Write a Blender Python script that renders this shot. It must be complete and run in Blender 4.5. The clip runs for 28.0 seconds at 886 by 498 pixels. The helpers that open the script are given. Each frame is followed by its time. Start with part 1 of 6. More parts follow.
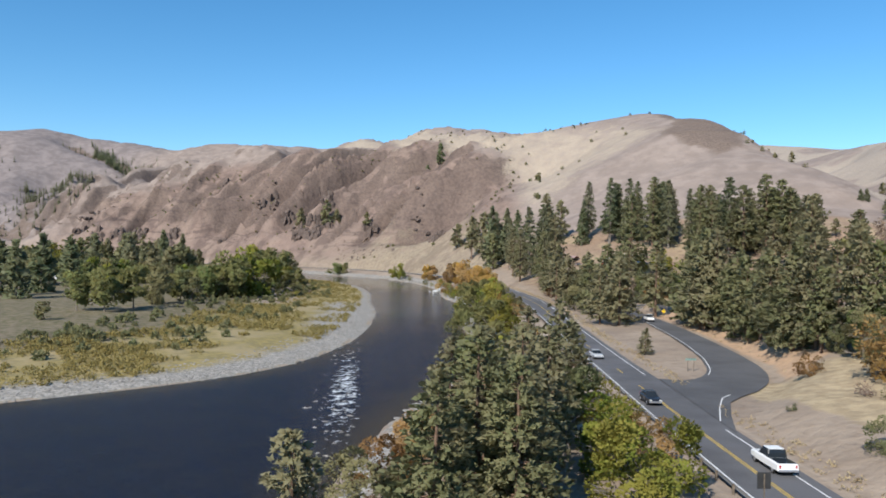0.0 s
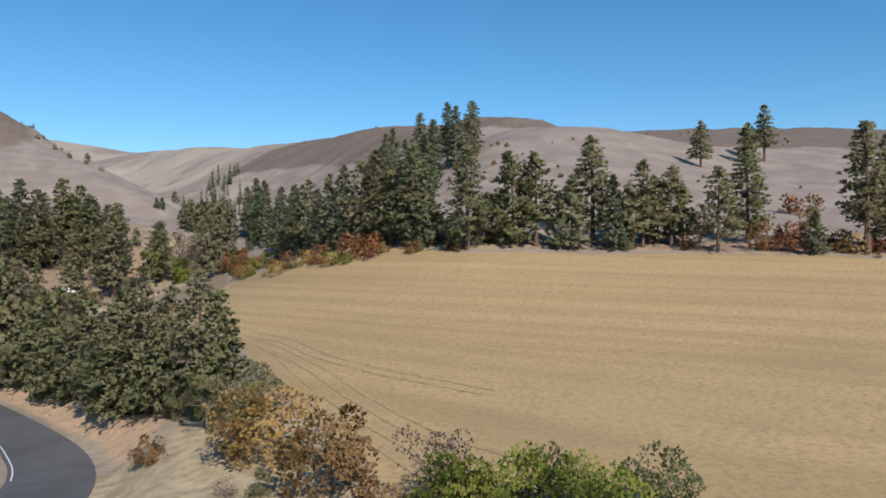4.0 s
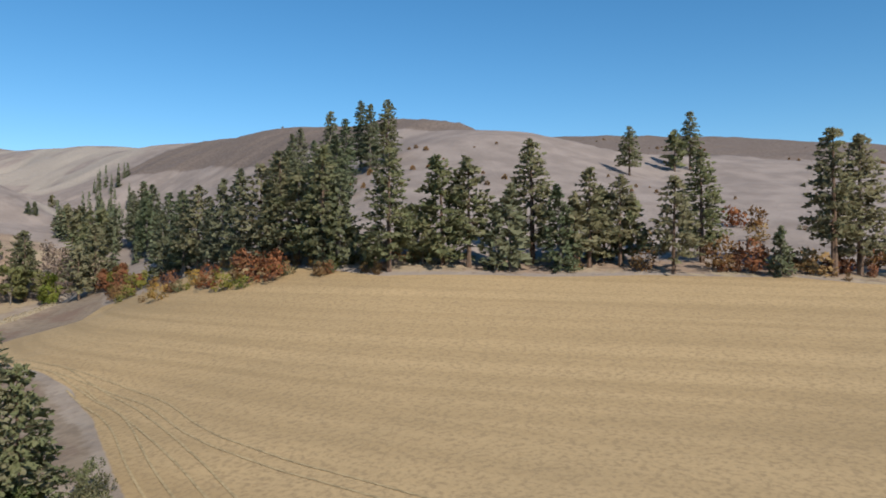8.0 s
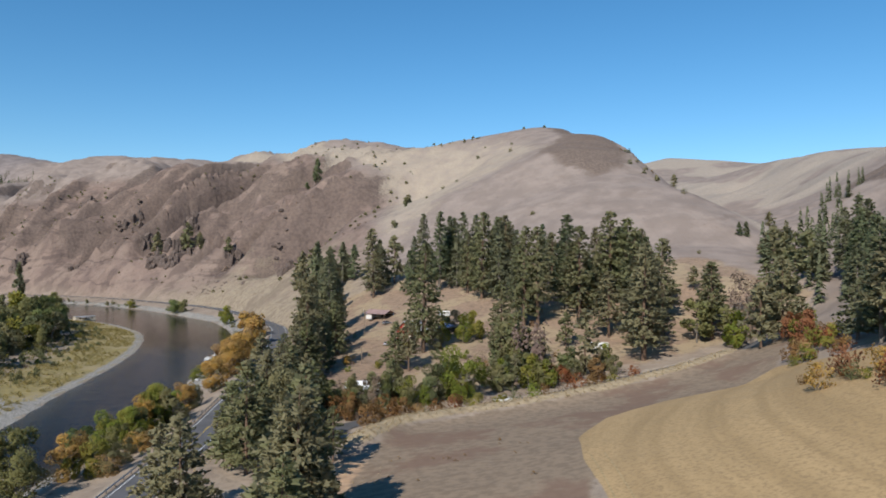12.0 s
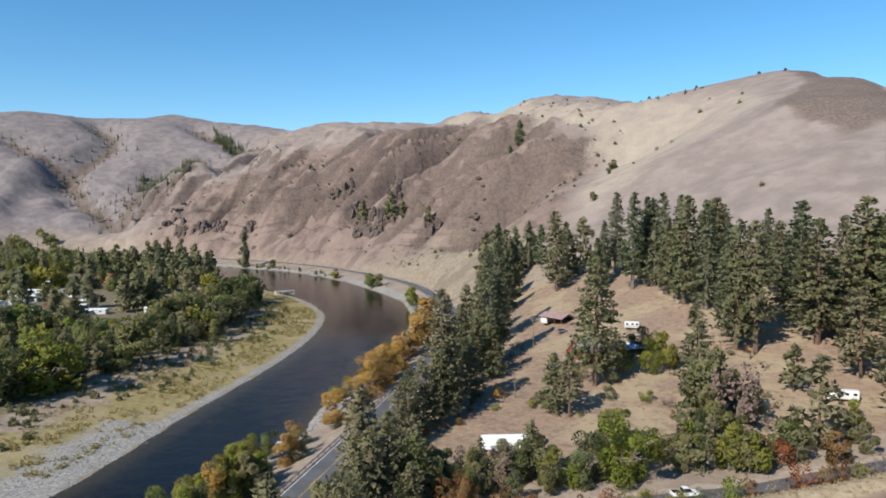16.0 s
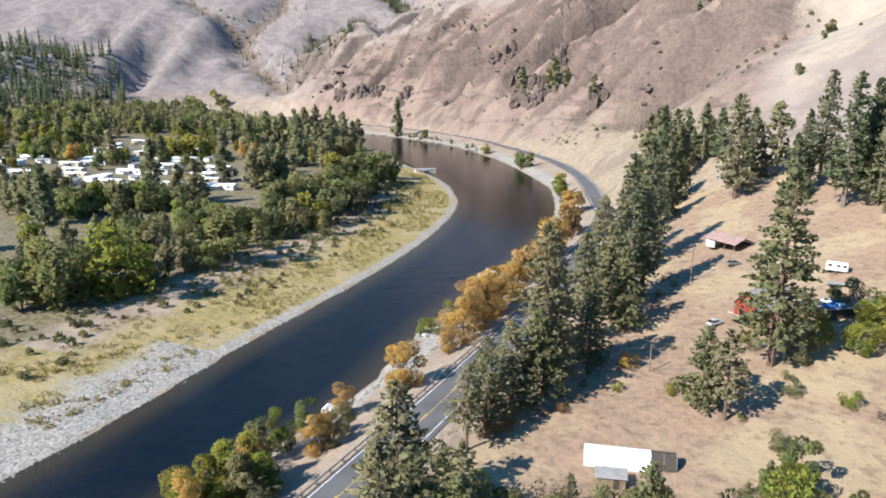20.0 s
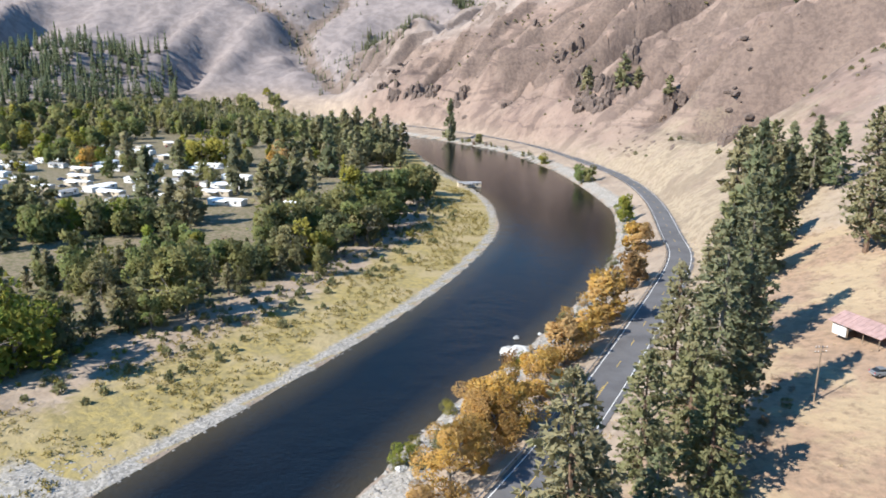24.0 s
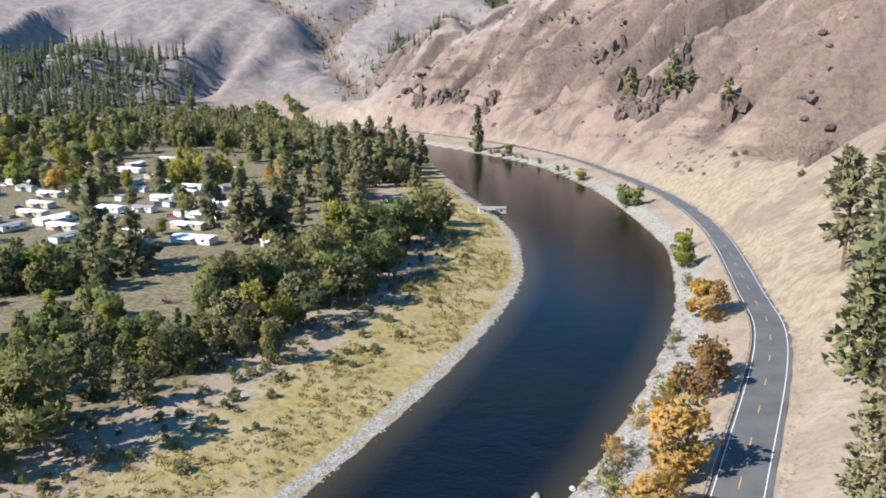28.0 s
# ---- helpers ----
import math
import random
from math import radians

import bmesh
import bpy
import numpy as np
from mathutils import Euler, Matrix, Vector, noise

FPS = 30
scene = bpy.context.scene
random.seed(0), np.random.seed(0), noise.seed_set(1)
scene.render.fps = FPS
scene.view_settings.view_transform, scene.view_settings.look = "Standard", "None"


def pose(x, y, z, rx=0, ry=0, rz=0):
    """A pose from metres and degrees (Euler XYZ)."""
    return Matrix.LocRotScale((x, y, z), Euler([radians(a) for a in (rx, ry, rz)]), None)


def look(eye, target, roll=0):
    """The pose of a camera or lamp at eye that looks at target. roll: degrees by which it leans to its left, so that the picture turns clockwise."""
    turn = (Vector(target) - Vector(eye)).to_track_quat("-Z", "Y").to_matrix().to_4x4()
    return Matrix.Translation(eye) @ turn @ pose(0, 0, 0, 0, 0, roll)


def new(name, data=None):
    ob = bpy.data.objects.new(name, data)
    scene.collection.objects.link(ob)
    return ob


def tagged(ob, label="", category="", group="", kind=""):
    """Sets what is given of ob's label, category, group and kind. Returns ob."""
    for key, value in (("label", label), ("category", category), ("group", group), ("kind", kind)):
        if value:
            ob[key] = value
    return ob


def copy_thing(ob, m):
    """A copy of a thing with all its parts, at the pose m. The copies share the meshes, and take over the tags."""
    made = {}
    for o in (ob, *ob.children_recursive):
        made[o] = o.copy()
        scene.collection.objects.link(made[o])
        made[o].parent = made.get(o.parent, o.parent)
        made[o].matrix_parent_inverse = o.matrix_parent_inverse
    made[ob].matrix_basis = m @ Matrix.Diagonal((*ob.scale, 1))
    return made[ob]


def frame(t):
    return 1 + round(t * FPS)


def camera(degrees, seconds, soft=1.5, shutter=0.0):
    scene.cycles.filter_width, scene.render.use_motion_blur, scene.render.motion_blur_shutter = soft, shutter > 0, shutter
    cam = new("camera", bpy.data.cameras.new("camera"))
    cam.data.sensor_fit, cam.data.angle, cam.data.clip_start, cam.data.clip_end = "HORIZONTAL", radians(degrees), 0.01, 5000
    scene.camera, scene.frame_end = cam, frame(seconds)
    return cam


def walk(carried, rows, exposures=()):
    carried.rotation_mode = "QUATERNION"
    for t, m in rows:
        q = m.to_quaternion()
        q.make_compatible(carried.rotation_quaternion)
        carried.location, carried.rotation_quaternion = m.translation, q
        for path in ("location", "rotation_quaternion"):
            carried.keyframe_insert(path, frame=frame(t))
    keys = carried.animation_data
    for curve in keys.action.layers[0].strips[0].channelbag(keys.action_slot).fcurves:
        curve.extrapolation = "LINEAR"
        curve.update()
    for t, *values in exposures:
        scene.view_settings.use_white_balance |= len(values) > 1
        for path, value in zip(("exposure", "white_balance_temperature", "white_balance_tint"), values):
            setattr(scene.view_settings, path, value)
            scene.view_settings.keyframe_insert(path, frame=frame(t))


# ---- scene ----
cam = camera(62.7, 28.0, 1.8)
PATH = [
    (0, 3.86, 1.40, 22.87, 0.34, 0.32, -0.70),
    (0.5, 4.18, 4.04, 23.61, -7.74, 0.43, -0.80),
    (1, 4.24, 6.76, 24.61, -14.81, 0.46, -0.50),
    (1.5, 4.51, 9.63, 25.54, -22.55, 0.49, -0.40),
    (2, 5.24, 13.02, 26.48, -25.58, 0.43, -0.30),
    (2.5, 6.45, 16.49, 27.29, -31.20, 0.49, -0.20),
    (3, 7.78, 20.23, 28.13, -40.09, 0.43, -0.10),
    (3.5, 9.27, 23.75, 29.08, -45.81, 0.37, -0.00),
    (4, 10.78, 26.60, 30.17, -51.72, 0.29, 0.20),
    (4.5, 12.87, 29.37, 31.27, -58.03, 0.25, 0.30),
    (6.5, 20.11, 38.74, 32.34, -71.03, 0.30, 0.40),
    (7, 23.71, 41.17, 32.93, -70.69, 0.38, 0.40),
    (7.5, 28.17, 43.65, 33.67, -65.03, 0.46, 0.35),
    (8, 33.27, 46.26, 34.29, -58.80, 0.56, 0.30),
    (8.5, 38.76, 49.31, 34.76, -52.65, 0.70, 0.20),
    (9, 44.75, 52.84, 35.11, -44.37, 0.90, -0.15),
    (9.5, 51.17, 56.69, 35.51, -36.77, 1.00, 0.02),
    (10, 57.92, 61.46, 36.58, -26.83, 1.02, -0.01),
    (10.5, 64.35, 66.62, 38.39, -19.61, 1.00, -0.04),
    (11, 69.99, 71.48, 40.43, -13.33, 1.00, -0.14),
    (11.5, 75.30, 76.92, 42.62, -7.18, 0.98, -0.20),
    (12, 79.77, 82.54, 44.83, -3.80, 0.97, -0.21),
    (12.5, 83.47, 88.33, 47.16, -1.64, 0.98, -0.26),
    (13, 86.37, 94.33, 49.33, 1.90, 1.00, 0.07),
    (13.5, 89.34, 100.74, 51.56, 4.06, 0.98, 0.11),
    (15.5, 96.20, 128.97, 58.95, 11.77, -2.82, 0.18),
    (16, 97.01, 136.00, 60.92, 13.75, -2.77, 0.15),
    (16.5, 97.58, 143.22, 63.28, 15.55, -2.79, 0.11),
    (17, 98.24, 150.06, 64.31, 16.31, -12.81, -0.02),
    (17.5, 98.28, 157.19, 65.84, 16.39, -13.67, -0.19),
    (18, 97.94, 164.24, 66.06, 16.70, -13.66, -0.36),
    (18.5, 97.38, 171.73, 66.36, 22.69, -13.57, -0.30),
    (19, 96.86, 179.85, 66.59, 24.22, -13.55, -0.34),
    (19.5, 95.81, 187.79, 66.97, 24.31, -13.55, -0.43),
    (20, 94.21, 195.67, 67.42, 27.46, -13.53, -0.63),
    (20.5, 92.91, 204.27, 67.48, 30.79, -13.51, -0.76),
    (21, 90.59, 212.58, 67.57, 30.98, -13.54, -0.77),
    (21.5, 88.43, 220.99, 67.88, 32.66, -13.60, -0.77),
    (23.5, 78.56, 252.42, 68.49, 32.91, -13.74, -0.96),
    (24, 75.45, 260.26, 68.49, 32.92, -13.73, -0.98),
    (24.5, 71.88, 268.30, 68.73, 32.86, -13.77, -0.89),
    (25, 67.95, 276.44, 68.88, 32.79, -13.77, -0.77),
    (25.5, 64.53, 284.84, 68.87, 30.87, -13.76, -0.73),
    (26, 60.90, 292.96, 69.10, 29.04, -13.74, -0.66),
    (26.5, 57.24, 300.63, 69.35, 28.10, -13.73, -0.63),
    (27, 53.85, 308.48, 69.59, 28.10, -13.70, -0.59),
    (27.5, 49.44, 316.63, 70.13, 29.17, -13.65, -0.49),
    (28, 45.56, 324.92, 70.48, 35.79, -13.63, -0.26),
]
walk(cam, [(t, pose(x, y, z, 90 + pitch, roll, yaw)) for t, x, y, z, yaw, pitch, roll in PATH],
     [(0, 0.42), (2, 0.16), (14, 0.12), (15.5, 0.36), (16.6, 0.36), (18, 0.85), (20.5, 1.05), (24, 1.1), (28, 1.03)])

# ---- sky and sun ----
SUN_TURN, SUN_UP = radians(208), radians(38)
world = bpy.data.worlds.new("world")
scene.world = world
world.use_nodes = True
sky = world.node_tree.nodes.new("ShaderNodeTexSky")
sky.sky_type, sky.sun_disc = "NISHITA", False
sky.sun_elevation, sky.sun_rotation = SUN_UP, SUN_TURN
sky.altitude, sky.air_density, sky.dust_density, sky.ozone_density = 300, 1.0, 0.0, 5.0
back = world.node_tree.nodes["Background"]
back.inputs["Strength"].default_value = 0.1
deep = world.node_tree.nodes.new("ShaderNodeHueSaturation")
deep.inputs["Hue"].default_value, deep.inputs["Saturation"].default_value, deep.inputs["Value"].default_value = 0.493, 1.2, 1.2
world.node_tree.links.new(sky.outputs["Color"], deep.inputs["Color"])
world.node_tree.links.new(deep.outputs["Color"], back.inputs["Color"])
sun = new("sun", bpy.data.lights.new("sun", "SUN"))
sun.data.energy, sun.data.angle, sun.data.color = 4.8, radians(0.53), (1.0, 0.95, 0.87)
toward_sun = Vector((math.sin(SUN_TURN) * math.cos(SUN_UP), math.cos(SUN_TURN) * math.cos(SUN_UP), math.sin(SUN_UP)))
sun.matrix_world = look(toward_sun * 600, (0, 0, 0))

# ---- tools ----


def part(name, bm, material, parent=None, label=""):
    """Links a bmesh, or vertices and faces, as one mesh object under a thing."""
    me = bpy.data.meshes.new(name)
    if isinstance(bm, tuple):
        me.from_pydata(*bm)
    else:
        bm.to_mesh(me)
        bm.free()
    for m in material if isinstance(material, (list, tuple)) else (material,):
        me.materials.append(m)
    ob = new(name, me)
    if parent is not None:
        ob.parent = parent
    return tagged(ob, label)


def thing(name, label, category, group="", kind=""):
    return tagged(new(name), label, category, group, kind)


def set_smooth(ob):
    ob.data.polygons.foreach_set("use_smooth", np.ones(len(ob.data.polygons), bool))
    return ob


def box(bm, size, at=(0, 0, 0), turn=(0, 0, 0), bevel=0.0, index=0):
    """A block with rounded edges, added to a bmesh."""
    made = bmesh.ops.create_cube(bm, size=1, matrix=pose(*at, *turn) @ Matrix.Diagonal((*size, 1)))
    faces = {f for v in made["verts"] for f in v.link_faces}
    for f in faces:
        f.material_index = index
    if bevel:
        bmesh.ops.bevel(bm, geom=list({e for f in faces for e in f.edges}), offset=bevel, segments=1, affect="EDGES")
    return bm


def rod(bm, a, b, r0, r1, sides=8):
    """A tapered rod from a to b."""
    a, b = Vector(a), Vector(b)
    m = Matrix.Translation((a + b) / 2) @ (b - a).to_track_quat("Z", "Y").to_matrix().to_4x4()
    bmesh.ops.create_cone(bm, cap_ends=sides > 3, segments=sides, radius1=r0, radius2=r1, depth=(b - a).length, matrix=m)
    return bm


def lattice(x, y, seed):
    """Smooth noise from 0 to 1 on a grid of cells one unit wide."""
    xi, yi = np.floor(x), np.floor(y)
    u, v = x - xi, y - yi
    u, v = u * u * (3 - 2 * u), v * v * (3 - 2 * v)

    def at(i, j):
        n = np.sin(i * 127.1 + j * 311.7 + seed * 74.7) * 43758.5453
        return n - np.floor(n)

    return (at(xi, yi) * (1 - u) + at(xi + 1, yi) * u) * (1 - v) + (at(xi, yi + 1) * (1 - u) + at(xi + 1, yi + 1) * u) * v


def rough(x, y, seed, octaves=4):
    total, size = 0, 0.5
    for k in range(octaves):
        total = total + size * lattice(x * 2**k, y * 2**k, seed + k)
        size /= 2
    return total


# ---- materials ----


class Nodes:
    """A short way to write a node material."""

    def __init__(self, name):
        self.m = bpy.data.materials.new(name)
        self.m.use_nodes = True
        self.t = self.m.node_tree
        self.p = self.t.nodes["Principled BSDF"]
        self.out = self.t.nodes["Material Output"]

    def put(self, kind, **inputs):
        n = self.t.nodes.new("ShaderNode" + kind)
        for key, value in inputs.items():
            self.set(n.inputs[key.replace("_", " ")], value)
        return n

    def set(self, socket, value):
        if isinstance(value, bpy.types.NodeSocket):
            self.t.links.new(value, socket)
        elif isinstance(value, tuple) and len(value) == 3 and socket.type == "RGBA":
            socket.default_value = (*value, 1)
        else:
            socket.default_value = value

    def spot(self):
        return self.put("NewGeometry").outputs["Position"]

    def noise(self, scale, detail=4.0, where=None, rough=0.55, distortion=0.0):
        n = self.put("TexNoise", Scale=scale, Detail=detail, Roughness=rough, Distortion=distortion, Vector=where or self.spot())
        return n.outputs["Fac"]

    def ramp(self, fac, a, b, lo=0.0, hi=1.0):
        n = self.put("MapRange", Value=fac, From_Min=a, From_Max=b, To_Min=lo, To_Max=hi)
        n.interpolation_type = "SMOOTHSTEP"
        return n.outputs["Result"]

    def math(self, op, a, b=0.0):
        n = self.t.nodes.new("ShaderNodeMath")
        n.operation = op
        self.set(n.inputs[0], a)
        self.set(n.inputs[1], b)
        return n.outputs[0]

    def mix(self, fac, a, b):
        n = self.t.nodes.new("ShaderNodeMix")
        n.data_type = "RGBA"
        self.set(n.inputs["Factor"], fac)
        self.set(n.inputs["A"], a)
        self.set(n.inputs["B"], b)
        return n.outputs["Result"]

    def mask(self, name):
        n = self.t.nodes.new("ShaderNodeAttribute")
        n.attribute_name = name
        return n.outputs["Fac"]

    def bump(self, height, strength=0.4, distance=0.1):
        n = self.put("Bump", Height=height, Strength=strength, Distance=distance)
        self.t.links.new(n.outputs["Normal"], self.p.inputs["Normal"])

    def done(self, colour, roughness=0.9, **more):
        self.set(self.p.inputs["Base Color"], colour)
        self.set(self.p.inputs["Roughness"], roughness)
        self.set(self.p.inputs["Specular IOR Level"], more.pop("specular", 0.3))
        for key, value in more.items():
            self.set(self.p.inputs[key.replace("_", " ")], value)
        return self.m


def plain(name, colour, roughness=0.6, scale=3.0, vary=0.25, bump=0.15, **more):
    """A surface of one colour with grain, grime and a little relief."""
    n = Nodes(name)
    a, b = n.noise(scale, 5), n.noise(scale * 9, 3)
    dark = tuple(c * (1 - vary) for c in colour)
    col = n.mix(n.ramp(a, 0.35, 0.7), colour, dark)
    col = n.mix(n.ramp(b, 0.55, 0.75, 0, 0.5), col, dark)
    n.bump(b, bump, 0.02)
    return n.done(col, roughness, **more)


def ground_material():
    n = Nodes("ground")
    big, mid, fine, grit = n.noise(0.012, 5), n.noise(0.07, 5), n.noise(0.6, 5), n.noise(4.0, 4)
    # dry grass on the slopes, tan where it is thick, grey-brown where soil shows
    dry = n.mix(n.ramp(mid, 0.35, 0.65), (0.32, 0.255, 0.195), (0.25, 0.196, 0.15))
    dry = n.mix(n.ramp(fine, 0.45, 0.7, 0, 0.5), dry, (0.22, 0.165, 0.122))
    place = n.spot()
    axes = n.put("SeparateXYZ", Vector=place)
    # the upper slopes are greyer than the valley floor
    grey = n.mix(n.ramp(mid, 0.35, 0.65), (0.275, 0.222, 0.19), (0.215, 0.172, 0.147))
    dry = n.mix(n.ramp(n.math("ADD", axes.outputs["Z"], n.math("MULTIPLY", mid, 24.0)), 20.0, 60.0), dry, grey)
    # basalt country: brown soil, flat ledges in bands
    bent = n.math("ADD", axes.outputs["Z"], n.math("MULTIPLY", n.noise(0.02, 3), 26.0))
    bands = n.put("TexNoise", Scale=0.14, Detail=3.0, Roughness=0.6)
    flat = n.put("CombineXYZ", X=n.math("MULTIPLY", axes.outputs["X"], 0.03), Y=n.math("MULTIPLY", axes.outputs["Y"], 0.03), Z=bent)
    n.set(bands.inputs["Vector"], flat.outputs["Vector"])
    brown = n.mix(n.ramp(mid, 0.3, 0.7), (0.235, 0.168, 0.135), (0.17, 0.122, 0.102))
    brown = n.mix(n.ramp(big, 0.45, 0.65, 0, 0.6), brown, (0.235, 0.175, 0.138))
    brown = n.mix(n.ramp(bands.outputs["Fac"], 0.56, 0.66, 0, 0.65), brown, (0.085, 0.062, 0.055))
    streak = n.put("TexNoise", Scale=1.0, Detail=6.0, Roughness=0.62)
    tall = n.put("CombineXYZ", X=n.math("MULTIPLY", axes.outputs["X"], 0.05), Y=n.math("MULTIPLY", axes.outputs["Y"], 0.05), Z=n.math("MULTIPLY", axes.outputs["Z"], 0.016))
    n.set(streak.inputs["Vector"], tall.outputs["Vector"])
    brown = n.mix(n.ramp(streak.outputs["Fac"], 0.5, 0.62, 0, 0.6), brown, (0.1, 0.072, 0.062))
    brown = n.mix(n.ramp(streak.outputs["Fac"], 0.46, 0.38, 0, 0.55), brown, (0.255, 0.188, 0.15))
    dry = n.mix(n.ramp(streak.outputs["Fac"], 0.52, 0.66, 0, 0.4), dry, (0.2, 0.155, 0.128))
    dry = n.mix(n.ramp(bands.outputs["Fac"], 0.6, 0.7, 0, 0.35), dry, (0.16, 0.12, 0.095))
    speck = n.noise(0.3, 5, rough=0.7)
    brown = n.mix(n.ramp(speck, 0.56, 0.66, 0, 0.55), brown, (0.085, 0.066, 0.055))
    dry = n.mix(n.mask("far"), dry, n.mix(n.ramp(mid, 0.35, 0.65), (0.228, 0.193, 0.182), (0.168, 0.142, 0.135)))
    dry = n.mix(n.ramp(speck, 0.6, 0.7, 0, 0.45), dry, (0.15, 0.118, 0.095))
    col = n.mix(n.math("MULTIPLY", n.mask("brown"), 1.0), dry, brown)
    rocky = n.math("ADD", n.mask("crag"), n.math("SUBTRACT", n.noise(0.11, 6, rough=0.7), 0.5))
    col = n.mix(n.ramp(rocky, 0.42, 0.6, 0, 0.7), col, n.mix(n.ramp(speck, 0.4, 0.6), (0.09, 0.067, 0.057), (0.15, 0.11, 0.09)))
    ragged = n.math("SUBTRACT", n.math("ADD", n.math("MULTIPLY", mid, 0.7), n.math("MULTIPLY", fine, 0.5)), 0.6)

    def over(col, name, paint, wear=0.9, edge=0.12):
        m = n.math("ADD", n.mask(name), n.math("MULTIPLY", ragged, wear))
        return n.mix(n.ramp(m, 0.5 - edge, 0.5 + edge), col, paint)

    # burnt caps, and dark scrub with shade painted into the ravines
    col = over(col, "burnt_and_ravine_shade", n.mix(n.ramp(fine, 0.4, 0.65), (0.13, 0.098, 0.08), (0.19, 0.145, 0.118)))
    col = over(col, "straw", n.mix(n.ramp(fine, 0.4, 0.65), (0.365, 0.302, 0.235), (0.3, 0.245, 0.19)))
    col = over(col, "pale", n.mix(n.ramp(fine, 0.4, 0.65), (0.33, 0.28, 0.23), (0.265, 0.22, 0.18)), 0.8, 0.25)
    bare = n.mix(n.ramp(fine, 0.35, 0.7), (0.285, 0.198, 0.138), (0.222, 0.16, 0.114))
    bare = n.mix(n.ramp(n.noise(0.05, 6, rough=0.65), 0.46, 0.58, 0, 0.9), bare, (0.325, 0.25, 0.16))
    bare = n.mix(n.ramp(speck, 0.52, 0.64, 0, 0.6), bare, (0.17, 0.118, 0.084))
    col = over(col, "tan", n.mix(n.ramp(streak.outputs["Fac"], 0.5, 0.62, 0, 0.6), n.mix(n.ramp(speck, 0.42, 0.62), (0.3, 0.243, 0.172), (0.215, 0.168, 0.12)), (0.175, 0.135, 0.1)), 1.3, 0.3)
    col = over(col, "dirt", bare)
    col = over(col, "clay", n.mix(n.ramp(fine, 0.4, 0.65), (0.43, 0.29, 0.185), (0.36, 0.245, 0.16)))
    col = over(col, "fallow", n.mix(n.ramp(fine, 0.4, 0.65), (0.255, 0.192, 0.135), (0.195, 0.146, 0.104)))
    col = n.mix(n.math("MULTIPLY", n.ramp(n.mask("fallow"), 0.5, 0.7), n.ramp(n.noise(0.045, 5, rough=0.65), 0.5, 0.6, 0, 0.75)), col, (0.185, 0.118, 0.085))
    # stubble in drilled rows that follow the slope
    wave = n.put("TexWave", Scale=0.16, Distortion=6.0, Detail=3.0, Detail_Scale=0.05, Vector=place)
    wave.bands_direction = "Z"
    sweep = n.put("TexNoise", Scale=1.0, Detail=4.0)
    long = n.put("CombineXYZ", X=n.math("MULTIPLY", n.mask("across"), 0.22), Y=n.math("MULTIPLY", n.mask("along"), 0.006), Z=0.0)
    n.set(sweep.inputs["Vector"], long.outputs["Vector"])
    stub = n.mix(n.ramp(sweep.outputs["Fac"], 0.35, 0.65), (0.42, 0.29, 0.148), (0.34, 0.233, 0.117))
    stub = n.mix(n.ramp(n.noise(1.4, 5, rough=0.65), 0.42, 0.66, 0, 0.7), stub, (0.25, 0.172, 0.092))
    stub = n.mix(n.ramp(big, 0.5, 0.7, 0, 0.4), stub, (0.385, 0.272, 0.148))
    col = over(col, "stubble", stub, 0.15, 0.05)
    col = over(col, "verge", n.mix(n.ramp(fine, 0.35, 0.65), (0.4, 0.315, 0.2), (0.3, 0.232, 0.148)), 1.0)
    # river bar: rabbitbrush and sedge, then cobbles
    meadow = n.mix(n.ramp(fine, 0.35, 0.6), (0.3, 0.235, 0.092), (0.22, 0.18, 0.085))
    meadow = n.mix(n.ramp(mid, 0.45, 0.62), meadow, (0.3, 0.24, 0.13))
    col = over(col, "meadow", meadow, 0.8)
    col = over(col, "park", n.mix(n.ramp(fine, 0.4, 0.6), (0.115, 0.105, 0.055), (0.2, 0.16, 0.11)), 1.2)
    stones = n.put("TexVoronoi", Scale=2.2, Vector=place)
    cobble = n.mix(n.ramp(stones.outputs["Color"], 0.2, 0.8), (0.2, 0.185, 0.16), (0.35, 0.325, 0.29))
    cobble = n.mix(n.ramp(fine, 0.5, 0.7, 0, 0.6), cobble, (0.24, 0.22, 0.19))
    col = over(col, "gravel", cobble, 0.6)
    col = n.mix(n.ramp(n.mask("bed"), 0.3, 0.7), col, (0.035, 0.034, 0.024))
    relief = n.math("ADD", n.math("ADD", n.math("MULTIPLY", mid, 4.0), n.math("MULTIPLY", n.math("MULTIPLY", streak.outputs["Fac"], n.mask("brown")), 9.0)), n.math("ADD", n.math("MULTIPLY", fine, 0.8), n.math("MULTIPLY", grit, 0.15)))
    n.bump(relief, n.ramp(n.math("MAXIMUM", n.mask("stubble"), n.mask("fallow")), 0.4, 0.6, 0.4, 0.1), 1.0)
    return n.done(col, 0.95, specular=0.15)


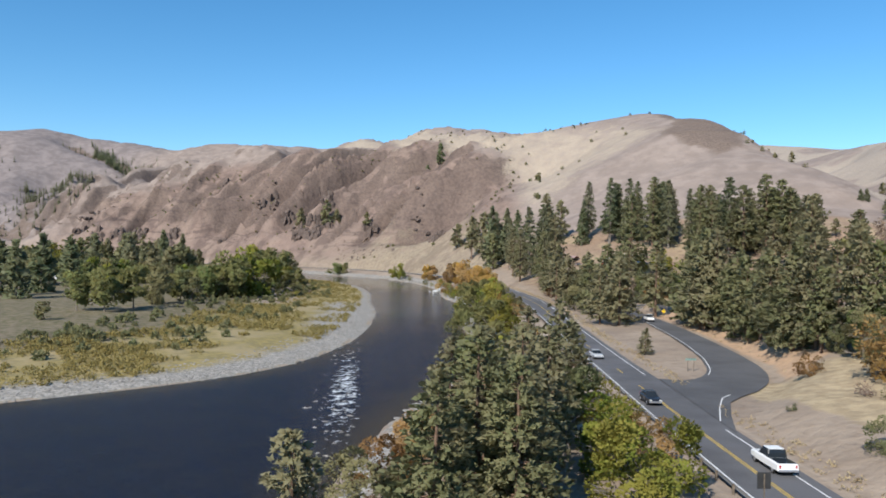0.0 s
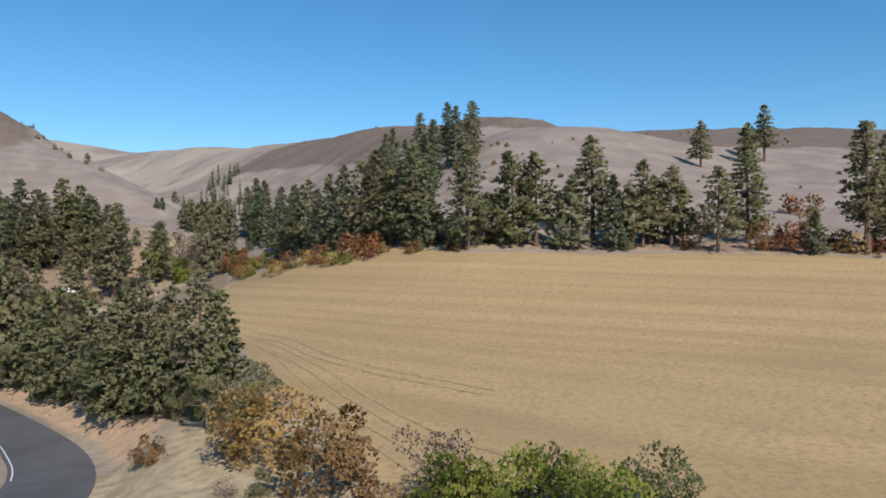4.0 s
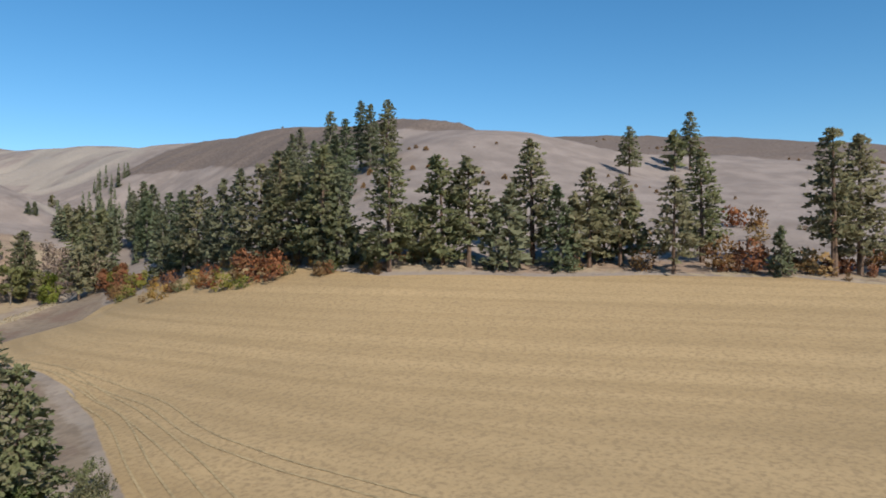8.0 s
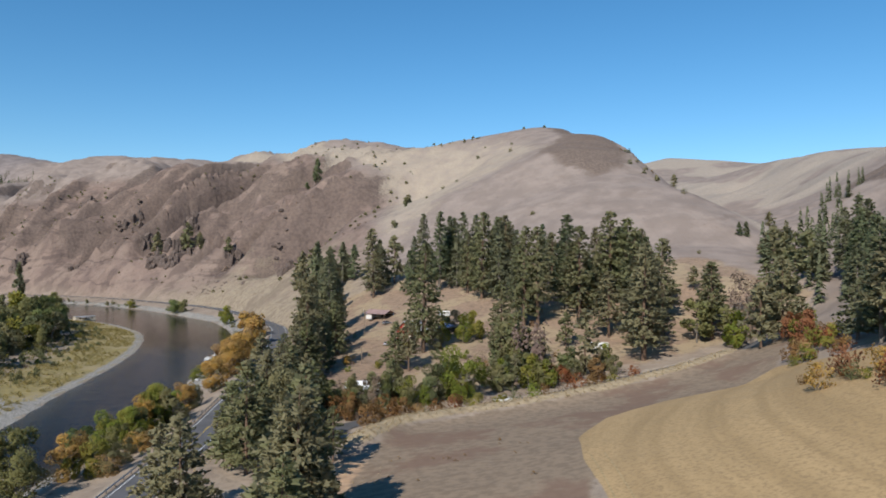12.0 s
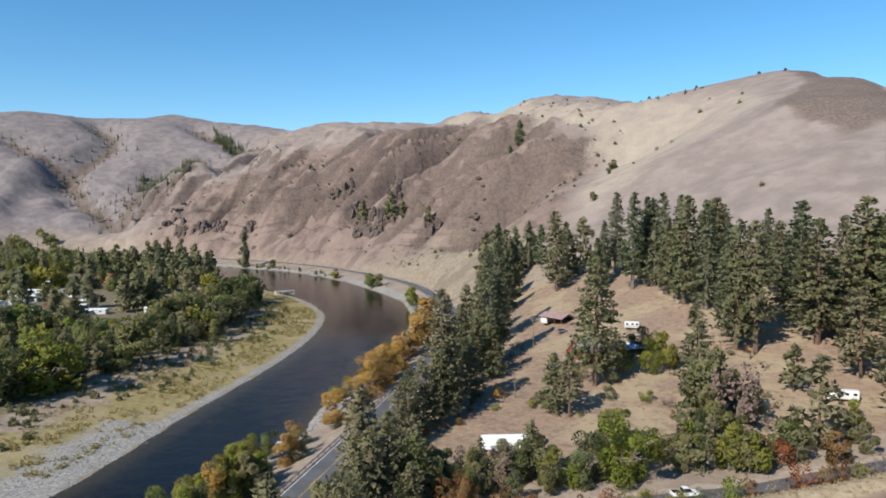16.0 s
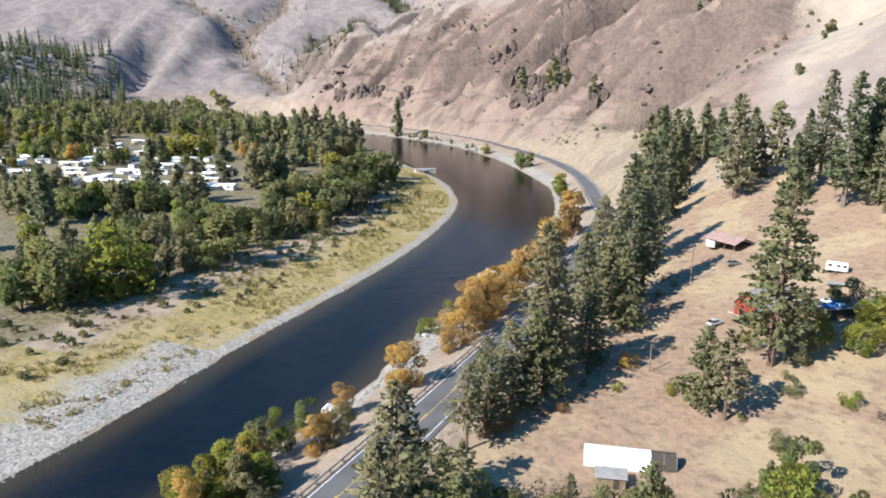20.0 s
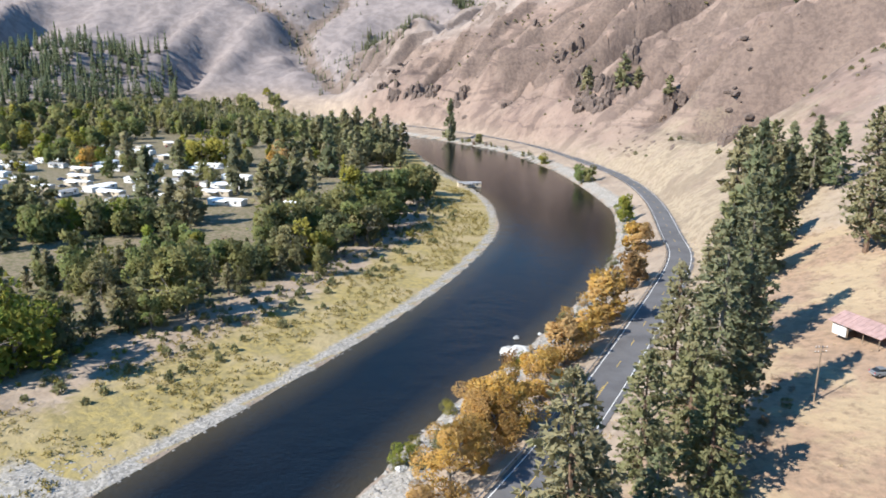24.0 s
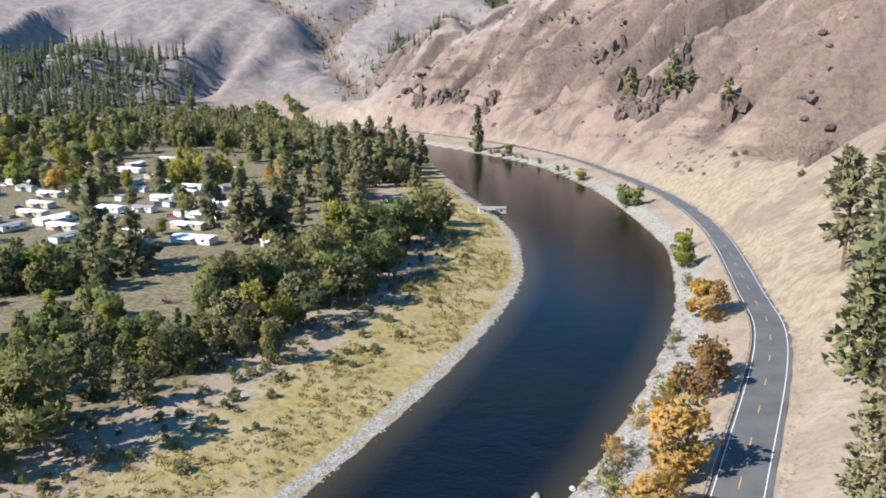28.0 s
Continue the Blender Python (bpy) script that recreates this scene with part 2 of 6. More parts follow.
def water_material():
    n = Nodes("river_water")
    place = n.spot()
    calm = n.ramp(n.noise(0.02, 3), 0.35, 0.65)
    riff = n.noise(0.9, 6, rough=0.65)
    swell = n.noise(0.16, 4)
    fast = n.mask("fast")
    height = n.math("ADD", n.math("MULTIPLY", riff, 0.5), swell)
    b = n.put("Bump", Height=height, Distance=3.0)
    n.set(b.inputs["Strength"], n.math("ADD", 0.011, n.math("MULTIPLY", fast, 0.9)))
    n.t.links.new(b.outputs["Normal"], n.p.inputs["Normal"])
    foam = n.ramp(n.math("ADD", n.math("MULTIPLY", n.noise(0.8, 6, rough=0.7), 0.8), n.math("MULTIPLY", n.mask("foam"), 0.5)), 0.68, 0.78)
    col = n.mix(calm, (0.003, 0.005, 0.007), (0.006, 0.0065, 0.0065))
    # the sky's blue reflection put into the base colour of the rippled water
    col = n.mix(fast, col, (0.004, 0.011, 0.029))
    col = n.mix(n.mask("shoal"), col, (0.045, 0.036, 0.022))
    col = n.mix(foam, col, (0.75, 0.77, 0.78))
    return n.done(col, n.math("ADD", n.math("ADD", 0.04, n.math("MULTIPLY", fast, 0.2)), n.math("MULTIPLY", foam, 0.4)), specular=n.math("ADD", 0.1, n.math("MULTIPLY", fast, 0.14)), IOR=1.33)


def asphalt(name, colour):
    n = Nodes(name)
    a, b = n.noise(0.15, 4), n.noise(14.0, 3)
    col = n.mix(n.ramp(a, 0.35, 0.7), colour, tuple(c * 0.72 for c in colour))
    col = n.mix(n.ramp(b, 0.5, 0.75, 0, 0.4), col, tuple(c * 1.5 for c in colour))
    n.bump(b, 0.3, 0.01)
    return n.done(col, 0.85)


def foliage(name, colours, clear=0.25):
    """Leaves or needles: each plant, each spray and each side of the crown a little different."""
    n = Nodes(name)
    info = n.put("ObjectInfo").outputs["Random"]
    isle = n.put("NewGeometry").outputs["Random Per Island"]
    big = n.noise(0.35, 3)
    col = n.mix(n.ramp(isle, 0.0, 1.0), colours[0], colours[1])
    col = n.mix(n.ramp(n.math("ADD", big, n.math("MULTIPLY", info, 0.5)), 0.45, 0.95), col, colours[2])
    n.done(col, 0.85, specular=0.1)
    glow = n.put("BsdfTranslucent", Color=col)
    both = n.t.nodes.new("ShaderNodeMixShader")
    both.inputs[0].default_value = clear
    n.t.links.new(n.p.outputs[0], both.inputs[1])
    n.t.links.new(glow.outputs[0], both.inputs[2])
    n.t.links.new(both.outputs[0], n.out.inputs["Surface"])
    return n.m


GROUND, WATER = ground_material(), water_material()
ROAD, OLD_ROAD = asphalt("highway_asphalt", (0.115, 0.112, 0.115)), asphalt("side_road_asphalt", (0.1, 0.098, 0.1))
WHITE_LINE, YELLOW_LINE = plain("white_line", (0.72, 0.72, 0.7), 0.7, 2.0, 0.25), plain("yellow_line", (0.62, 0.42, 0.08), 0.7, 2.0, 0.25)
BARK = plain("bark", (0.17, 0.11, 0.075), 0.95, 2.0, 0.5, 0.6)
GREY_BARK = plain("grey_bark", (0.2, 0.17, 0.14), 0.95, 2.0, 0.4, 0.6)
NEEDLES = foliage("pine_needles", [(0.165, 0.178, 0.085), (0.218, 0.218, 0.108), (0.25, 0.226, 0.132)], 0.4)
FIR = foliage("fir_needles", [(0.124, 0.154, 0.08), (0.172, 0.19, 0.102), (0.206, 0.204, 0.122)], 0.4)
GREEN = foliage("green_leaves", [(0.14, 0.182, 0.07), (0.192, 0.226, 0.083), (0.235, 0.222, 0.092)], 0.42)
OLIVE = foliage("olive_leaves", [(0.142, 0.164, 0.078), (0.192, 0.2, 0.096), (0.24, 0.218, 0.112)], 0.4)
LIME = foliage("lime_leaves", [(0.165, 0.215, 0.042), (0.24, 0.265, 0.052), (0.28, 0.25, 0.06)], 0.42)
GOLD = foliage("gold_leaves", [(0.5, 0.3, 0.065), (0.55, 0.38, 0.12), (0.45, 0.3, 0.14)], 0.48)
RUST = foliage("rust_leaves", [(0.23, 0.12, 0.05), (0.28, 0.15, 0.058), (0.22, 0.135, 0.06)], 0.25)
RED = foliage("red_leaves", [(0.28, 0.09, 0.04), (0.33, 0.135, 0.052), (0.23, 0.11, 0.06)], 0.25)
BARE = foliage("bare_twigs", [(0.230, 0.172, 0.127), (0.276, 0.207, 0.149), (0.196, 0.138, 0.115)], 0.1)

# ---- the valley ----
# The valley: lines of the river and roads, crests and spot heights (metres, the river's face at 0)
HIGHWAY = [(46, -260), (40, -120), (34.5, -20), (31.6, 40), (31.6, 80), (32.6, 118), (33.4, 155), (34.6, 205), (35.8, 255), (35, 292), (33, 333), (30, 380),
           (23, 440), (12, 513), (-3, 555), (-36, 635), (-74, 702), (-118, 757), (-190, 835), (-256, 888), (-347, 938), (-430, 968), (-520, 1000), (-640, 1040)]
# The side road by its two edges (inner, outer) and its height, from the mouth at the highway upwards
SIDE_EDGES = [(36.8, 114, 35.3, 80, 3.85), (40.5, 113, 41, 96.5, 3.86), (44, 116, 47.6, 104, 3.9), (47, 122, 53.3, 113, 3.95), (49, 129, 57.3, 125, 4.05), (50.9, 138, 59.8, 143, 4.3), (53.6, 160, 61.6, 170, 4.8), (56.6, 195, 62.6, 195, 5.1),
              (58.3, 218, 63.4, 217, 5.1), (60.2, 238, 65, 236.5, 5.0), (62.6, 250, 67, 247.5, 4.9), (68, 264, 71.3, 260.5, 4.8), (85.6, 274.4, 87.4, 269.8, 5.0),
              (103.6, 281.3, 105.4, 276.8, 5.9), (121.2, 287.3, 122.8, 282.8, 7.2), (136.8, 294.8, 138.4, 290.3, 8.7), (171, 310, 173, 305.6, 12.3), (199, 323, 201.3, 318.8, 16.5), (223, 343.5, 226.5, 340, 22)]
# The crest of the grassy bank between the side road and the field
VERGE = [(72, 238), (80, 255), (90, 261.5), (104, 267.5), (122, 273.5), (138, 281), (160, 291), (182, 302)]
# Where brown soil ends against the straw gully, and the ravines of the far hills with their depth and width
BROWN_EDGE = [(-470, 1135), (-300, 1130), (-130, 1100), (-40, 1060), (0, 1000), (38, 858), (60, 822), (80, 800), (82, 740), (79, 669), (73, 632), (70, 600), (64, 570), (36, 545)]
RAVINES = (([(-977, 1468), (-886, 1393), (-879, 1306), (-875, 1264), (-814, 1212), (-700, 1125), (-630, 1085)], 24, 34), ([(-1010, 1268), (-950, 1262), (-893, 1263), (-875, 1264)], 15, 28),
           ([(-802, 1551), (-697, 1497), (-612, 1435), (-590, 1370)], 24, 34), ([(-690, 1400), (-715, 1290), (-680, 1186), (-645, 1103)], 20, 32))
WEST = [(-128, -260), (-116, -60), (-104, 30), (-80, 88), (-62, 108), (-48, 119.5), (-33, 137), (-24, 162), (-20, 205), (-23, 275), (-31, 332), (-38, 396),
        (-50, 462), (-70, 528), (-92, 570), (-118, 607), (-150, 640), (-185, 671), (-225, 711), (-285, 777), (-367, 850), (-470, 905), (-680, 985)]
EAST = [(5, -260), (-2, -60), (-6, 20), (-7, 60), (-3, 98), (6, 132), (9.5, 165), (10, 267), (13, 312), (8, 340), (3, 372), (-1, 436), (-9, 491), (-20, 540),
        (-44, 605), (-65, 642), (-102, 695), (-152, 760), (-218, 822), (-292, 867), (-363, 898), (-440, 930), (-660, 1015)]
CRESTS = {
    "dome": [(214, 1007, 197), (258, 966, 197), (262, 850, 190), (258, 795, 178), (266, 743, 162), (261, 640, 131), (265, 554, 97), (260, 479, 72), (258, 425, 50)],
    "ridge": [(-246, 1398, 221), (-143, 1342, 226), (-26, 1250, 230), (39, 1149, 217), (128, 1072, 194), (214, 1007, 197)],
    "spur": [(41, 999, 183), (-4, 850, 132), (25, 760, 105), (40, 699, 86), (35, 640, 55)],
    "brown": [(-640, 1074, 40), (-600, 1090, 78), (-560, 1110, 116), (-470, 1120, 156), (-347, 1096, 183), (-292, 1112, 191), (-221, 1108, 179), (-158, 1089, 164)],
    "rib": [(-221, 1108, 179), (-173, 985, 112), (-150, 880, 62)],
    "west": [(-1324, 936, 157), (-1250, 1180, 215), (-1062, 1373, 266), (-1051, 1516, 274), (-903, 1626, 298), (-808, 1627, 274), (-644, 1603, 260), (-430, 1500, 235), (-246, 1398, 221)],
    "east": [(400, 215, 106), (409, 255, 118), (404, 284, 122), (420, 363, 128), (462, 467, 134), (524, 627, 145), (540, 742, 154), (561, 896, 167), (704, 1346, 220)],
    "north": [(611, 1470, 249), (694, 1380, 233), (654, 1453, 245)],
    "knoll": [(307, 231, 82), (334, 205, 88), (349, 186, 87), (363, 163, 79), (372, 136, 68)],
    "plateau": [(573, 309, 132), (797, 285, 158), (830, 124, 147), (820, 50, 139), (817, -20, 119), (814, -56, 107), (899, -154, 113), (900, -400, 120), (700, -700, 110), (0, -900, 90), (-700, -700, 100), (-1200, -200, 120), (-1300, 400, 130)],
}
SPOTS = {
    "flats": [(-110, 150, 2.6), (-120, 300, 3.0), (-130, 420, 3.2), (-170, 540, 3.0), (-260, 640, 3.2), (-330, 480, 4), (-480, 700, 6), (-420, 300, 5), (-300, 120, 5), (-300, -150, 5), (-700, 800, 14), (-640, 560, 12), (-750, 250, 40), (-600, 900, 5), (-760, 960, 8)],
    "slopes": [(-215, 903, 60), (-308, 980, 62), (-58, 826, 52), (91, 693, 92), (193, 650, 132), (43, 546, 34), (-518, 1044, 85), (-880, 1181, 116), (-750, 1383, 160), (-206, 1122, 150), (-207, 1233, 160), (85, 755, 95), (101, 800, 108), (-620, 1250, 120), (150, 560, 76)],
    "hollows": [(300, 430, 42), (350, 500, 52), (390, 640, 72), (440, 800, 92), (540, 1010, 128), (400, 960, 120), (318, 850, 150), (297, 743, 150), (322, 700, 92), (352, 742, 94), (378, 815, 100), (410, 890, 108), (310, 590, 66), (640, 1250, 175), (-300, 1900, 150), (100, 1500, 185), (-900, 2100, 200), (-480, 1230, 110), (430, 1150, 150), (900, 1900, 180)],
    "backs": [(425, 240, 101), (455, 225, 102), (475, 200, 103), (520, 170, 107), (610, 100, 114), (620, -30, 91), (620, -100, 80), (480, 60, 84), (700, 700, 150), (900, 1000, 175), (500, 350, 128)],
    "yard": [(101, 391, 20.5), (68, 419, 16.5), (70, 303, 5.2), (69, 331, 8.5), (61, 318, 7.2), (149, 335, 12.5), (100, 340, 12.5), (120, 430, 33), (170, 420, 36), (80, 480, 32), (210, 380, 38), (130, 300, 8.5)],
    "bench": [(130, 61, 14.4), (116, 222, 11), (164, 251, 15), (200, 300, 22), (211, 311, 27), (75, 120, 11), (80, 190, 9.5), (74, 60, 11.5), (85, 230, 8), (60, 30, 10), (100, 150, 11.5)],
    "fieldtop": [(157, 135, 29), (190, 118, 31.5), (203, 65, 28.5), (191, 175, 44), (230, 270, 40), (250, 120, 42), (290, 60, 42), (230, -30, 24), (150, -40, 14), (300, -120, 40), (240, 200, 60), (330, 400, 70), (400, 560, 100), (340, 330, 72)],
}


def spline(points, step):
    """A smooth line through the points, as an array of places about step metres apart."""
    p = np.array(points, float)
    p = np.vstack([2 * p[0] - p[1], p, 2 * p[-1] - p[-2]])
    out = []
    for a, b, c, d in zip(p, p[1:], p[2:], p[3:]):
        n = max(1, round(float(np.hypot(*(c - b)[:2])) / step))
        for u in np.arange(n) / n:
            out.append(0.5 * (2 * b + (c - a) * u + (2 * a - 5 * b + 4 * c - d) * u * u + (3 * b - a - 3 * c + d) * u**3))
    return np.array(out + [p[-2]])


def level(line):
    """The height of the highway along its way."""
    y = line[:, 1]
    return 3.8 + 1.6 * np.clip((y - 130) / 150, 0, 1)


def near(x, y, line):
    """The distance from places to a line, the index of its nearest point and the side (positive to its right)."""
    x, y = np.asarray(x, float), np.asarray(y, float)
    best, at, side = np.full(x.shape, 1e9), np.zeros(x.shape, int), np.zeros(x.shape)
    for i, (a, b) in enumerate(zip(line[:, :2], line[1:, :2])):
        d = b - a
        u = np.clip(((x - a[0]) * d[0] + (y - a[1]) * d[1]) / (d @ d), 0, 1)
        ex, ey = x - a[0] - u * d[0], y - a[1] - u * d[1]
        r = np.hypot(ex, ey)
        c = r < best
        best, at = np.where(c, r, best), np.where(c, i + (u > 0.5), at)
        side = np.where(c, np.sign(ex * d[1] - ey * d[0]), side)
    return best, np.clip(at, 0, len(line) - 1), side


def ramp(v, a, b):
    u = np.clip((v - a) / (b - a), 0, 1)
    return u * u * (3 - 2 * u)


highway, west_shore, east_shore = spline(HIGHWAY, 8), spline(WEST, 12), spline(EAST, 12)
side_edges = spline(SIDE_EDGES, 4)
side_road, side_z, side_half = (side_edges[:, :2] + side_edges[:, 2:4]) / 2, side_edges[:, 4], np.hypot(*(side_edges[:, :2] - side_edges[:, 2:4]).T) / 2
highway_z = level(highway)
verge = spline(VERGE, 5)
brown_edge = spline(BROWN_EDGE, 12)
ravines = [(spline(line, 14), deep_, wide_) for line, deep_, wide_ in RAVINES]


def centres():
    rows = [np.c_[highway[::5], highway_z[::5]], np.c_[side_road[::6], side_z[::6]]]
    rows += [np.c_[line[::4], np.full(len(line[::4]), 0.5)] for line in (west_shore, east_shore)]
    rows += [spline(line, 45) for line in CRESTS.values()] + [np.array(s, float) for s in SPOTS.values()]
    return np.vstack(rows)


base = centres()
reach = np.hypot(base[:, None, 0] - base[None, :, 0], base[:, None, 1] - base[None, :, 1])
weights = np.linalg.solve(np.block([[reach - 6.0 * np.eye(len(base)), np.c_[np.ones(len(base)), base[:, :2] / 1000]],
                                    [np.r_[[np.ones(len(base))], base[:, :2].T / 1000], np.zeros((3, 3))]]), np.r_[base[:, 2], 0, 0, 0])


def lie(x, y):
    """The height of the land before river and roads are cut into it."""
    x, y = np.asarray(x, float), np.asarray(y, float)
    z = weights[-3] + weights[-2] * x / 1000 + weights[-1] * y / 1000
    for (bx, by, _), w in zip(base, weights):
        z = z + w * np.hypot(x - bx, y - by)
    return z


def ground(x, y):
    x, y = np.asarray(x, float), np.asarray(y, float)
    z = lie(x, y)
    dw, iw, sw = near(x, y, west_shore)
    de, ie, se = near(x, y, east_shore)
    known = (iw < len(west_shore) - 2) & (ie < len(east_shore) - 2)
    west, east = (sw < 0) & known, (se > 0) & known
    low = np.where(west, 0.06 + 0.035 * dw, np.where(east, 0.06 + 0.32 * de, 0))
    z = np.where(west, np.maximum(np.minimum(z, 0.06 + 0.06 * dw + np.maximum(0, dw - 60) * 0.6), np.minimum(low, 2.6)), z)
    z = np.where(east, np.maximum(np.minimum(z, 0.06 + 0.7 * de), np.minimum(low, 3.0)), z)
    z = np.where(~west & ~east & known, 0.06 - np.minimum(1.6, 0.16 * np.minimum(dw, de)), z)
    dh, ih, _ = near(x, y, highway)
    z = np.where(west, z, z + (highway_z[ih] - 0.12 - z) * (1 - ramp(dh, 5.2, 13)))
    ds, js, _ = near(x, y, side_road)
    z = z + (side_z[js] - 0.12 - z) * (1 - ramp(ds - np.minimum(side_half[js], 6.5), 0.8, 6))
    dv, _, _ = near(x, y, verge)
    z = z + 2.3 * np.exp(-((dv / 5.2) ** 2)) * ramp(ds, 3, 8)
    return z

# ---- the ground, one sheet ----


def gully(x, y):
    """Spurs and folds of the steep slopes, running down to the bend of the river."""
    warp = 70 * (rough(x / 260, y / 260, 5, 2) - 0.5)
    folds = 1 - np.abs(2 * rough((x + warp) / 130, (y - warp) / 260, 9, 3) - 0.94) * 2.2
    s, r = 460 * np.arctan2(y - 520, x + 420), np.hypot(x + 420, y - 520)
    s = s + 0.45 * warp + 0.18 * r
    spurs = 1 - np.abs(2 * rough(s / 62, r / 420, 13, 2) - 0.9) * 2.4
    ribs = 1 - np.abs(2 * rough(s / 23, r / 150, 17, 3) - 0.9) * 2.2
    return folds * 10 + spurs * 44 + ribs * 22 + (rough(x / 24, y / 24, 3, 3) - 0.5) * 14


def ledges(z, x, y):
    """Flat basalt flows: the slope goes up in worn steps."""
    step = 17.0
    u = z / step + 1.2 * rough(x / 120, y / 120, 61, 3)
    f = u - np.floor(u)
    hard = ramp(rough(x / 55, y / 55, 67, 3), 0.4, 0.6)
    return step * (f**3 * (10 - 15 * f + 6 * f * f) - f) * 0.62 * hard


def terrain(x, y):
    z = ground(x, y)
    dh, _, _ = near(x, y, highway)
    steep = ramp(lie(x, y), 22, 70) * ramp(dh, 14, 60)
    keep = np.clip(1 - ramp(np.hypot(x - 130, y - 200), 180, 330), 0, 1)
    craggy = 0.13 + 0.9 * ramp(-x * 0.75 + y * 0.42, 240, 340)
    wild = ramp(-x * 0.75 + y * 0.42, 240, 340)
    far = 1 - 0.35 * ramp(-x, 620, 800)
    z = z + (gully(x, y) - 43) * (0.3 + 0.7 * ramp(lie(x, y), 200, 150)) * steep * craggy * far * (1 - 0.85 * keep)
    z = z + ledges(z, x, y) * steep * wild
    for line, deep_, wide_ in ravines:
        z = z - deep_ * np.exp(-((near(x, y, line)[0] / wide_) ** 2)) * ramp(z, 20, 70)
    small = ramp(dh, 8, 14) * ramp(near(x, y, side_road)[0], 7, 12)
    return z + (rough(x / 9, y / 9, 21, 3) - 0.45) * 0.5 * small * (z > 0.5)


def inside(x, y, outline):
    """How far places lie inside an outline, in metres, negative outside it."""
    line = np.array(list(outline) + [outline[0]], float)
    d, _, _ = near(x, y, line)
    odd = np.zeros(np.shape(x), bool)
    for (ax, ay), (bx, by) in zip(line, line[1:]):
        odd ^= ((ay > y) != (by > y)) & (x < (bx - ax) * (y - ay) / (by - ay + 1e-9) + ax)
    return np.where(odd, d, -d)


STUBBLE = [(49, 50), (60.5, 73), (71.5, 96), (81.5, 117), (95, 141), (103.5, 160), (108, 177), (110, 197), (115, 220), (126, 238), (144, 250), (163, 252), (175, 258), (178, 228), (166, 185), (162, 140), (178, 118), (197, 92), (210, 64), (213, 45), (200, 30), (192, 0), (190, -60), (90, -90), (54, -20)]
FALLOW = [(74, 125), (72, 200), (78, 248), (100, 261), (150, 282), (196, 306), (200, 296), (175, 258), (150, 246), (118, 220), (104, 170), (92, 139), (79, 117)]
CAP = [(190, 648), (205, 612), (222, 585), (246, 596), (262, 640), (285, 740), (290, 900), (262, 985), (240, 930), (244, 800), (236, 745), (214, 690)]
RIM = [(276, 575), (283, 548), (285, 518), (293, 487), (305, 468)]
STRAW = [(-148, 1317), (32, 1012), (149, 868), (203, 799), (196, 690), (167, 662), (127, 651), (94, 625), (76, 600), (73, 632), (80, 669), (84, 800), (62, 830), (40, 862), (0, 970), (-60, 1100)]
YARD = [(46, 280), (44, 420), (40, 500), (90, 500), (150, 470), (230, 420), (240, 350), (200, 330), (140, 310), (90, 290), (66, 275)]
BANK = [(55, 111), (59.5, 126), (62, 150), (63.5, 185), (65, 225), (78, 222), (79, 190), (77, 160), (71, 133), (65, 118), (60, 112)]


def axis(*runs):
    out = []
    for a, b, step in runs:
        out += list(np.arange(a, b, step))
    return np.array(out + [runs[-1][1]], float)


xs = axis((-2700, -1300, 60), (-1300, -640, 12), (-640, -140, 6), (-140, 250, 2.6), (250, 640, 7), (640, 1300, 22), (1300, 2700, 60))
ys = axis((-1500, -300, 50), (-300, -20, 10), (-20, 480, 2.6), (480, 760, 5), (760, 1180, 7), (1180, 1700, 12), (1700, 3300, 60))
gx, gy = (a.ravel() for a in np.meshgrid(xs, ys))
gz = terrain(gx, gy)
nx, ny = len(xs), len(ys)
corner = (np.arange(ny - 1)[:, None] * nx + np.arange(nx - 1)[None]).ravel()
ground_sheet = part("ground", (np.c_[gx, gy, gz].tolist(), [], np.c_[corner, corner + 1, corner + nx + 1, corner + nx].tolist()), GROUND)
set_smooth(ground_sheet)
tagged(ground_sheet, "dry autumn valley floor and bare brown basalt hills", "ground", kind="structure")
dw, _, sw = near(gx, gy, west_shore)
de, _, se = near(gx, gy, east_shore)
dh, _, sh = near(gx, gy, highway)
ds, _, _ = near(gx, gy, side_road)
on_west, on_east = sw < 0, se > 0
sheet = gz.reshape(ny, nx)
tilt = np.hypot(np.gradient(sheet, ys, axis=0), np.gradient(sheet, xs, axis=1)).ravel()
hill = lie(gx, gy)
d_brown, _, se_brown = near(gx, gy, brown_edge)
d_verge, _, _ = near(gx, gy, verge)
d_rim, _, _ = near(gx, gy, spline(RIM, 8))
d_field = inside(gx, gy, STUBBLE)
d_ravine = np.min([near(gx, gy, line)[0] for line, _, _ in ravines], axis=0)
flat_west = on_west & (hill < 16)
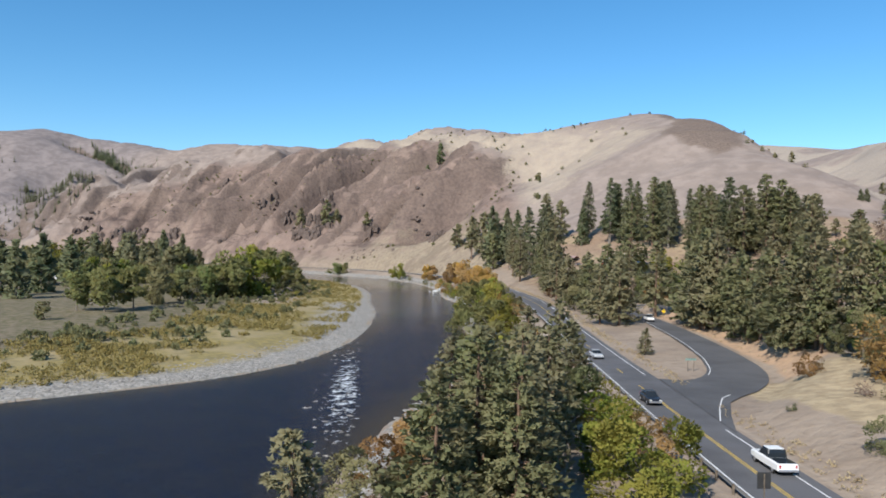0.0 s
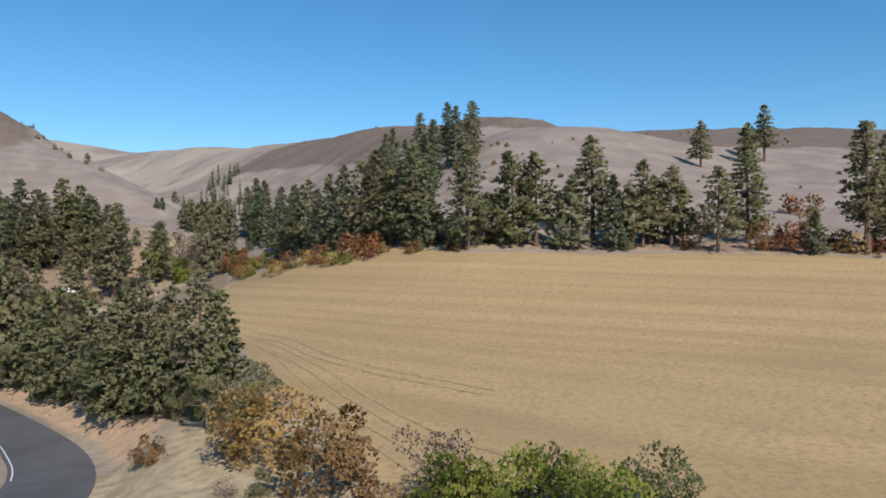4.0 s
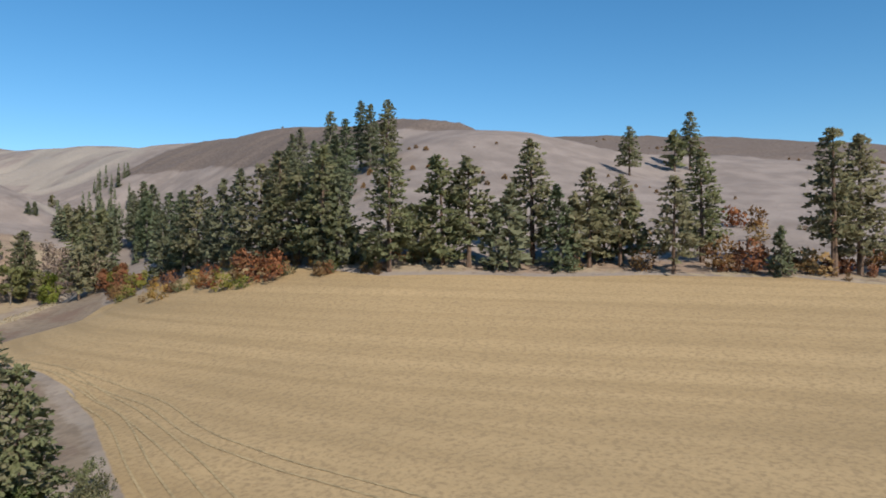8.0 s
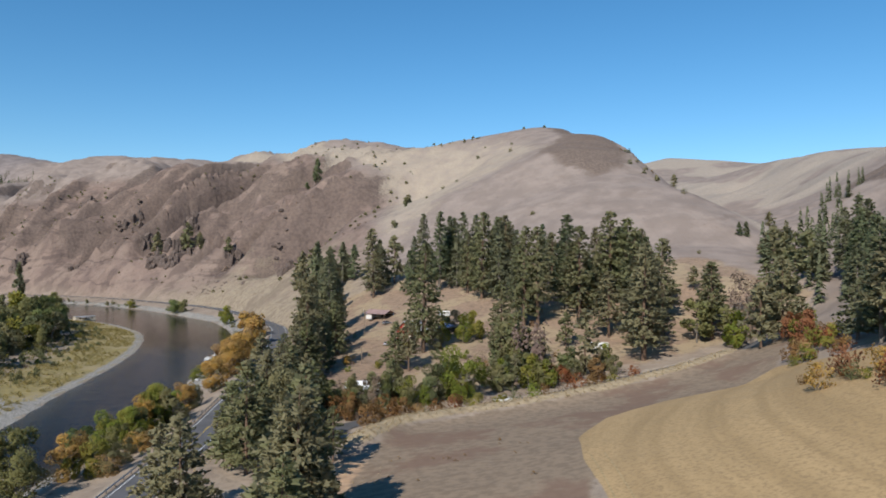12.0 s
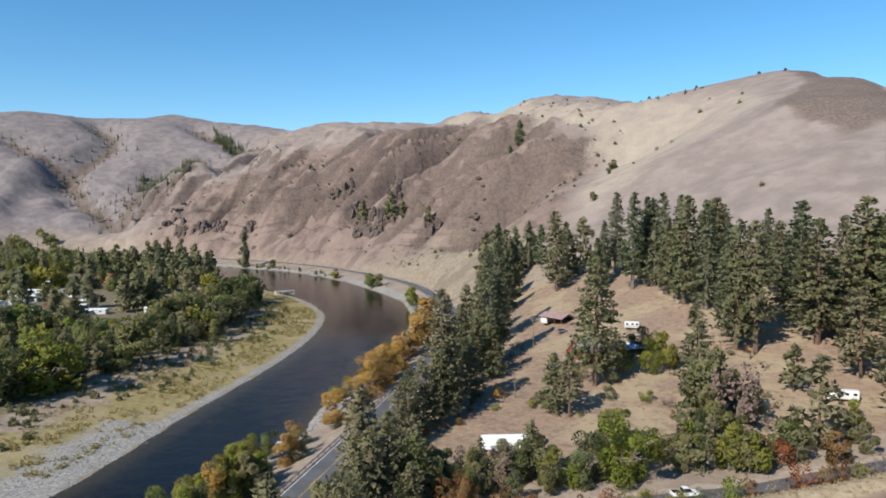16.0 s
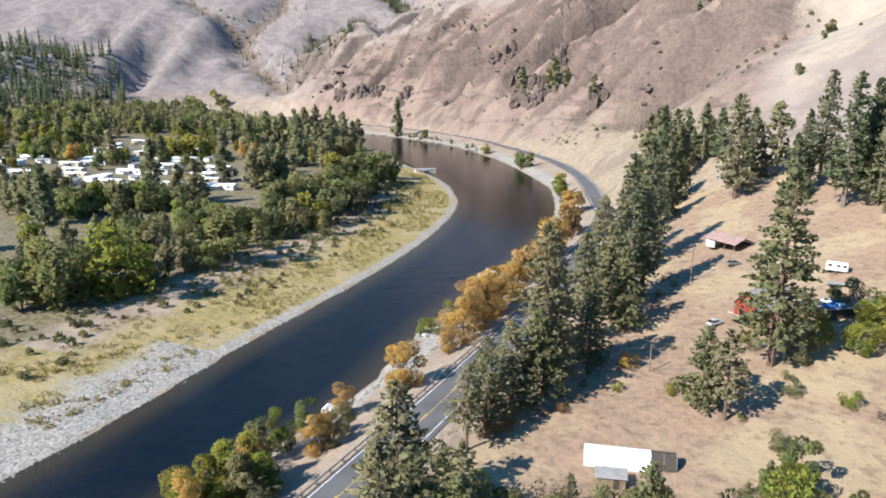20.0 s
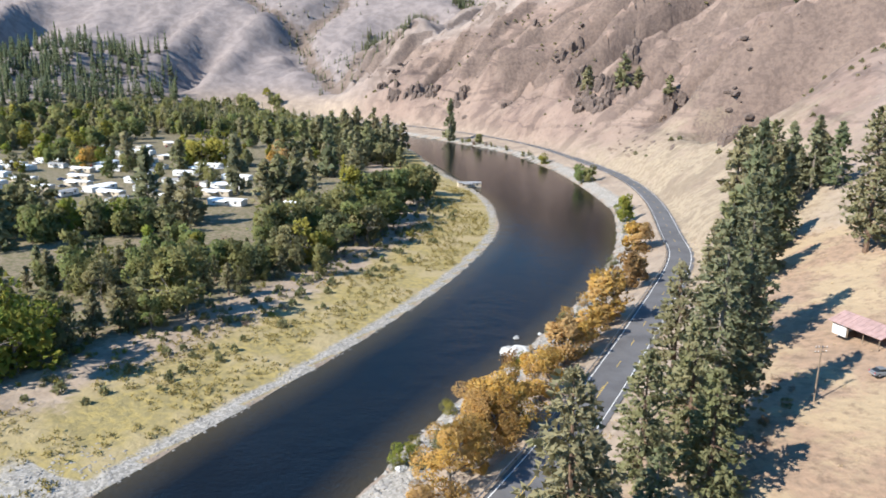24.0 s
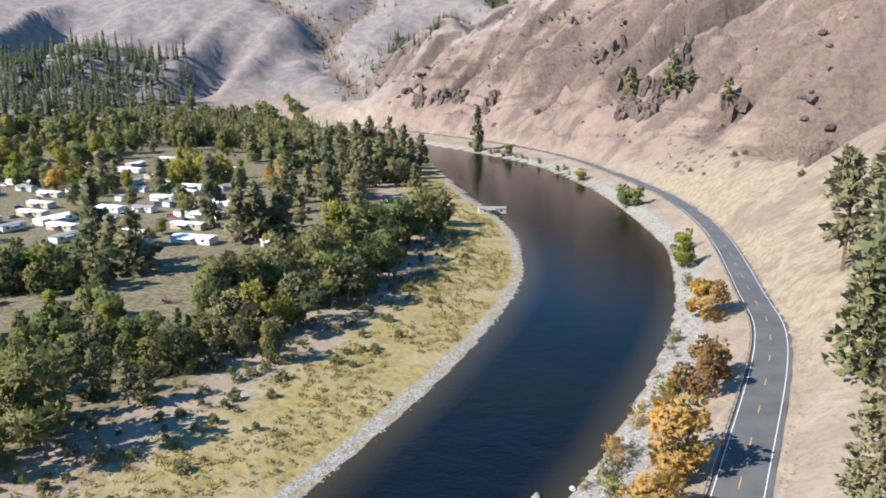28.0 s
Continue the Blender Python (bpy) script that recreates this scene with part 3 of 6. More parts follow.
masks = {
    "stubble": 0.5 + d_field / 4,
    "fallow": 0.5 + inside(gx, gy, FALLOW) / 6,
    "dirt": np.maximum(0.5 + inside(gx, gy, YARD) / 30, 0.85 * np.exp(-(((d_field + 9) / 9) ** 2)) * ramp(gx, 150, 160) * ramp(gy, 260, 230)),
    "clay": 0.5 + inside(gx, gy, BANK) / 5,
    "gravel": np.where(on_west, 1.0 - 0.5 * dw / np.where(gy < 320, 10 + 9 * ramp(gy, 170, 240), 4.0), np.where(on_east, 1.05 - 0.5 * de / np.where(gy > 330, 7.5, 3.5), 0)) * (np.minimum(dw, de) < 60),
    "meadow": flat_west * np.clip(1.25 - dw / 45 + 50 * ramp(gy, 300, 240), 0, 1),
    "park": flat_west * ramp(dw, 30, 70),
    "brown": ramp(se_brown * d_brown + 34 * (rough(gx / 40, gy / 40, 71, 4) - 0.45), -8, 26) * ramp(hill, 4, 20) * ramp(-gx, 620, 480),
    "verge": np.maximum(0.78 * (on_east & (sh > 0) & (d_field < 0)) * ramp(gx, 42, 48) * ramp(gx, 84, 66) * ramp(gy, 122, 104) * ramp(dh, 6, 9), np.maximum(0.95 * np.exp(-((d_verge / 4.5) ** 2)), 0.75 * np.exp(-(((d_field + 1.6) / 1.5) ** 2)) * (gy < 95))),
    # first the burnt caps, last the painted shade and scrub along the ravines
    "burnt_and_ravine_shade": np.clip(np.maximum(0.5 + inside(gx, gy, CAP) / 40, 0.95 * ramp(hill, 92, 108) * ramp(gx, 370, 392) * ramp(gy, 720, 600)) + 0.7 * np.exp(-((d_ravine / 18) ** 2)), 0, 1),
    "straw": np.clip(0.5 + inside(gx, gy, STRAW) / 110, 0, 0.57) + ramp(hill, 160, 205) * ramp(gx, -330, -180) * ramp(gx, 230, 190) * 0.3 + (on_east & (dh > 4.4) & (dh < 7.5)) * 0.52 + ((ds > 2.6) & (ds < 5.2) & (gx > 66)) * 0.7,
    "pale": np.maximum(0.9 * ramp(gx, 330, 400) * ramp(gy, 640, 760) * ramp(rough(gx / 70, gy / 70, 87, 3), 0.36, 0.52), 0.8 * np.exp(-((d_rim / 7) ** 2))),
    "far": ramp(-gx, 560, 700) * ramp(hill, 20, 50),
    "crag": ramp(tilt, 0.65, 1.35) * ramp(hill, 10, 30) * ramp(dh, 30, 75) * (1 - 0.6 * ramp(-gx, 620, 720)) * np.clip(ramp(-gx * 0.75 + gy * 0.42, 200, 400) + 0.2, 0, 1),
    "tan": 0.72 * on_east * (sh > 0) * ramp(dh, 120, 20) * ramp(gy, 430, 520) * ramp(gy, 900, 700),
    "bed": (gz < -0.25) * 1.0,
    "along": gy + 0.25 * gx,
    "across": gz * 3.2 + gx * 0.25,
}
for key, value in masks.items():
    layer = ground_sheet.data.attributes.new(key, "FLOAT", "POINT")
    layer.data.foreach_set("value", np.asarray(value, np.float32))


def height(x, y):
    """The ground sheet's height at a place."""
    i, j = min(max(int(np.searchsorted(xs, x)) - 1, 0), nx - 2), min(max(int(np.searchsorted(ys, y)) - 1, 0), ny - 2)
    u, v = (x - xs[i]) / (xs[i + 1] - xs[i]), (y - ys[j]) / (ys[j + 1] - ys[j])
    return float((sheet[j, i] * (1 - u) + sheet[j, i + 1] * u) * (1 - v) + (sheet[j + 1, i] * (1 - u) + sheet[j + 1, i + 1] * u) * v)


# ---- the river ----
mid_line = spline([((a[0] + b[0]) / 2, (a[1] + b[1]) / 2) for a, b in zip(WEST, EAST)], 4)
turn = np.gradient(mid_line, axis=0)
turn /= np.hypot(*turn.T)[:, None]
across = np.linspace(-1, 1, 25)
half = np.interp(np.arange(len(mid_line)), np.linspace(0, len(mid_line) - 1, len(WEST)), [np.hypot(a[0] - b[0], a[1] - b[1]) / 2 + 9 for a, b in zip(WEST, EAST)])
rx = (mid_line[:, None, 0] + turn[:, None, 1] * across * half[:, None]).ravel()
ry = (mid_line[:, None, 1] - turn[:, None, 0] * across * half[:, None]).ravel()
rows, cols = len(mid_line), len(across)
c0 = (np.arange(rows - 1)[:, None] * cols + np.arange(cols - 1)[None]).ravel()
river = part("water", (np.c_[rx, ry, np.zeros(len(rx))].tolist(), [], np.c_[c0, c0 + 1, c0 + cols + 1, c0 + cols].tolist()), WATER)
tagged(river, "dark blue clear river with small rapids over rocks", "river", kind="structure")
rw, _, rs = near(rx, ry, west_shore)
re_, _, rse = near(rx, ry, east_shore)
rapid = np.exp(-(((rx + 8 + 0.111 * (ry - 78)) / 3.2) ** 2 + ((ry - 128) / 52) ** 2))
for key, value in {"fast": np.clip(ramp(ry, 300, 150) + 0.16 * ramp(ry, 520, 400) + 0.04, 0, 1), "foam": 0.7 * rapid + 0.12 * ramp(ry, 180, 90) + 0.3 * np.exp(-(((ry - 372) / 30) ** 2)) * ramp(re_, 30, 6), "shoal": np.clip(1 - np.minimum(np.where(rs > 0, rw, 0), np.where(rse < 0, re_, 0)) / 9, 0, 1)}.items():
    river.data.attributes.new(key, "FLOAT", "POINT").data.foreach_set("value", np.asarray(value, np.float32))

# ---- roads ----


def ribbon(line, z, left, right, lift, start=0, end=None):
    """A strip along a line between two offsets (to the right positive), cambered with it."""
    t = np.gradient(line[:, :2], axis=0)
    t /= np.hypot(*t.T)[:, None]
    n = np.c_[t[:, 1], -t[:, 0]]
    sl = slice(start, end)
    a, b = np.c_[line[:, :2] + n * np.asarray(left)[..., None], z + lift][sl], np.c_[line[:, :2] + n * np.asarray(right)[..., None], z + lift][sl]
    v = np.empty((2 * len(a), 3))
    v[0::2], v[1::2] = a, b
    return v.tolist(), [], [(2 * i, 2 * i + 1, 2 * i + 3, 2 * i + 2) for i in range(len(a) - 1)]


fine_way = spline(HIGHWAY, 3)
fine_z = level(fine_way)
wide = 3.1 + 0.65 * ramp(fine_way[:, 1], 150, 300)
road = part("road", ribbon(fine_way, fine_z, -(wide + 0.7), wide + 1.1, 0.02), ROAD)
tagged(road, "grey two-lane asphalt highway curving beside the river", "road", kind="structure")
fine_edges = spline(SIDE_EDGES, 2)
fine_side_z = fine_edges[:, 4]
kerbs = np.empty((2 * len(fine_edges), 3))
kerbs[0::2], kerbs[1::2] = np.c_[fine_edges[:, :2], fine_side_z + 0.035], np.c_[fine_edges[:, 2:4], fine_side_z + 0.035]
side = part("road", (kerbs.tolist(), [], [(2 * i, 2 * i + 1, 2 * i + 3, 2 * i + 2) for i in range(len(fine_edges) - 1)]), OLD_ROAD)
tagged(side, "dark asphalt side road looping up from the highway", "road", kind="structure")


def stripes(name, line, z, offset, width, dash, gap, lift, paint, keep, parent):
    s = np.r_[0, np.cumsum(np.hypot(*np.diff(line[:, :2], axis=0).T))]
    t = np.gradient(line[:, :2], axis=0)
    t /= np.hypot(*t.T)[:, None]
    off = np.broadcast_to(offset, s.shape)
    verts, faces = [], []
    at, stop = 0.0, s[-1]
    while at < stop:
        run = np.arange(at, min(at + dash, stop), 1.5).tolist() + [min(at + dash, stop)]
        if keep(np.interp(at, s, line[:, 1])):
            for k, u in enumerate(run):
                x, y, h, tx, ty, o = (np.interp(u, s, a) for a in (line[:, 0], line[:, 1], z, t[:, 0], t[:, 1], off))
                verts += [(x + ty * (o - width / 2), y - tx * (o - width / 2), h + lift), (x + ty * (o + width / 2), y - tx * (o + width / 2), h + lift)]
                if k:
                    m = len(verts)
                    faces.append((m - 4, m - 3, m - 1, m - 2))
        at += dash + gap
    return part(name, (verts, [], faces), paint, parent)


stripes("edge_line", fine_way, fine_z, -wide, 0.16, 1e4, 0, 0.03, WHITE_LINE, lambda y: True, road)
stripes("edge_line", fine_way, fine_z, wide, 0.16, 6, 0, 0.03, WHITE_LINE, lambda y: not 81 < y < 114, road)
stripes("centre_line", fine_way, fine_z, 0.12, 0.12, 6, 0, 0.03, YELLOW_LINE, lambda y: y < 96 or 200 < y < 395, road)
stripes("centre_line", fine_way, fine_z, -0.14, 0.12, 6, 0, 0.03, YELLOW_LINE, lambda y: y < 96, road)
stripes("lane_dash", fine_way, fine_z, -0.14, 0.14, 4.0, 11.2, 0.03, YELLOW_LINE, lambda y: y > 96, road)
inner_line = fine_edges[:, :2] + (fine_edges[:, 2:4] - fine_edges[:, :2]) * 0.06
outer_line = fine_edges[:, :2] + (fine_edges[:, 2:4] - fine_edges[:, :2]) * 0.84
stripes("edge_line", inner_line, fine_side_z, 0.0, 0.14, 6, 0, 0.05, WHITE_LINE, lambda y: 113.5 < y < 190, side)
stripes("edge_line", outer_line, fine_side_z, 0.0, 0.14, 6, 0, 0.05, WHITE_LINE, lambda y: 84 < y < 101, side)


# ---- wheel tracks in the stubble ----
TRACK = plain("pressed_stubble", (0.4, 0.29, 0.15), 0.95, 1.2, 0.35, 0.3)
for points in ([(104, 160), (95, 136), (83, 114), (74, 94), (64, 70)], [(109, 172), (99, 140), (87, 112), (79, 94), (70, 70), (66, 40)], [(113, 200), (108, 165), (102, 138), (92, 112), (88, 80)]):
    middle = spline(points, 2)
    t = np.gradient(middle, axis=0)
    t /= np.hypot(*t.T)[:, None]
    pair = thing("wheel_track", "pressed tractor wheel tracks across the stubble", "track", group="wheel tracks in the field")
    for o in (-1.1, 1.1):
        line = middle + np.c_[t[:, 1], -t[:, 0]] * o
        rut = []
        for w in (-0.15, 0.15):
            e = line + np.c_[t[:, 1], -t[:, 0]] * w
            rut.append(np.c_[e, [height(*p) + 0.06 for p in e]])
        k = len(line)
        part("rut", (np.vstack(rut).tolist(), [], [(i, i + 1, k + i + 1, k + i) for i in range(k - 1)]), TRACK, pair)

# ---- plants ----


def spray(out, at, aim, size, rng, width=0.46, blades=2):
    """A tuft of needles or leaves: a few bent blades from one point."""
    aim = aim / (np.linalg.norm(aim) + 1e-9)
    for _ in range(blades):
        d = aim + rng.normal(0, 0.45, 3)
        d /= np.linalg.norm(d)
        side = np.cross(d, rng.normal(0, 1, 3))
        side /= np.linalg.norm(side) + 1e-9
        w = size * width * (0.8 + 0.5 * rng.random())
        k = len(out[0])
        out[0] += [tuple(at + side * w - d * size * 0.15), tuple(at - side * w), tuple(at + d * size)]
        out[1].append((k, k + 1, k + 2))


def conifer(seed, tall, spread, start, dense, droop, ragged, clump, taper=0.72):
    """A trunk with limbs and a crown of many sprays, for a tree of that height."""
    rng = np.random.default_rng(seed)
    bm = bmesh.new()
    lean = rng.normal(0, 0.012 * tall, 2)
    spine = lambda u: np.array([lean[0] * u * u, lean[1] * u * u, tall * u])  # noqa: E731
    for k in range(5):
        rod(bm, spine(k / 5), spine((k + 1) / 5), 0.021 * tall * (1 - k / 5.4), 0.021 * tall * (1 - (k + 1) / 5.4), 6)
    out = [[], []]
    u = start
    while u < 0.985:
        f = (u - start) / (1 - start)
        reach = 1.22 * spread * (min(1.0, 0.6 + f * 2.6) * (1 - f) ** taper + 0.025)
        for a in range(rng.integers(4, 7)):
            if rng.random() < ragged:
                continue
            ang = rng.random() * 6.283
            r = reach * (0.6 + 0.5 * rng.random())
            d = np.array([math.cos(ang), math.sin(ang), 0.0])
            root = spine(u)
            end = root + d * r + np.array([0, 0, r * (0.28 * (f - 0.25) - droop)])
            if f < 0.9 and r > 0.7 and a % 2 == 0:
                rod(bm, root, root + (end - root) * 0.8, 0.0045 * tall * (1 - f * 0.7), 0.01, 3)
            for s in np.linspace(0.3, 1.0, max(2, int(r / clump * dense * 1.25))):
                at = root + (end - root) * s + rng.normal(0, 0.12 * clump + 0.02 * r, 3)
                spray(out, at, d * (0.6 + s) + np.array([0, 0, 0.25]), clump * (0.8 + 0.5 * rng.random()) * (0.6 + 0.4 * min(1, r)), rng, 0.43, 3)
        u += clump * 0.55 / tall
    for _ in range(6):
        spray(out, spine(0.97), np.array([0, 0, 1.0]), clump, rng)
    return bm, (out[0], [], out[1])


def broadleaf(seed, tall, spread, leaf, count, low=0.12, round_=1.0, stems=1):
    """Trunk and limbs that fork, and a crown of clusters of leaves with gaps between them."""
    rng = np.random.default_rng(seed)
    bm, out, tips = bmesh.new(), [[], []], []

    def grow(a, d, length, r, depth):
        b = a + d * length
        rod(bm, a, b, r, r * 0.6, 6 if depth < 2 else 3)
        if depth >= 3:
            tips.append(b)
            return
        for _ in range(rng.integers(3, 5)):
            e = d * (0.7 - 0.1 * depth) + rng.normal(0, 0.55, 3) * np.array([spread / tall * 2.2, spread / tall * 2.2, 0.6])
            e[2] = max(e[2], -0.1 + 0.1 * depth)
            e /= np.linalg.norm(e)
            grow(a + d * length * (0.6 + 0.4 * rng.random()), e, length * (0.62 + 0.25 * rng.random()), r * 0.55, depth + 1)

    for k in range(stems):
        ang = 6.283 * k / stems
        d = np.array([0.35 * math.cos(ang) * (stems > 1), 0.35 * math.sin(ang) * (stems > 1), 1.0])
        grow(np.array([0, 0, 0.0]), d / np.linalg.norm(d), tall * (low + 0.2), 0.02 * tall / stems**0.5, 1 if stems > 1 else 0)
    lobes = []
    for _ in range(16):
        ang, v = rng.random() * 6.283, rng.random()
        ring = spread * (0.35 + 0.55 * math.sin(3.14 * min(0.95, 0.12 + 0.8 * v) ** round_)) * (0.45 + 0.55 * rng.random())
        lobes.append((np.array([ring * math.cos(ang), ring * math.sin(ang), tall * (low + (0.93 - low) * v)]), spread * (0.22 + 0.22 * rng.random())))
    for _ in range(count):
        c, r = lobes[rng.integers(len(lobes))]
        d = rng.normal(0, 1, 3)
        d /= np.linalg.norm(d)
        at = c + d * r * (0.55 + 0.5 * rng.random() ** 0.5) * np.array([1, 1, 0.9])
        if at[2] < tall * 0.03:
            continue
        spray(out, at, d + np.array([0, 0, 0.3]), leaf * (0.7 + 0.6 * rng.random()), rng)
    for t in tips:
        for _ in range(1):
            spray(out, t, rng.normal(0, 1, 3), leaf, rng)
    return bm, (out[0], [], out[1])


def shape(kind, built, wood, leaf):
    """The two meshes of a plant, made once and shared by all its copies."""
    bm, crown = built
    stem = bpy.data.meshes.new("trunk")
    bm.to_mesh(stem)
    bm.free()
    stem.materials.append(wood)
    # each blade turns its face outwards, and is shaded a little like the rounded tuft that it belongs to
    at = np.array(crown[0]).reshape(-1, 3, 3)
    out = at.mean(1) * np.array([1, 1, 0.0])
    out /= np.linalg.norm(out, axis=1)[:, None] + 1e-6
    out[:, 2] = 0.35 if kind in ("pine", "fir") else 1.6 * at.mean(1)[:, 2] / at[:, :, 2].max() - 0.45
    flat = np.cross(at[:, 1] - at[:, 0], at[:, 2] - at[:, 0])
    flat /= np.linalg.norm(flat, axis=1)[:, None] + 1e-9
    turn = (flat * out).sum(1) < 0
    at[turn] = at[turn][:, ::-1]
    flat[turn] *= -1
    soft = out / np.linalg.norm(out, axis=1)[:, None] * 0.75 + flat * 0.6
    soft /= np.linalg.norm(soft, axis=1)[:, None]
    head = bpy.data.meshes.new("crown")
    head.from_pydata(at.reshape(-1, 3).tolist(), [], np.arange(3 * len(at)).reshape(-1, 3).tolist())
    head.materials.append(leaf)
    head.polygons.foreach_set("use_smooth", np.ones(len(at), bool))
    head.normals_split_custom_set_from_vertices(np.repeat(soft, 3, axis=0).tolist())
    return stem, head


LEAVES = {"green": GREEN, "olive": OLIVE, "lime": LIME, "gold": GOLD, "rust": RUST, "red": RED, "bare": BARE}


def nursery(k):
    """All kinds of plants; those that stand far off carry fewer, larger tufts."""
    pools = {"pine": [shape("pine", conifer(s, 20, w, b, 0.95, 0.10, r, 0.8 * k), BARK, NEEDLES) for s, w, b, r in ((1, 5.0, 0.12, 0.12), (2, 4.4, 0.2, 0.22), (3, 5.4, 0.08, 0.1), (4, 4.0, 0.3, 0.25), (5, 4.8, 0.16, 0.32))]}
    pools["fir"] = [shape("fir", conifer(s, 20, w, b, 0.95, 0.2, r, 0.75 * k, 0.9), GREY_BARK, FIR) for s, w, b, r in ((11, 4.2, 0.06, 0.08), (12, 3.5, 0.1, 0.15), (13, 4.6, 0.05, 0.12))]
    if k < 1:
        pools["pine_tall"] = [shape("pine", conifer(s, 36, w, b, 0.95, 0.1, r, 0.98 * k**0.6, 0.62), BARK, NEEDLES) for s, w, b, r in ((6, 6.4, 0.16, 0.15), (7, 5.8, 0.26, 0.2), (8, 6.8, 0.12, 0.12))]
        pools["fir_tall"] = [shape("fir", conifer(s, 36, w, b, 0.95, 0.17, r, 0.95 * k**0.6, 0.75), GREY_BARK, FIR) for s, w, b, r in ((14, 5.8, 0.1, 0.1), (15, 5.2, 0.16, 0.15))]
    for i, (kind, m) in enumerate(LEAVES.items()):
        share = 0.35 if kind == "bare" else 1.0
        pools[kind] = [shape(kind, broadleaf(20 + 3 * i + j, 10, 4.2 if j else 3.6, 0.3 * k, int(2900 * share / k**1.7), 0.1), GREY_BARK, m) for j in range(2)]
        pools[kind + "_bush"] = [shape(kind, broadleaf(60 + 3 * i + j, 3, 2.0, 0.135 * k, int((1700 if k < 1 else 900) * share / k**1.7), 0.02, 1.0, 4), GREY_BARK, m) for j in range(2)]
    return pools


CLOSE_POOL, NEAR_POOL, MID_POOL, FAR_POOL = nursery(0.76), nursery(0.99), nursery(1.85), nursery(3.0)
WORDS = {
    "pine": ("pine_tree", "tall ponderosa pine with a ragged green crown", "pine tree"),
    "fir": ("fir_tree", "dark green narrow fir on the dry slope", "fir tree"),
    "green": ("cottonwood_tree", "leafy green cottonwood on the flats", "tree"),
    "olive": ("willow_tree", "dull olive-green willow by the river", "tree"),
    "lime": ("alder_tree", "yellow-green alder turning in autumn", "tree"),
    "gold": ("cottonwood_tree", "golden autumn cottonwood by the river bank", "tree"),
    "rust": ("hawthorn_tree", "rust-brown hawthorn in autumn leaf", "tree"),
    "red": ("sumac_shrub", "bright red autumn sumac shrub", "shrub"),
    "bare": ("bare_tree", "grey leafless tree with fine twigs", "tree"),
}
plant_rng = random.Random(7)
planted = []


def plant(kind, x, y, tall, bush=False, thick=1.0):
    far = x < -130 or y > 600 or (x > 225 and tall < 20) or x > 420 or (bush and x > 215)
    close = (0 < x < 110 and y < 400) or (tall > 20 and x > 150 and y < 360) or (tall > 26 and 0 < x < 190 and 280 < y < 480)
    beside = (x < 18 and y < 100) or (58 < x < 70 and 95 < y < 135) or (10 < x < 62 and 280 < y < 400) or (tall > 27 and 60 < x < 150 and y < 400)
    pools_ = FAR_POOL if far else CLOSE_POOL if beside else NEAR_POOL if close else MID_POOL
    conifer_ = kind in ("pine", "fir")
    grown = conifer_ and tall > 26 and kind + "_tall" in pools_
    stem, head = plant_rng.choice(pools_[kind + ("_tall" if grown else "_bush" if bush and not conifer_ else "")])
    thick *= min(1.0, 28 / tall) if conifer_ and not grown else 1.0
    size = tall / (36 if grown else 20 if conifer_ else 3 if bush else 10)
    name, label, category = WORDS[kind]
    if bush and category == "tree":
        name, label, category = name.split("_")[0] + "_shrub", label.replace("cottonwood", "poplar shrub").replace("willow", "willow scrub"), "shrub"
    ob = tagged(new(name), label, category, group="trees and shrubs of the valley")
    ob.matrix_world = pose(x, y, height(x, y) - 0.15, 0, 0, plant_rng.random() * 360) @ Matrix.Diagonal((size * thick, size * thick, size, 1))
    for n, me in (("trunk", stem), ("crown", head)):
        new(n, me).parent = ob
    planted.append((x, y, tall))
    return ob


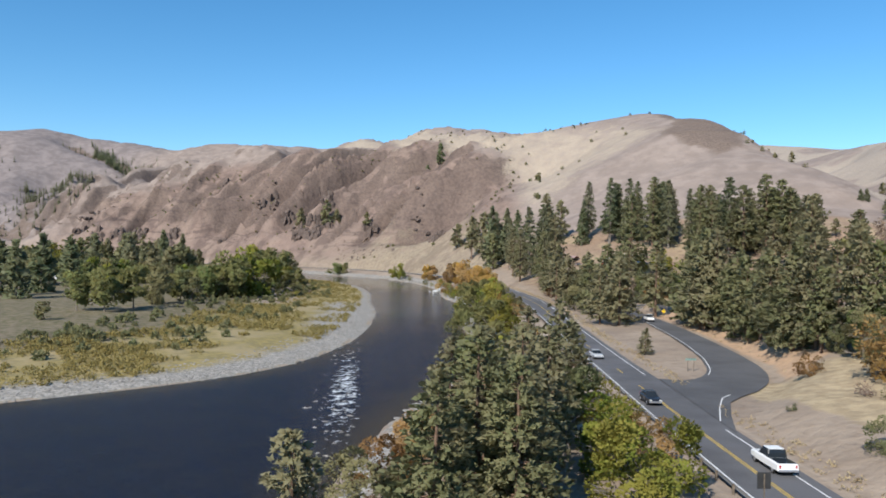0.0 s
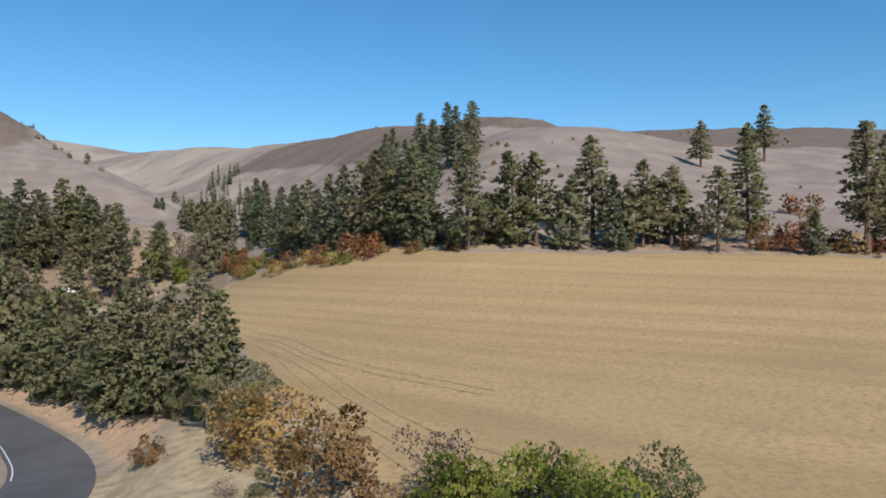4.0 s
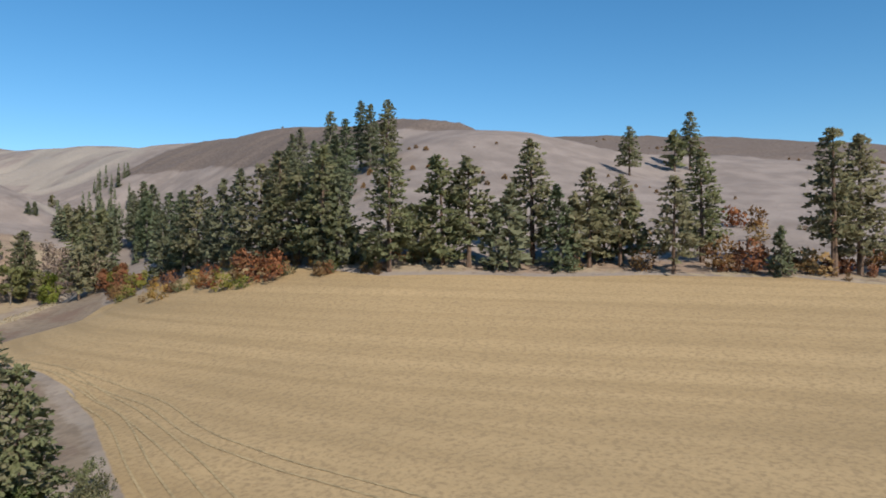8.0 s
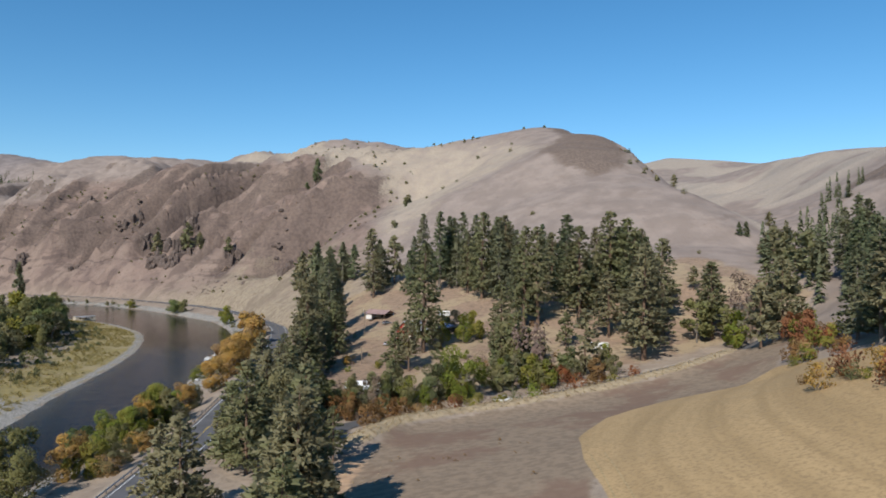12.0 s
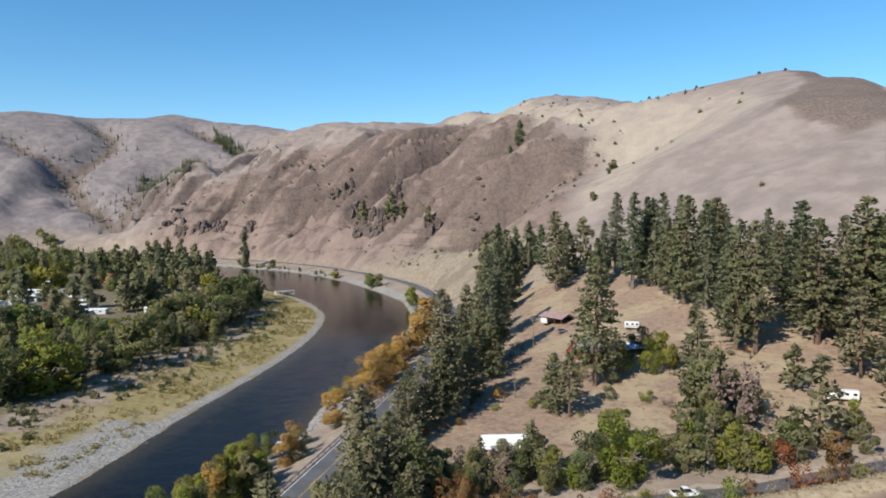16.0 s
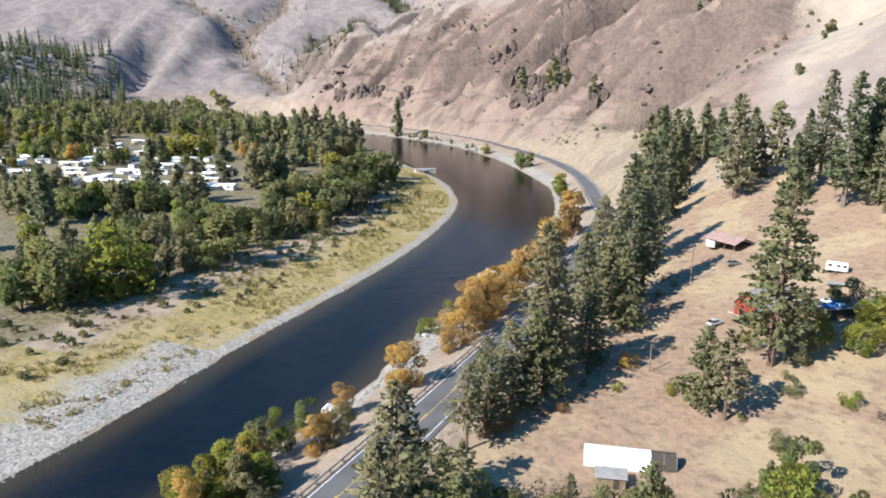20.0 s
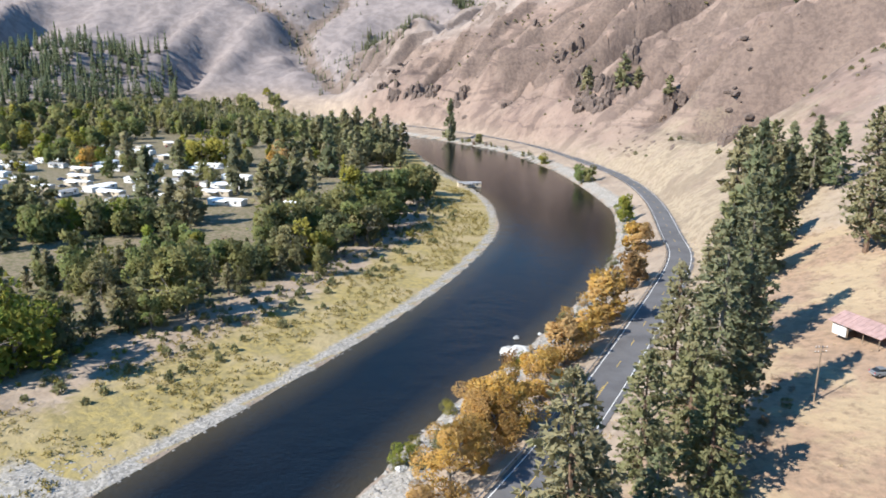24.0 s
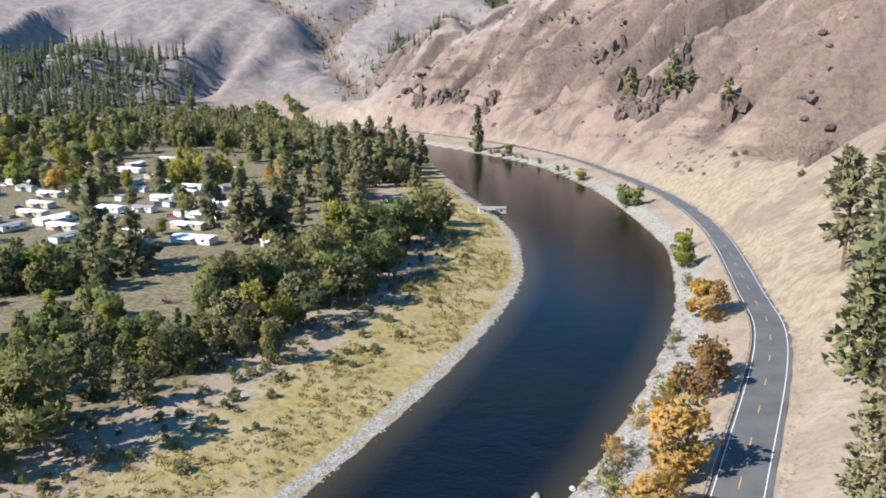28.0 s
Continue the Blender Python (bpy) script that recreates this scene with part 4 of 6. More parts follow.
# Each stand: kind, x, y and height of every tree
STANDS = {
    'field_edge': [('pine', 165.5, 140.5, 27.8), ('pine', 176.8, 133.3, 25.4), ('pine', 178.7, 127.4, 25.5), ('fir', 182.6, 118.9, 19.8), ('pine', 193.3, 118.1, 30.2), ('fir', 191.3, 110.1, 20.3), ('pine', 193.9, 107.6, 17.5), ('pine', 197.3, 105.4, 23.9), ('pine', 203, 99.8, 22), ('pine', 204.9, 104.3, 17.9), ('pine', 201.7, 87, 22.4), ('pine', 218.2, 84.2, 28), ('fir', 209.6, 65.7, 11.2), ('pine', 217.2, 55.6, 33.5), ('pine', 223, 50.8, 32), ('pine', 205.6, 97.6, 16.2), ('fir', 180.9, 121.6, 15.4), ('olive', 174.3, 137.1, 14.3), ('olive', 168.4, 150.6, 9.2), ('olive', 166, 145.5, 8.7), ('pine', 221.1, 32.4, 28.3), ('pine', 270.7, 15.5, 20), ('pine', 238.9, 3.8, 18.6), ('pine', 237.6, -6.3, 26.8), ('pine', 236.9, -2.8, 16.1), ('fir', 244.8, -10.1, 21.5)],
    'field_corner': [('fir', 187.8, 245.9, 22.9), ('fir', 184.5, 232.2, 25.4), ('pine', 178.5, 218.2, 25.7), ('fir', 171.8, 200.6, 24.7), ('fir', 168.9, 190.9, 26), ('pine', 167.5, 181.9, 25.9), ('pine', 167.4, 174.5, 28.2), ('pine', 166.3, 167.9, 23.4), ('pine', 165.5, 159.2, 28.8), ('fir', 166.6, 155.9, 22.8), ('pine', 166.5, 164.5, 17.7), ('fir', 167.4, 178.4, 17.1), ('fir', 175.3, 209, 20.8), ('fir', 256.8, 349.1, 31.7), ('fir', 253.1, 351.4, 28.3), ('fir', 250.7, 334, 31.3), ('fir', 209.3, 270.4, 27.4), ('fir', 179.8, 225.9, 26.3), ('fir', 244.9, 330.5, 30.3)],
    'hill_firs': [('fir', 322.2, 307.9, 32.2), ('fir', 269.4, 244.5, 32.8), ('fir', 265, 232.7, 27.6), ('fir', 290.3, 244.1, 31.4), ('fir', 283.6, 234.4, 29.2), ('pine', 294.5, 233.3, 28), ('fir', 259.1, 243.3, 23), ('fir', 254.5, 254.3, 25.4), ('fir', 249.6, 255.9, 22.9), ('fir', 227.6, 205.7, 23.3), ('fir', 235.5, 218.7, 20.4), ('fir', 289.5, 283.6, 29.3), ('pine', 350.7, 141.9, 22), ('pine', 390.4, 131.8, 19.1), ('pine', 403.2, 127.4, 29.3), ('fir', 264.8, 462.6, 7.1), ('fir', 268.5, 462.4, 7.8), ('pine', 255.1, 408.5, 16.1), ('pine', 250.8, 391.8, 17), ('pine', 248.1, 378.3, 16.6), ('pine', 247, 365.5, 18.9), ('fir', 246.8, 358.6, 16.1), ('pine', 255.7, 417.1, 11.9)],
    'valley_pines': [('pine', 192, 333.8, 28.3), ('pine', 174.7, 374.2, 37.4), ('pine', 181.7, 355.5, 32.8), ('pine', 196.4, 345.2, 24.5), ('pine', 214.9, 340, 23.9), ('pine', 203.1, 375.8, 10.1), ('pine', 231.1, 357, 16.2), ('bare', 209.9, 343.5, 20.1), ('bare', 200.8, 325.9, 21.2), ('pine', 190.1, 295.5, 19.4), ('pine', 198.9, 298.8, 25.4), ('green', 186.1, 332.9, 16.2), ('green', 195.4, 329.9, 13.3), ('lime', 194.8, 321, 12), ('lime', 189.2, 271.3, 9.7)],
    'yard_pines': [('pine', 90.2, 345.4, 40), ('pine', 68.6, 471.6, 37.2), ('fir', 71.8, 489.3, 26.5), ('fir', 94.6, 472, 36.6), ('fir', 101.8, 441.4, 40), ('fir', 107.9, 452, 34.6), ('fir', 113.8, 439.2, 36.9), ('pine', 119.4, 412.5, 39.7), ('fir', 128, 421.2, 34.8), ('pine', 132, 423, 34.5), ('pine', 131.4, 370.7, 40), ('pine', 136.4, 367.9, 40), ('fir', 152, 384.9, 40), ('pine', 154, 371, 37.8), ('pine', 169.5, 380.2, 40), ('fir', 178.3, 390.1, 29.4), ('pine', 173.9, 362.9, 35.4), ('pine', 162.7, 320.4, 38.3), ('fir', 150.9, 411.9, 26.9), ('pine', 80.2, 325.6, 16.3), ('pine', 116.3, 328.3, 27.9), ('pine', 139.4, 307.5, 20.4), ('pine', 159.4, 349.2, 24.7), ('fir', 183.2, 374.9, 27.9), ('fir', 160.9, 382.5, 22.1)],
    'yard_more': [('bare', 124.3, 319, 17.1), ('olive', 121.4, 322.9, 13.9), ('pine', 79.6, 488.6, 26.3), ('lime', 98, 354.6, 8.7), ('lime', 105.6, 353.7, 10), ('lime', 110.7, 357.3, 10.4), ('lime', 149.5, 320.6, 6.6), ('olive', 95.1, 347.3, 7.6), ('lime', 108.1, 366.2, 8.4), ('pine', 141.5, 342, 12.7), ('olive', 118.3, 326.9, 17.7), ('pine', 124.6, 327.7, 10.9), ('olive', 102.8, 370.8, 9.5), ('olive', 128.9, 328.3, 8.1), ('fir', 126.4, 405.3, 35.5), ('fir', 130.9, 380.7, 36.7), ('fir', 175.6, 368.4, 32.9), ('pine', 168.7, 336.3, 37), ('fir', 110.7, 454.4, 32.7), ('fir', 120.5, 449.7, 32.5), ('fir', 130.5, 446.9, 28)],
    'highway_pines': [('pine', 22.1, 544.4, 32.1), ('pine', 30.8, 530.5, 32.3), ('fir', 39.7, 539.2, 25.2), ('fir', 47.4, 536.8, 24.8), ('fir', 55.3, 532.2, 21.5), ('fir', 42.3, 489.4, 26.4), ('pine', 34.5, 481.2, 23.6), ('pine', 42.2, 425, 28.6), ('pine', 43, 392.2, 27.7), ('pine', 56.2, 385.2, 28.4), ('pine', 52.4, 367.5, 25), ('pine', 50.3, 349.8, 26.6), ('pine', 50.5, 329.8, 24.5), ('pine', 57.5, 359.8, 20.7), ('pine', 51.8, 316.8, 20.2), ('pine', 48.5, 312.9, 18.6), ('pine', 46.6, 305.4, 18), ('pine', 46.4, 297.9, 16), ('fir', 55.4, 338.8, 19.1)],
    'highway_far': [('pine', 49.8, 545.5, 15.4), ('fir', 46.5, 540.4, 14.5), ('fir', 43.2, 536.2, 16.3), ('pine', 39.6, 528.5, 16.1), ('pine', 36.3, 520.1, 19.4), ('pine', 34.1, 505.8, 20.4), ('pine', 12, 605.7, 20.1), ('pine', 25.6, 592.4, 19.9), ('pine', 36.1, 486.3, 18.9), ('pine', 45.8, 494.7, 17.3), ('pine', 46.5, 471, 14.4), ('pine', 42.5, 523, 18.6), ('pine', 37.1, 534, 21.2)],
    'side_road': [('pine', 54.7, 264.5, 19.4), ('pine', 53.3, 259.6, 17.8), ('green', 58.2, 270.1, 13.4), ('pine', 47.8, 267.8, 17.9), ('olive', 51.4, 276.4, 13), ('lime', 59.1, 278.3, 9.5), ('rust', 68.6, 268, 7.6), ('pine', 52.3, 238.3, 15.3), ('olive', 46.1, 238.5, 12), ('pine', 79.2, 285.8, 13), ('olive', 82.8, 283.8, 10.5), ('olive', 90.3, 284.9, 11.5), ('lime', 98.5, 285.5, 15.6), ('olive', 93.4, 288.1, 9.4), ('pine', 84.5, 323.3, 17), ('olive', 110.2, 294, 8), ('olive', 114.1, 292.5, 7.8), ('lime', 119.1, 294, 9.9), ('rust', 124.8, 296, 7.6), ('red', 130.1, 298, 5.5), ('rust', 141, 299, 7.4), ('olive', 133.3, 299.5, 7.6), ('olive', 71.5, 278.9, 5.8), ('olive', 76.7, 274.6, 6.7)],
    'cut_bank': [('fir', 34.2, 508.9, 38.8), ('fir', 43.6, 461.3, 32.3), ('fir', 50.6, 415.6, 38.8), ('fir', 53.5, 378.6, 40), ('pine', 51.8, 321.8, 35), ('pine', 66.2, 183.7, 20.1), ('pine', 66.8, 183.5, 21.3), ('pine', 66.6, 185.2, 22.3), ('pine', 67.6, 178.9, 23.6), ('pine', 67.8, 162.2, 18.1), ('pine', 66.8, 147.6, 17.2), ('pine', 63.4, 126.5, 16.6), ('pine', 64.9, 121.8, 19.7), ('pine', 65.9, 117.2, 17.9), ('pine', 65.3, 109.6, 20.2), ('pine', 66.5, 107.5, 17.2), ('olive', 63.9, 131.6, 11.6), ('pine', 64.8, 127.1, 19.7), ('pine', 63.6, 117.6, 14.1), ('olive', 64.7, 115.2, 8.6), ('green', 65.2, 107.5, 8.1)],
    'cut_bank_more': [('olive', 63, 104.9, 7.9), ('green', 63.3, 97.4, 6.8), ('pine', 64.9, 139.1, 18.4), ('pine', 66.6, 153.8, 17.8), ('pine', 67.7, 174, 23.5), ('pine', 66.7, 184.6, 19.6), ('pine', 65.6, 175.8, 19), ('pine', 52.2, 221.6, 21.6), ('pine', 48.2, 227.5, 17), ('pine', 67.8, 167.7, 15.6), ('pine', 65.5, 176.3, 21.8), ('pine', 66, 187.1, 19), ('pine', 63.8, 128, 13.3)],
    'field_near': [('pine', 66, 158.8, 7.8), ('pine', 67.5, 180, 20.4), ('pine', 64.1, 211.7, 22.1), ('pine', 67.9, 226.9, 11), ('olive', 55.7, 232.7, 19), ('pine', 45.3, 276.7, 21), ('pine', 48.8, 191.3, 18.2), ('pine', 44.7, 195.5, 16.1), ('olive', 66.2, 149.3, 7.2), ('pine', 65.5, 177.9, 15.4), ('pine', 66.3, 138.1, 13.5), ('olive', 67.6, 167.3, 12.6), ('pine', 66.9, 148.5, 10.5)],
    'verge_bushes': [('rust', 90.5, 267.2, 3.9), ('red', 95, 269, 4.2), ('lime', 100.5, 271, 4.5), ('bare', 104, 272.4, 3.6), ('lime', 107.5, 273.6, 3.4), ('lime', 117.5, 277, 4.5), ('rust', 121, 278.3, 3.6), ('bare', 125, 280, 3.6), ('red', 131, 283, 4.8), ('rust', 135, 284.8, 4.2), ('bare', 128, 281.4, 3.1), ('rust', 77.5, 260.5, 6.7), ('rust', 81.5, 262.8, 5.6), ('gold', 85.5, 265, 3.4), ('rust', 73.5, 254, 5.6), ('bare', 98, 270.2, 3), ('olive', 112, 275.3, 3.2), ('bare', 115, 276.2, 3.4), ('rust', 138, 286.5, 4), ('olive', 87.5, 266, 2.6), ('lime', 142, 288.5, 3.4), ('bare', 146, 290.5, 3.6), ('red', 150, 292.5, 4)],
    'corner_thicket': [('pine', 52, 256, 14), ('olive', 55.5, 262, 11), ('pine', 59.5, 268, 15), ('olive', 63, 272, 10), ('rust', 64.5, 268, 6), ('green', 62, 277, 9), ('olive', 70, 277, 9), ('pine', 57, 274, 16), ('rust', 74, 280, 5), ('bare', 66, 281, 9), ('olive', 75, 284, 10), ('pine', 60, 262, 11), ('olive', 50, 249, 8), ('green', 68, 272.5, 7), ('red', 66.5, 274, 4.3), ('bare', 56, 256, 7)],
    'yard_shrubs': [('gold', 64, 339, 3), ('olive', 95, 335, 3.4), ('lime', 104, 334, 3.2), ('olive', 94, 317, 3.6), ('lime', 84, 356, 2.6), ('olive', 86.5, 352, 2.8), ('rust', 48, 305, 6), ('olive', 118, 336, 3), ('bare', 109, 331, 3.4), ('olive', 126, 322, 3.8), ('lime', 92, 360, 3)],
    'bank_bushes': [('gold', 60.3, 90, 7.5), ('rust', 57.1, 76.2, 7.9), ('olive', 76.8, 114.1, 3.5), ('olive', 69.1, 103.9, 6.3), ('bare', 57.4, 64.6, 8.1), ('rust', 53.4, 66.8, 4.6), ('rust', 51.3, 69.2, 2), ('lime', 55.8, 60.6, 6.2), ('lime', 59.1, 58.6, 6.4), ('olive', 61.1, 54.8, 5), ('olive', 54.5, 82.8, 2.5), ('bare', 52.5, 86.2, 2.1), ('rust', 55.3, 105, 3.4), ('pine', 42, 141.2, 5.4), ('rust', 59.6, 94.4, 3.1), ('olive', 43.1, 66.7, 3.2), ('olive', 43.5, 84.8, 1), ('lime', 61.4, 52.6, 5.8), ('lime', 57.5, 47.9, 5.8), ('olive', 64, 47.9, 5.2), ('lime', 53.1, 52.6, 5.3), ('rust', 62.9, 86.5, 2.9), ('olive', 61.7, 83, 2.5)],
    'red_edge': [('red', 194.7, 287.5, 8.2), ('red', 188.1, 268.2, 9.6), ('lime', 185, 253.5, 7.4), ('red', 158.1, 204.2, 5.1), ('red', 153.8, 185.5, 5.4), ('lime', 151.6, 177.1, 5), ('red', 155.2, 173.6, 7.3), ('red', 156.1, 166.4, 6.5), ('lime', 151.7, 171.8, 3.2), ('rust', 159.2, 154.7, 3.4), ('red', 176.3, 140.8, 2.9), ('rust', 192.9, 107.3, 3.3), ('rust', 201, 93.9, 5.2), ('rust', 210, 78.2, 7.2), ('red', 210.4, 72.2, 7), ('red', 276.3, 86.5, 6.2), ('rust', 280.7, 80.5, 6.2), ('gold', 224.2, 61.8, 4.7), ('gold', 254.1, 76.9, 4.8), ('gold', 227.9, 101.4, 4.5), ('gold', 215.5, 59.3, 5.2), ('rust', 229.1, 28.1, 4.5), ('red', 236.2, 13.5, 4.6)],
    'shore_gold': [('gold', 23.4, 316.7, 10.9), ('gold', 21.9, 338.8, 6.5), ('gold', 21.7, 347.3, 12.7), ('gold', 20.9, 362.5, 11.2), ('gold', 18.9, 385.7, 11.5), ('gold', 15.7, 414.7, 8.1), ('olive', 23.4, 316.7, 3.6), ('gold', 18.5, 366.5, 13.2), ('gold', 20.3, 370.5, 13), ('gold', 14.5, 407.7, 11.6), ('gold', 14, 423.3, 9.2), ('gold', 15.5, 398.1, 8.1), ('gold', 12.6, 438.6, 15.2), ('gold', 5.8, 483.7, 10), ('gold', -9.8, 530, 12), ('lime', -34.1, 586.2, 12.7), ('green', -101.9, 696.3, 12.5), ('green', -94.1, 694.9, 10.4), ('lime', -162.3, 772.4, 8.5), ('gold', 9.2, 363.5, 3.3), ('rust', 6, 473.9, 12.7), ('lime', -41.5, 610.2, 9.1), ('gold', -7.1, 528.2, 10.7), ('gold', 0, 475.7, 4.8), ('green', -326.5, 891.8, 8.2), ('green', -272.7, 862.7, 10.3)],
    'shore_green': [('lime', 20.8, 269.4, 10.8), ('lime', 24.1, 272.1, 8.2), ('green', 14.4, 295.4, 7.4), ('olive', 22.6, 294.8, 6.8), ('rust', 22.3, 289.1, 6.2), ('lime', 19.8, 265.6, 9.2), ('olive', 24.5, 289.7, 5.2), ('olive', 25, 268.2, 9.7), ('olive', 21.1, 254.5, 5.5), ('gold', 25.4, 242.9, 4.3), ('olive', 25.5, 234.4, 5.3), ('olive', 25.5, 226.2, 6.3), ('olive', 24.6, 246.2, 5.2), ('rust', 25.3, 251.5, 3.1), ('lime', 14.5, 265.5, 6.9), ('lime', 8.4, 269.1, 6.9), ('lime', 22.4, 263.6, 5.9), ('gold', 25.5, 226.2, 3.8), ('gold', 17.1, 303.2, 7.1), ('gold', 14.1, 367.7, 10.7), ('gold', 21.3, 354.8, 8.9)],
    'start': [('green', 8.5, 182.6, 10.5), ('green', 14.4, 171.4, 11.3), ('rust', 19.6, 190.6, 5.6), ('lime', 17.8, 154.3, 6.8), ('green', 15.1, 212.6, 10.9), ('gold', 19.7, 140.2, 6.1), ('green', 12.8, 215.7, 15), ('lime', 16.1, 186.1, 12.9)],
    'west_clump': [('green', -121.7, 449.8, 18.4), ('green', -119.3, 458.1, 18.8), ('olive', -116.6, 467.7, 19.3), ('green', -117.2, 481.4, 22.1), ('lime', -128.7, 506.8, 23.4), ('green', -127.5, 517.5, 23.1), ('green', -135.6, 545.4, 20.7), ('green', -141.4, 567.9, 20.9), ('olive', -150.5, 592.8, 17.3), ('lime', -99.2, 445.9, 15.6), ('olive', -97.8, 457.9, 16.3), ('olive', -99.9, 478.5, 16.7), ('olive', -104.4, 441.7, 14), ('green', -111.9, 511.7, 18.1), ('green', -103.7, 475.2, 18.4), ('green', -121.9, 477.4, 16.6), ('olive', -123.4, 492.9, 17.5), ('green', -110.6, 495.5, 17.2), ('olive', -124.6, 520.4, 19)],
    'west_pines': [('pine', -341.6, 697.5, 30.5), ('pine', -320.1, 693.1, 28.9), ('pine', -301.7, 688, 33.8), ('pine', -315.2, 717.1, 33.4), ('pine', -308.8, 725.4, 36), ('pine', -310.7, 750.3, 35.3), ('pine', -292.6, 744.9, 31.1), ('pine', -274.1, 741.4, 26.4), ('pine', -191.1, 512.7, 21.5), ('pine', -186.3, 516, 23.8), ('pine', -182.5, 526.4, 21.4), ('pine', -188.4, 543.2, 17.6), ('pine', -236.9, 608.4, 20.2), ('pine', -365.3, 681, 24.5), ('pine', -332.6, 667.4, 28.9), ('pine', -402.8, 696.8, 21.7), ('pine', -100.2, 422.9, 12.1), ('pine', -92.4, 424, 8.2), ('pine', -101.9, 393.3, 13.7), ('pine', -98.8, 398.5, 11.7), ('pine', -90.9, 401.1, 10.3), ('pine', -87.9, 403.5, 9.1), ('pine', -181.6, 458.7, 21.6), ('pine', -194, 458.8, 18.2), ('pine', -228.5, 626.8, 19.1)],
    'west_left': [('lime', -126.5, 418.1, 10.5), ('green', -112.8, 415.1, 11.4), ('green', -109, 418, 10.7), ('olive', -112.1, 424.8, 7.5), ('olive', -115.2, 404.4, 9.6), ('pine', -97.4, 380, 10.9), ('olive', -96.4, 383.8, 8.8), ('pine', -95.7, 387.3, 12.4), ('green', -212.3, 433.7, 12.3), ('olive', -204.2, 439.1, 12.7), ('green', -194.4, 445.7, 12.3), ('olive', -184.6, 452.2, 10.8), ('olive', -187, 464.2, 8.2), ('gold', -532.6, 740.1, 12.4), ('lime', -333.1, 590.4, 22.1), ('lime', -320.8, 599.6, 23.8), ('gold', -346.8, 675.1, 12), ('green', -229.2, 501.5, 7.3), ('green', -281, 546.1, 11.7), ('pine', -138, 397, 6), ('pine', -114.5, 390.1, 7.7), ('pine', -108.8, 437.8, 12.4)],
    'west_first': [('fir', -167.7, 290.6, 22.6), ('fir', -182, 333.3, 25.9), ('fir', -197, 388.3, 25.6), ('fir', -223.2, 468.7, 29.1), ('fir', -225.6, 524.8, 31.4), ('fir', -231.7, 604.6, 35.2), ('fir', -317.4, 881.5, 40), ('fir', -184.2, 306.9, 22.6), ('green', -117.3, 238.8, 13.9), ('green', -106.6, 235.7, 15.4), ('green', -102.5, 247.8, 15.4), ('olive', -103.7, 271.1, 14.7), ('green', -101.7, 289.2, 12.4), ('green', -98, 313.2, 14.6), ('green', -90.3, 320.6, 19.9), ('lime', -84.1, 335.4, 22.9), ('green', -83.6, 380.3, 22.2), ('olive', -110.5, 207, 5.6), ('olive', -93.1, 277, 10.8)],
    'west_meadow': [('green', -107.3, 321.6, 11.8), ('olive', -100.3, 325.7, 15.2), ('green', -97.9, 333.4, 15.6), ('green', -95.7, 341.6, 14.3), ('olive', -90.5, 348, 14.5), ('olive', -112, 319.5, 11.8), ('pine', -91.3, 357.8, 11.3), ('pine', -91.3, 365.2, 11.6), ('pine', -94.2, 317.8, 13), ('lime', -119.9, 404.4, 8)],
    'park_trees': [('green', -662.4, 659.7, 19.4), ('olive', -653.7, 632.8, 21.4), ('green', -577.3, 632.6, 22.8), ('olive', -660.3, 712.7, 17.6), ('lime', -752.3, 704.4, 9.3), ('green', -451.4, 585.5, 19.3), ('lime', -422.1, 531.4, 17.3), ('green', -412.2, 537.6, 17.3), ('green', -375, 529, 12.7), ('rust', -395.5, 547.9, 11.5), ('green', -505.6, 658, 19.8), ('olive', -655, 722.2, 11.8), ('pine', -319.9, 560.8, 19.9), ('pine', -349.6, 544.4, 23.6), ('green', -192.3, 470.4, 12.8), ('green', -255, 533.2, 11.2), ('olive', -278, 437.6, 16.1), ('olive', -255.6, 436, 15.5), ('pine', -231.8, 410.8, 14), ('pine', -212.9, 409.8, 15.8), ('lime', -200.4, 416.4, 14.6), ('olive', -200.1, 428.4, 12.8), ('lime', -191, 432.5, 13.9), ('olive', -190.1, 445.1, 10.8), ('pine', -193, 455.8, 12.4), ('olive', -440.2, 592.4, 12.9)],
    'rim_shrubs': [('pine', 268, 562, 9), ('olive', 262, 640, 3.4), ('olive', 264, 652, 2.8), ('rust', 263, 664, 3), ('olive', 265, 628, 2.6), ('olive', 266, 612, 3.2), ('rust', 267, 600, 2.4), ('pine', 312, 500, 8), ('pine', 306, 508, 9)],
    'hill_scrub': [('olive', 90.4, 702.8, 8.7), ('olive', 90.7, 764.9, 8.4), ('olive', 87.9, 672.9, 5.4), ('olive', 79.7, 613.8, 6.1), ('fir', -5.5, 891.6, 24.8), ('fir', -22.2, 937.2, 16.4), ('pine', -174.1, 1025.3, 22), ('pine', -88.5, 833.9, 17.3), ('pine', -143.1, 884.6, 31.1), ('olive', -149.3, 1288.6, 7.5), ('fir', 327.8, 712.5, 11.6), ('olive', 256.9, 588.4, 3.7), ('olive', 252.8, 609.2, 3.9), ('olive', 260.8, 574.5, 5), ('olive', 258.9, 522.3, 3.2), ('olive', 230.1, 433.1, 2), ('olive', 125.8, 780.9, 3.7), ('olive', 135.1, 729.4, 2.9), ('olive', 163.4, 816.2, 3.9), ('olive', 187.3, 757, 4), ('bare', -87.9, 819, 9), ('pine', -174.2, 879.5, 21.5), ('pine', -131.7, 888.9, 18.4), ('olive', 78.6, 623.2, 4.8), ('olive', 91.8, 709.2, 6.5)],
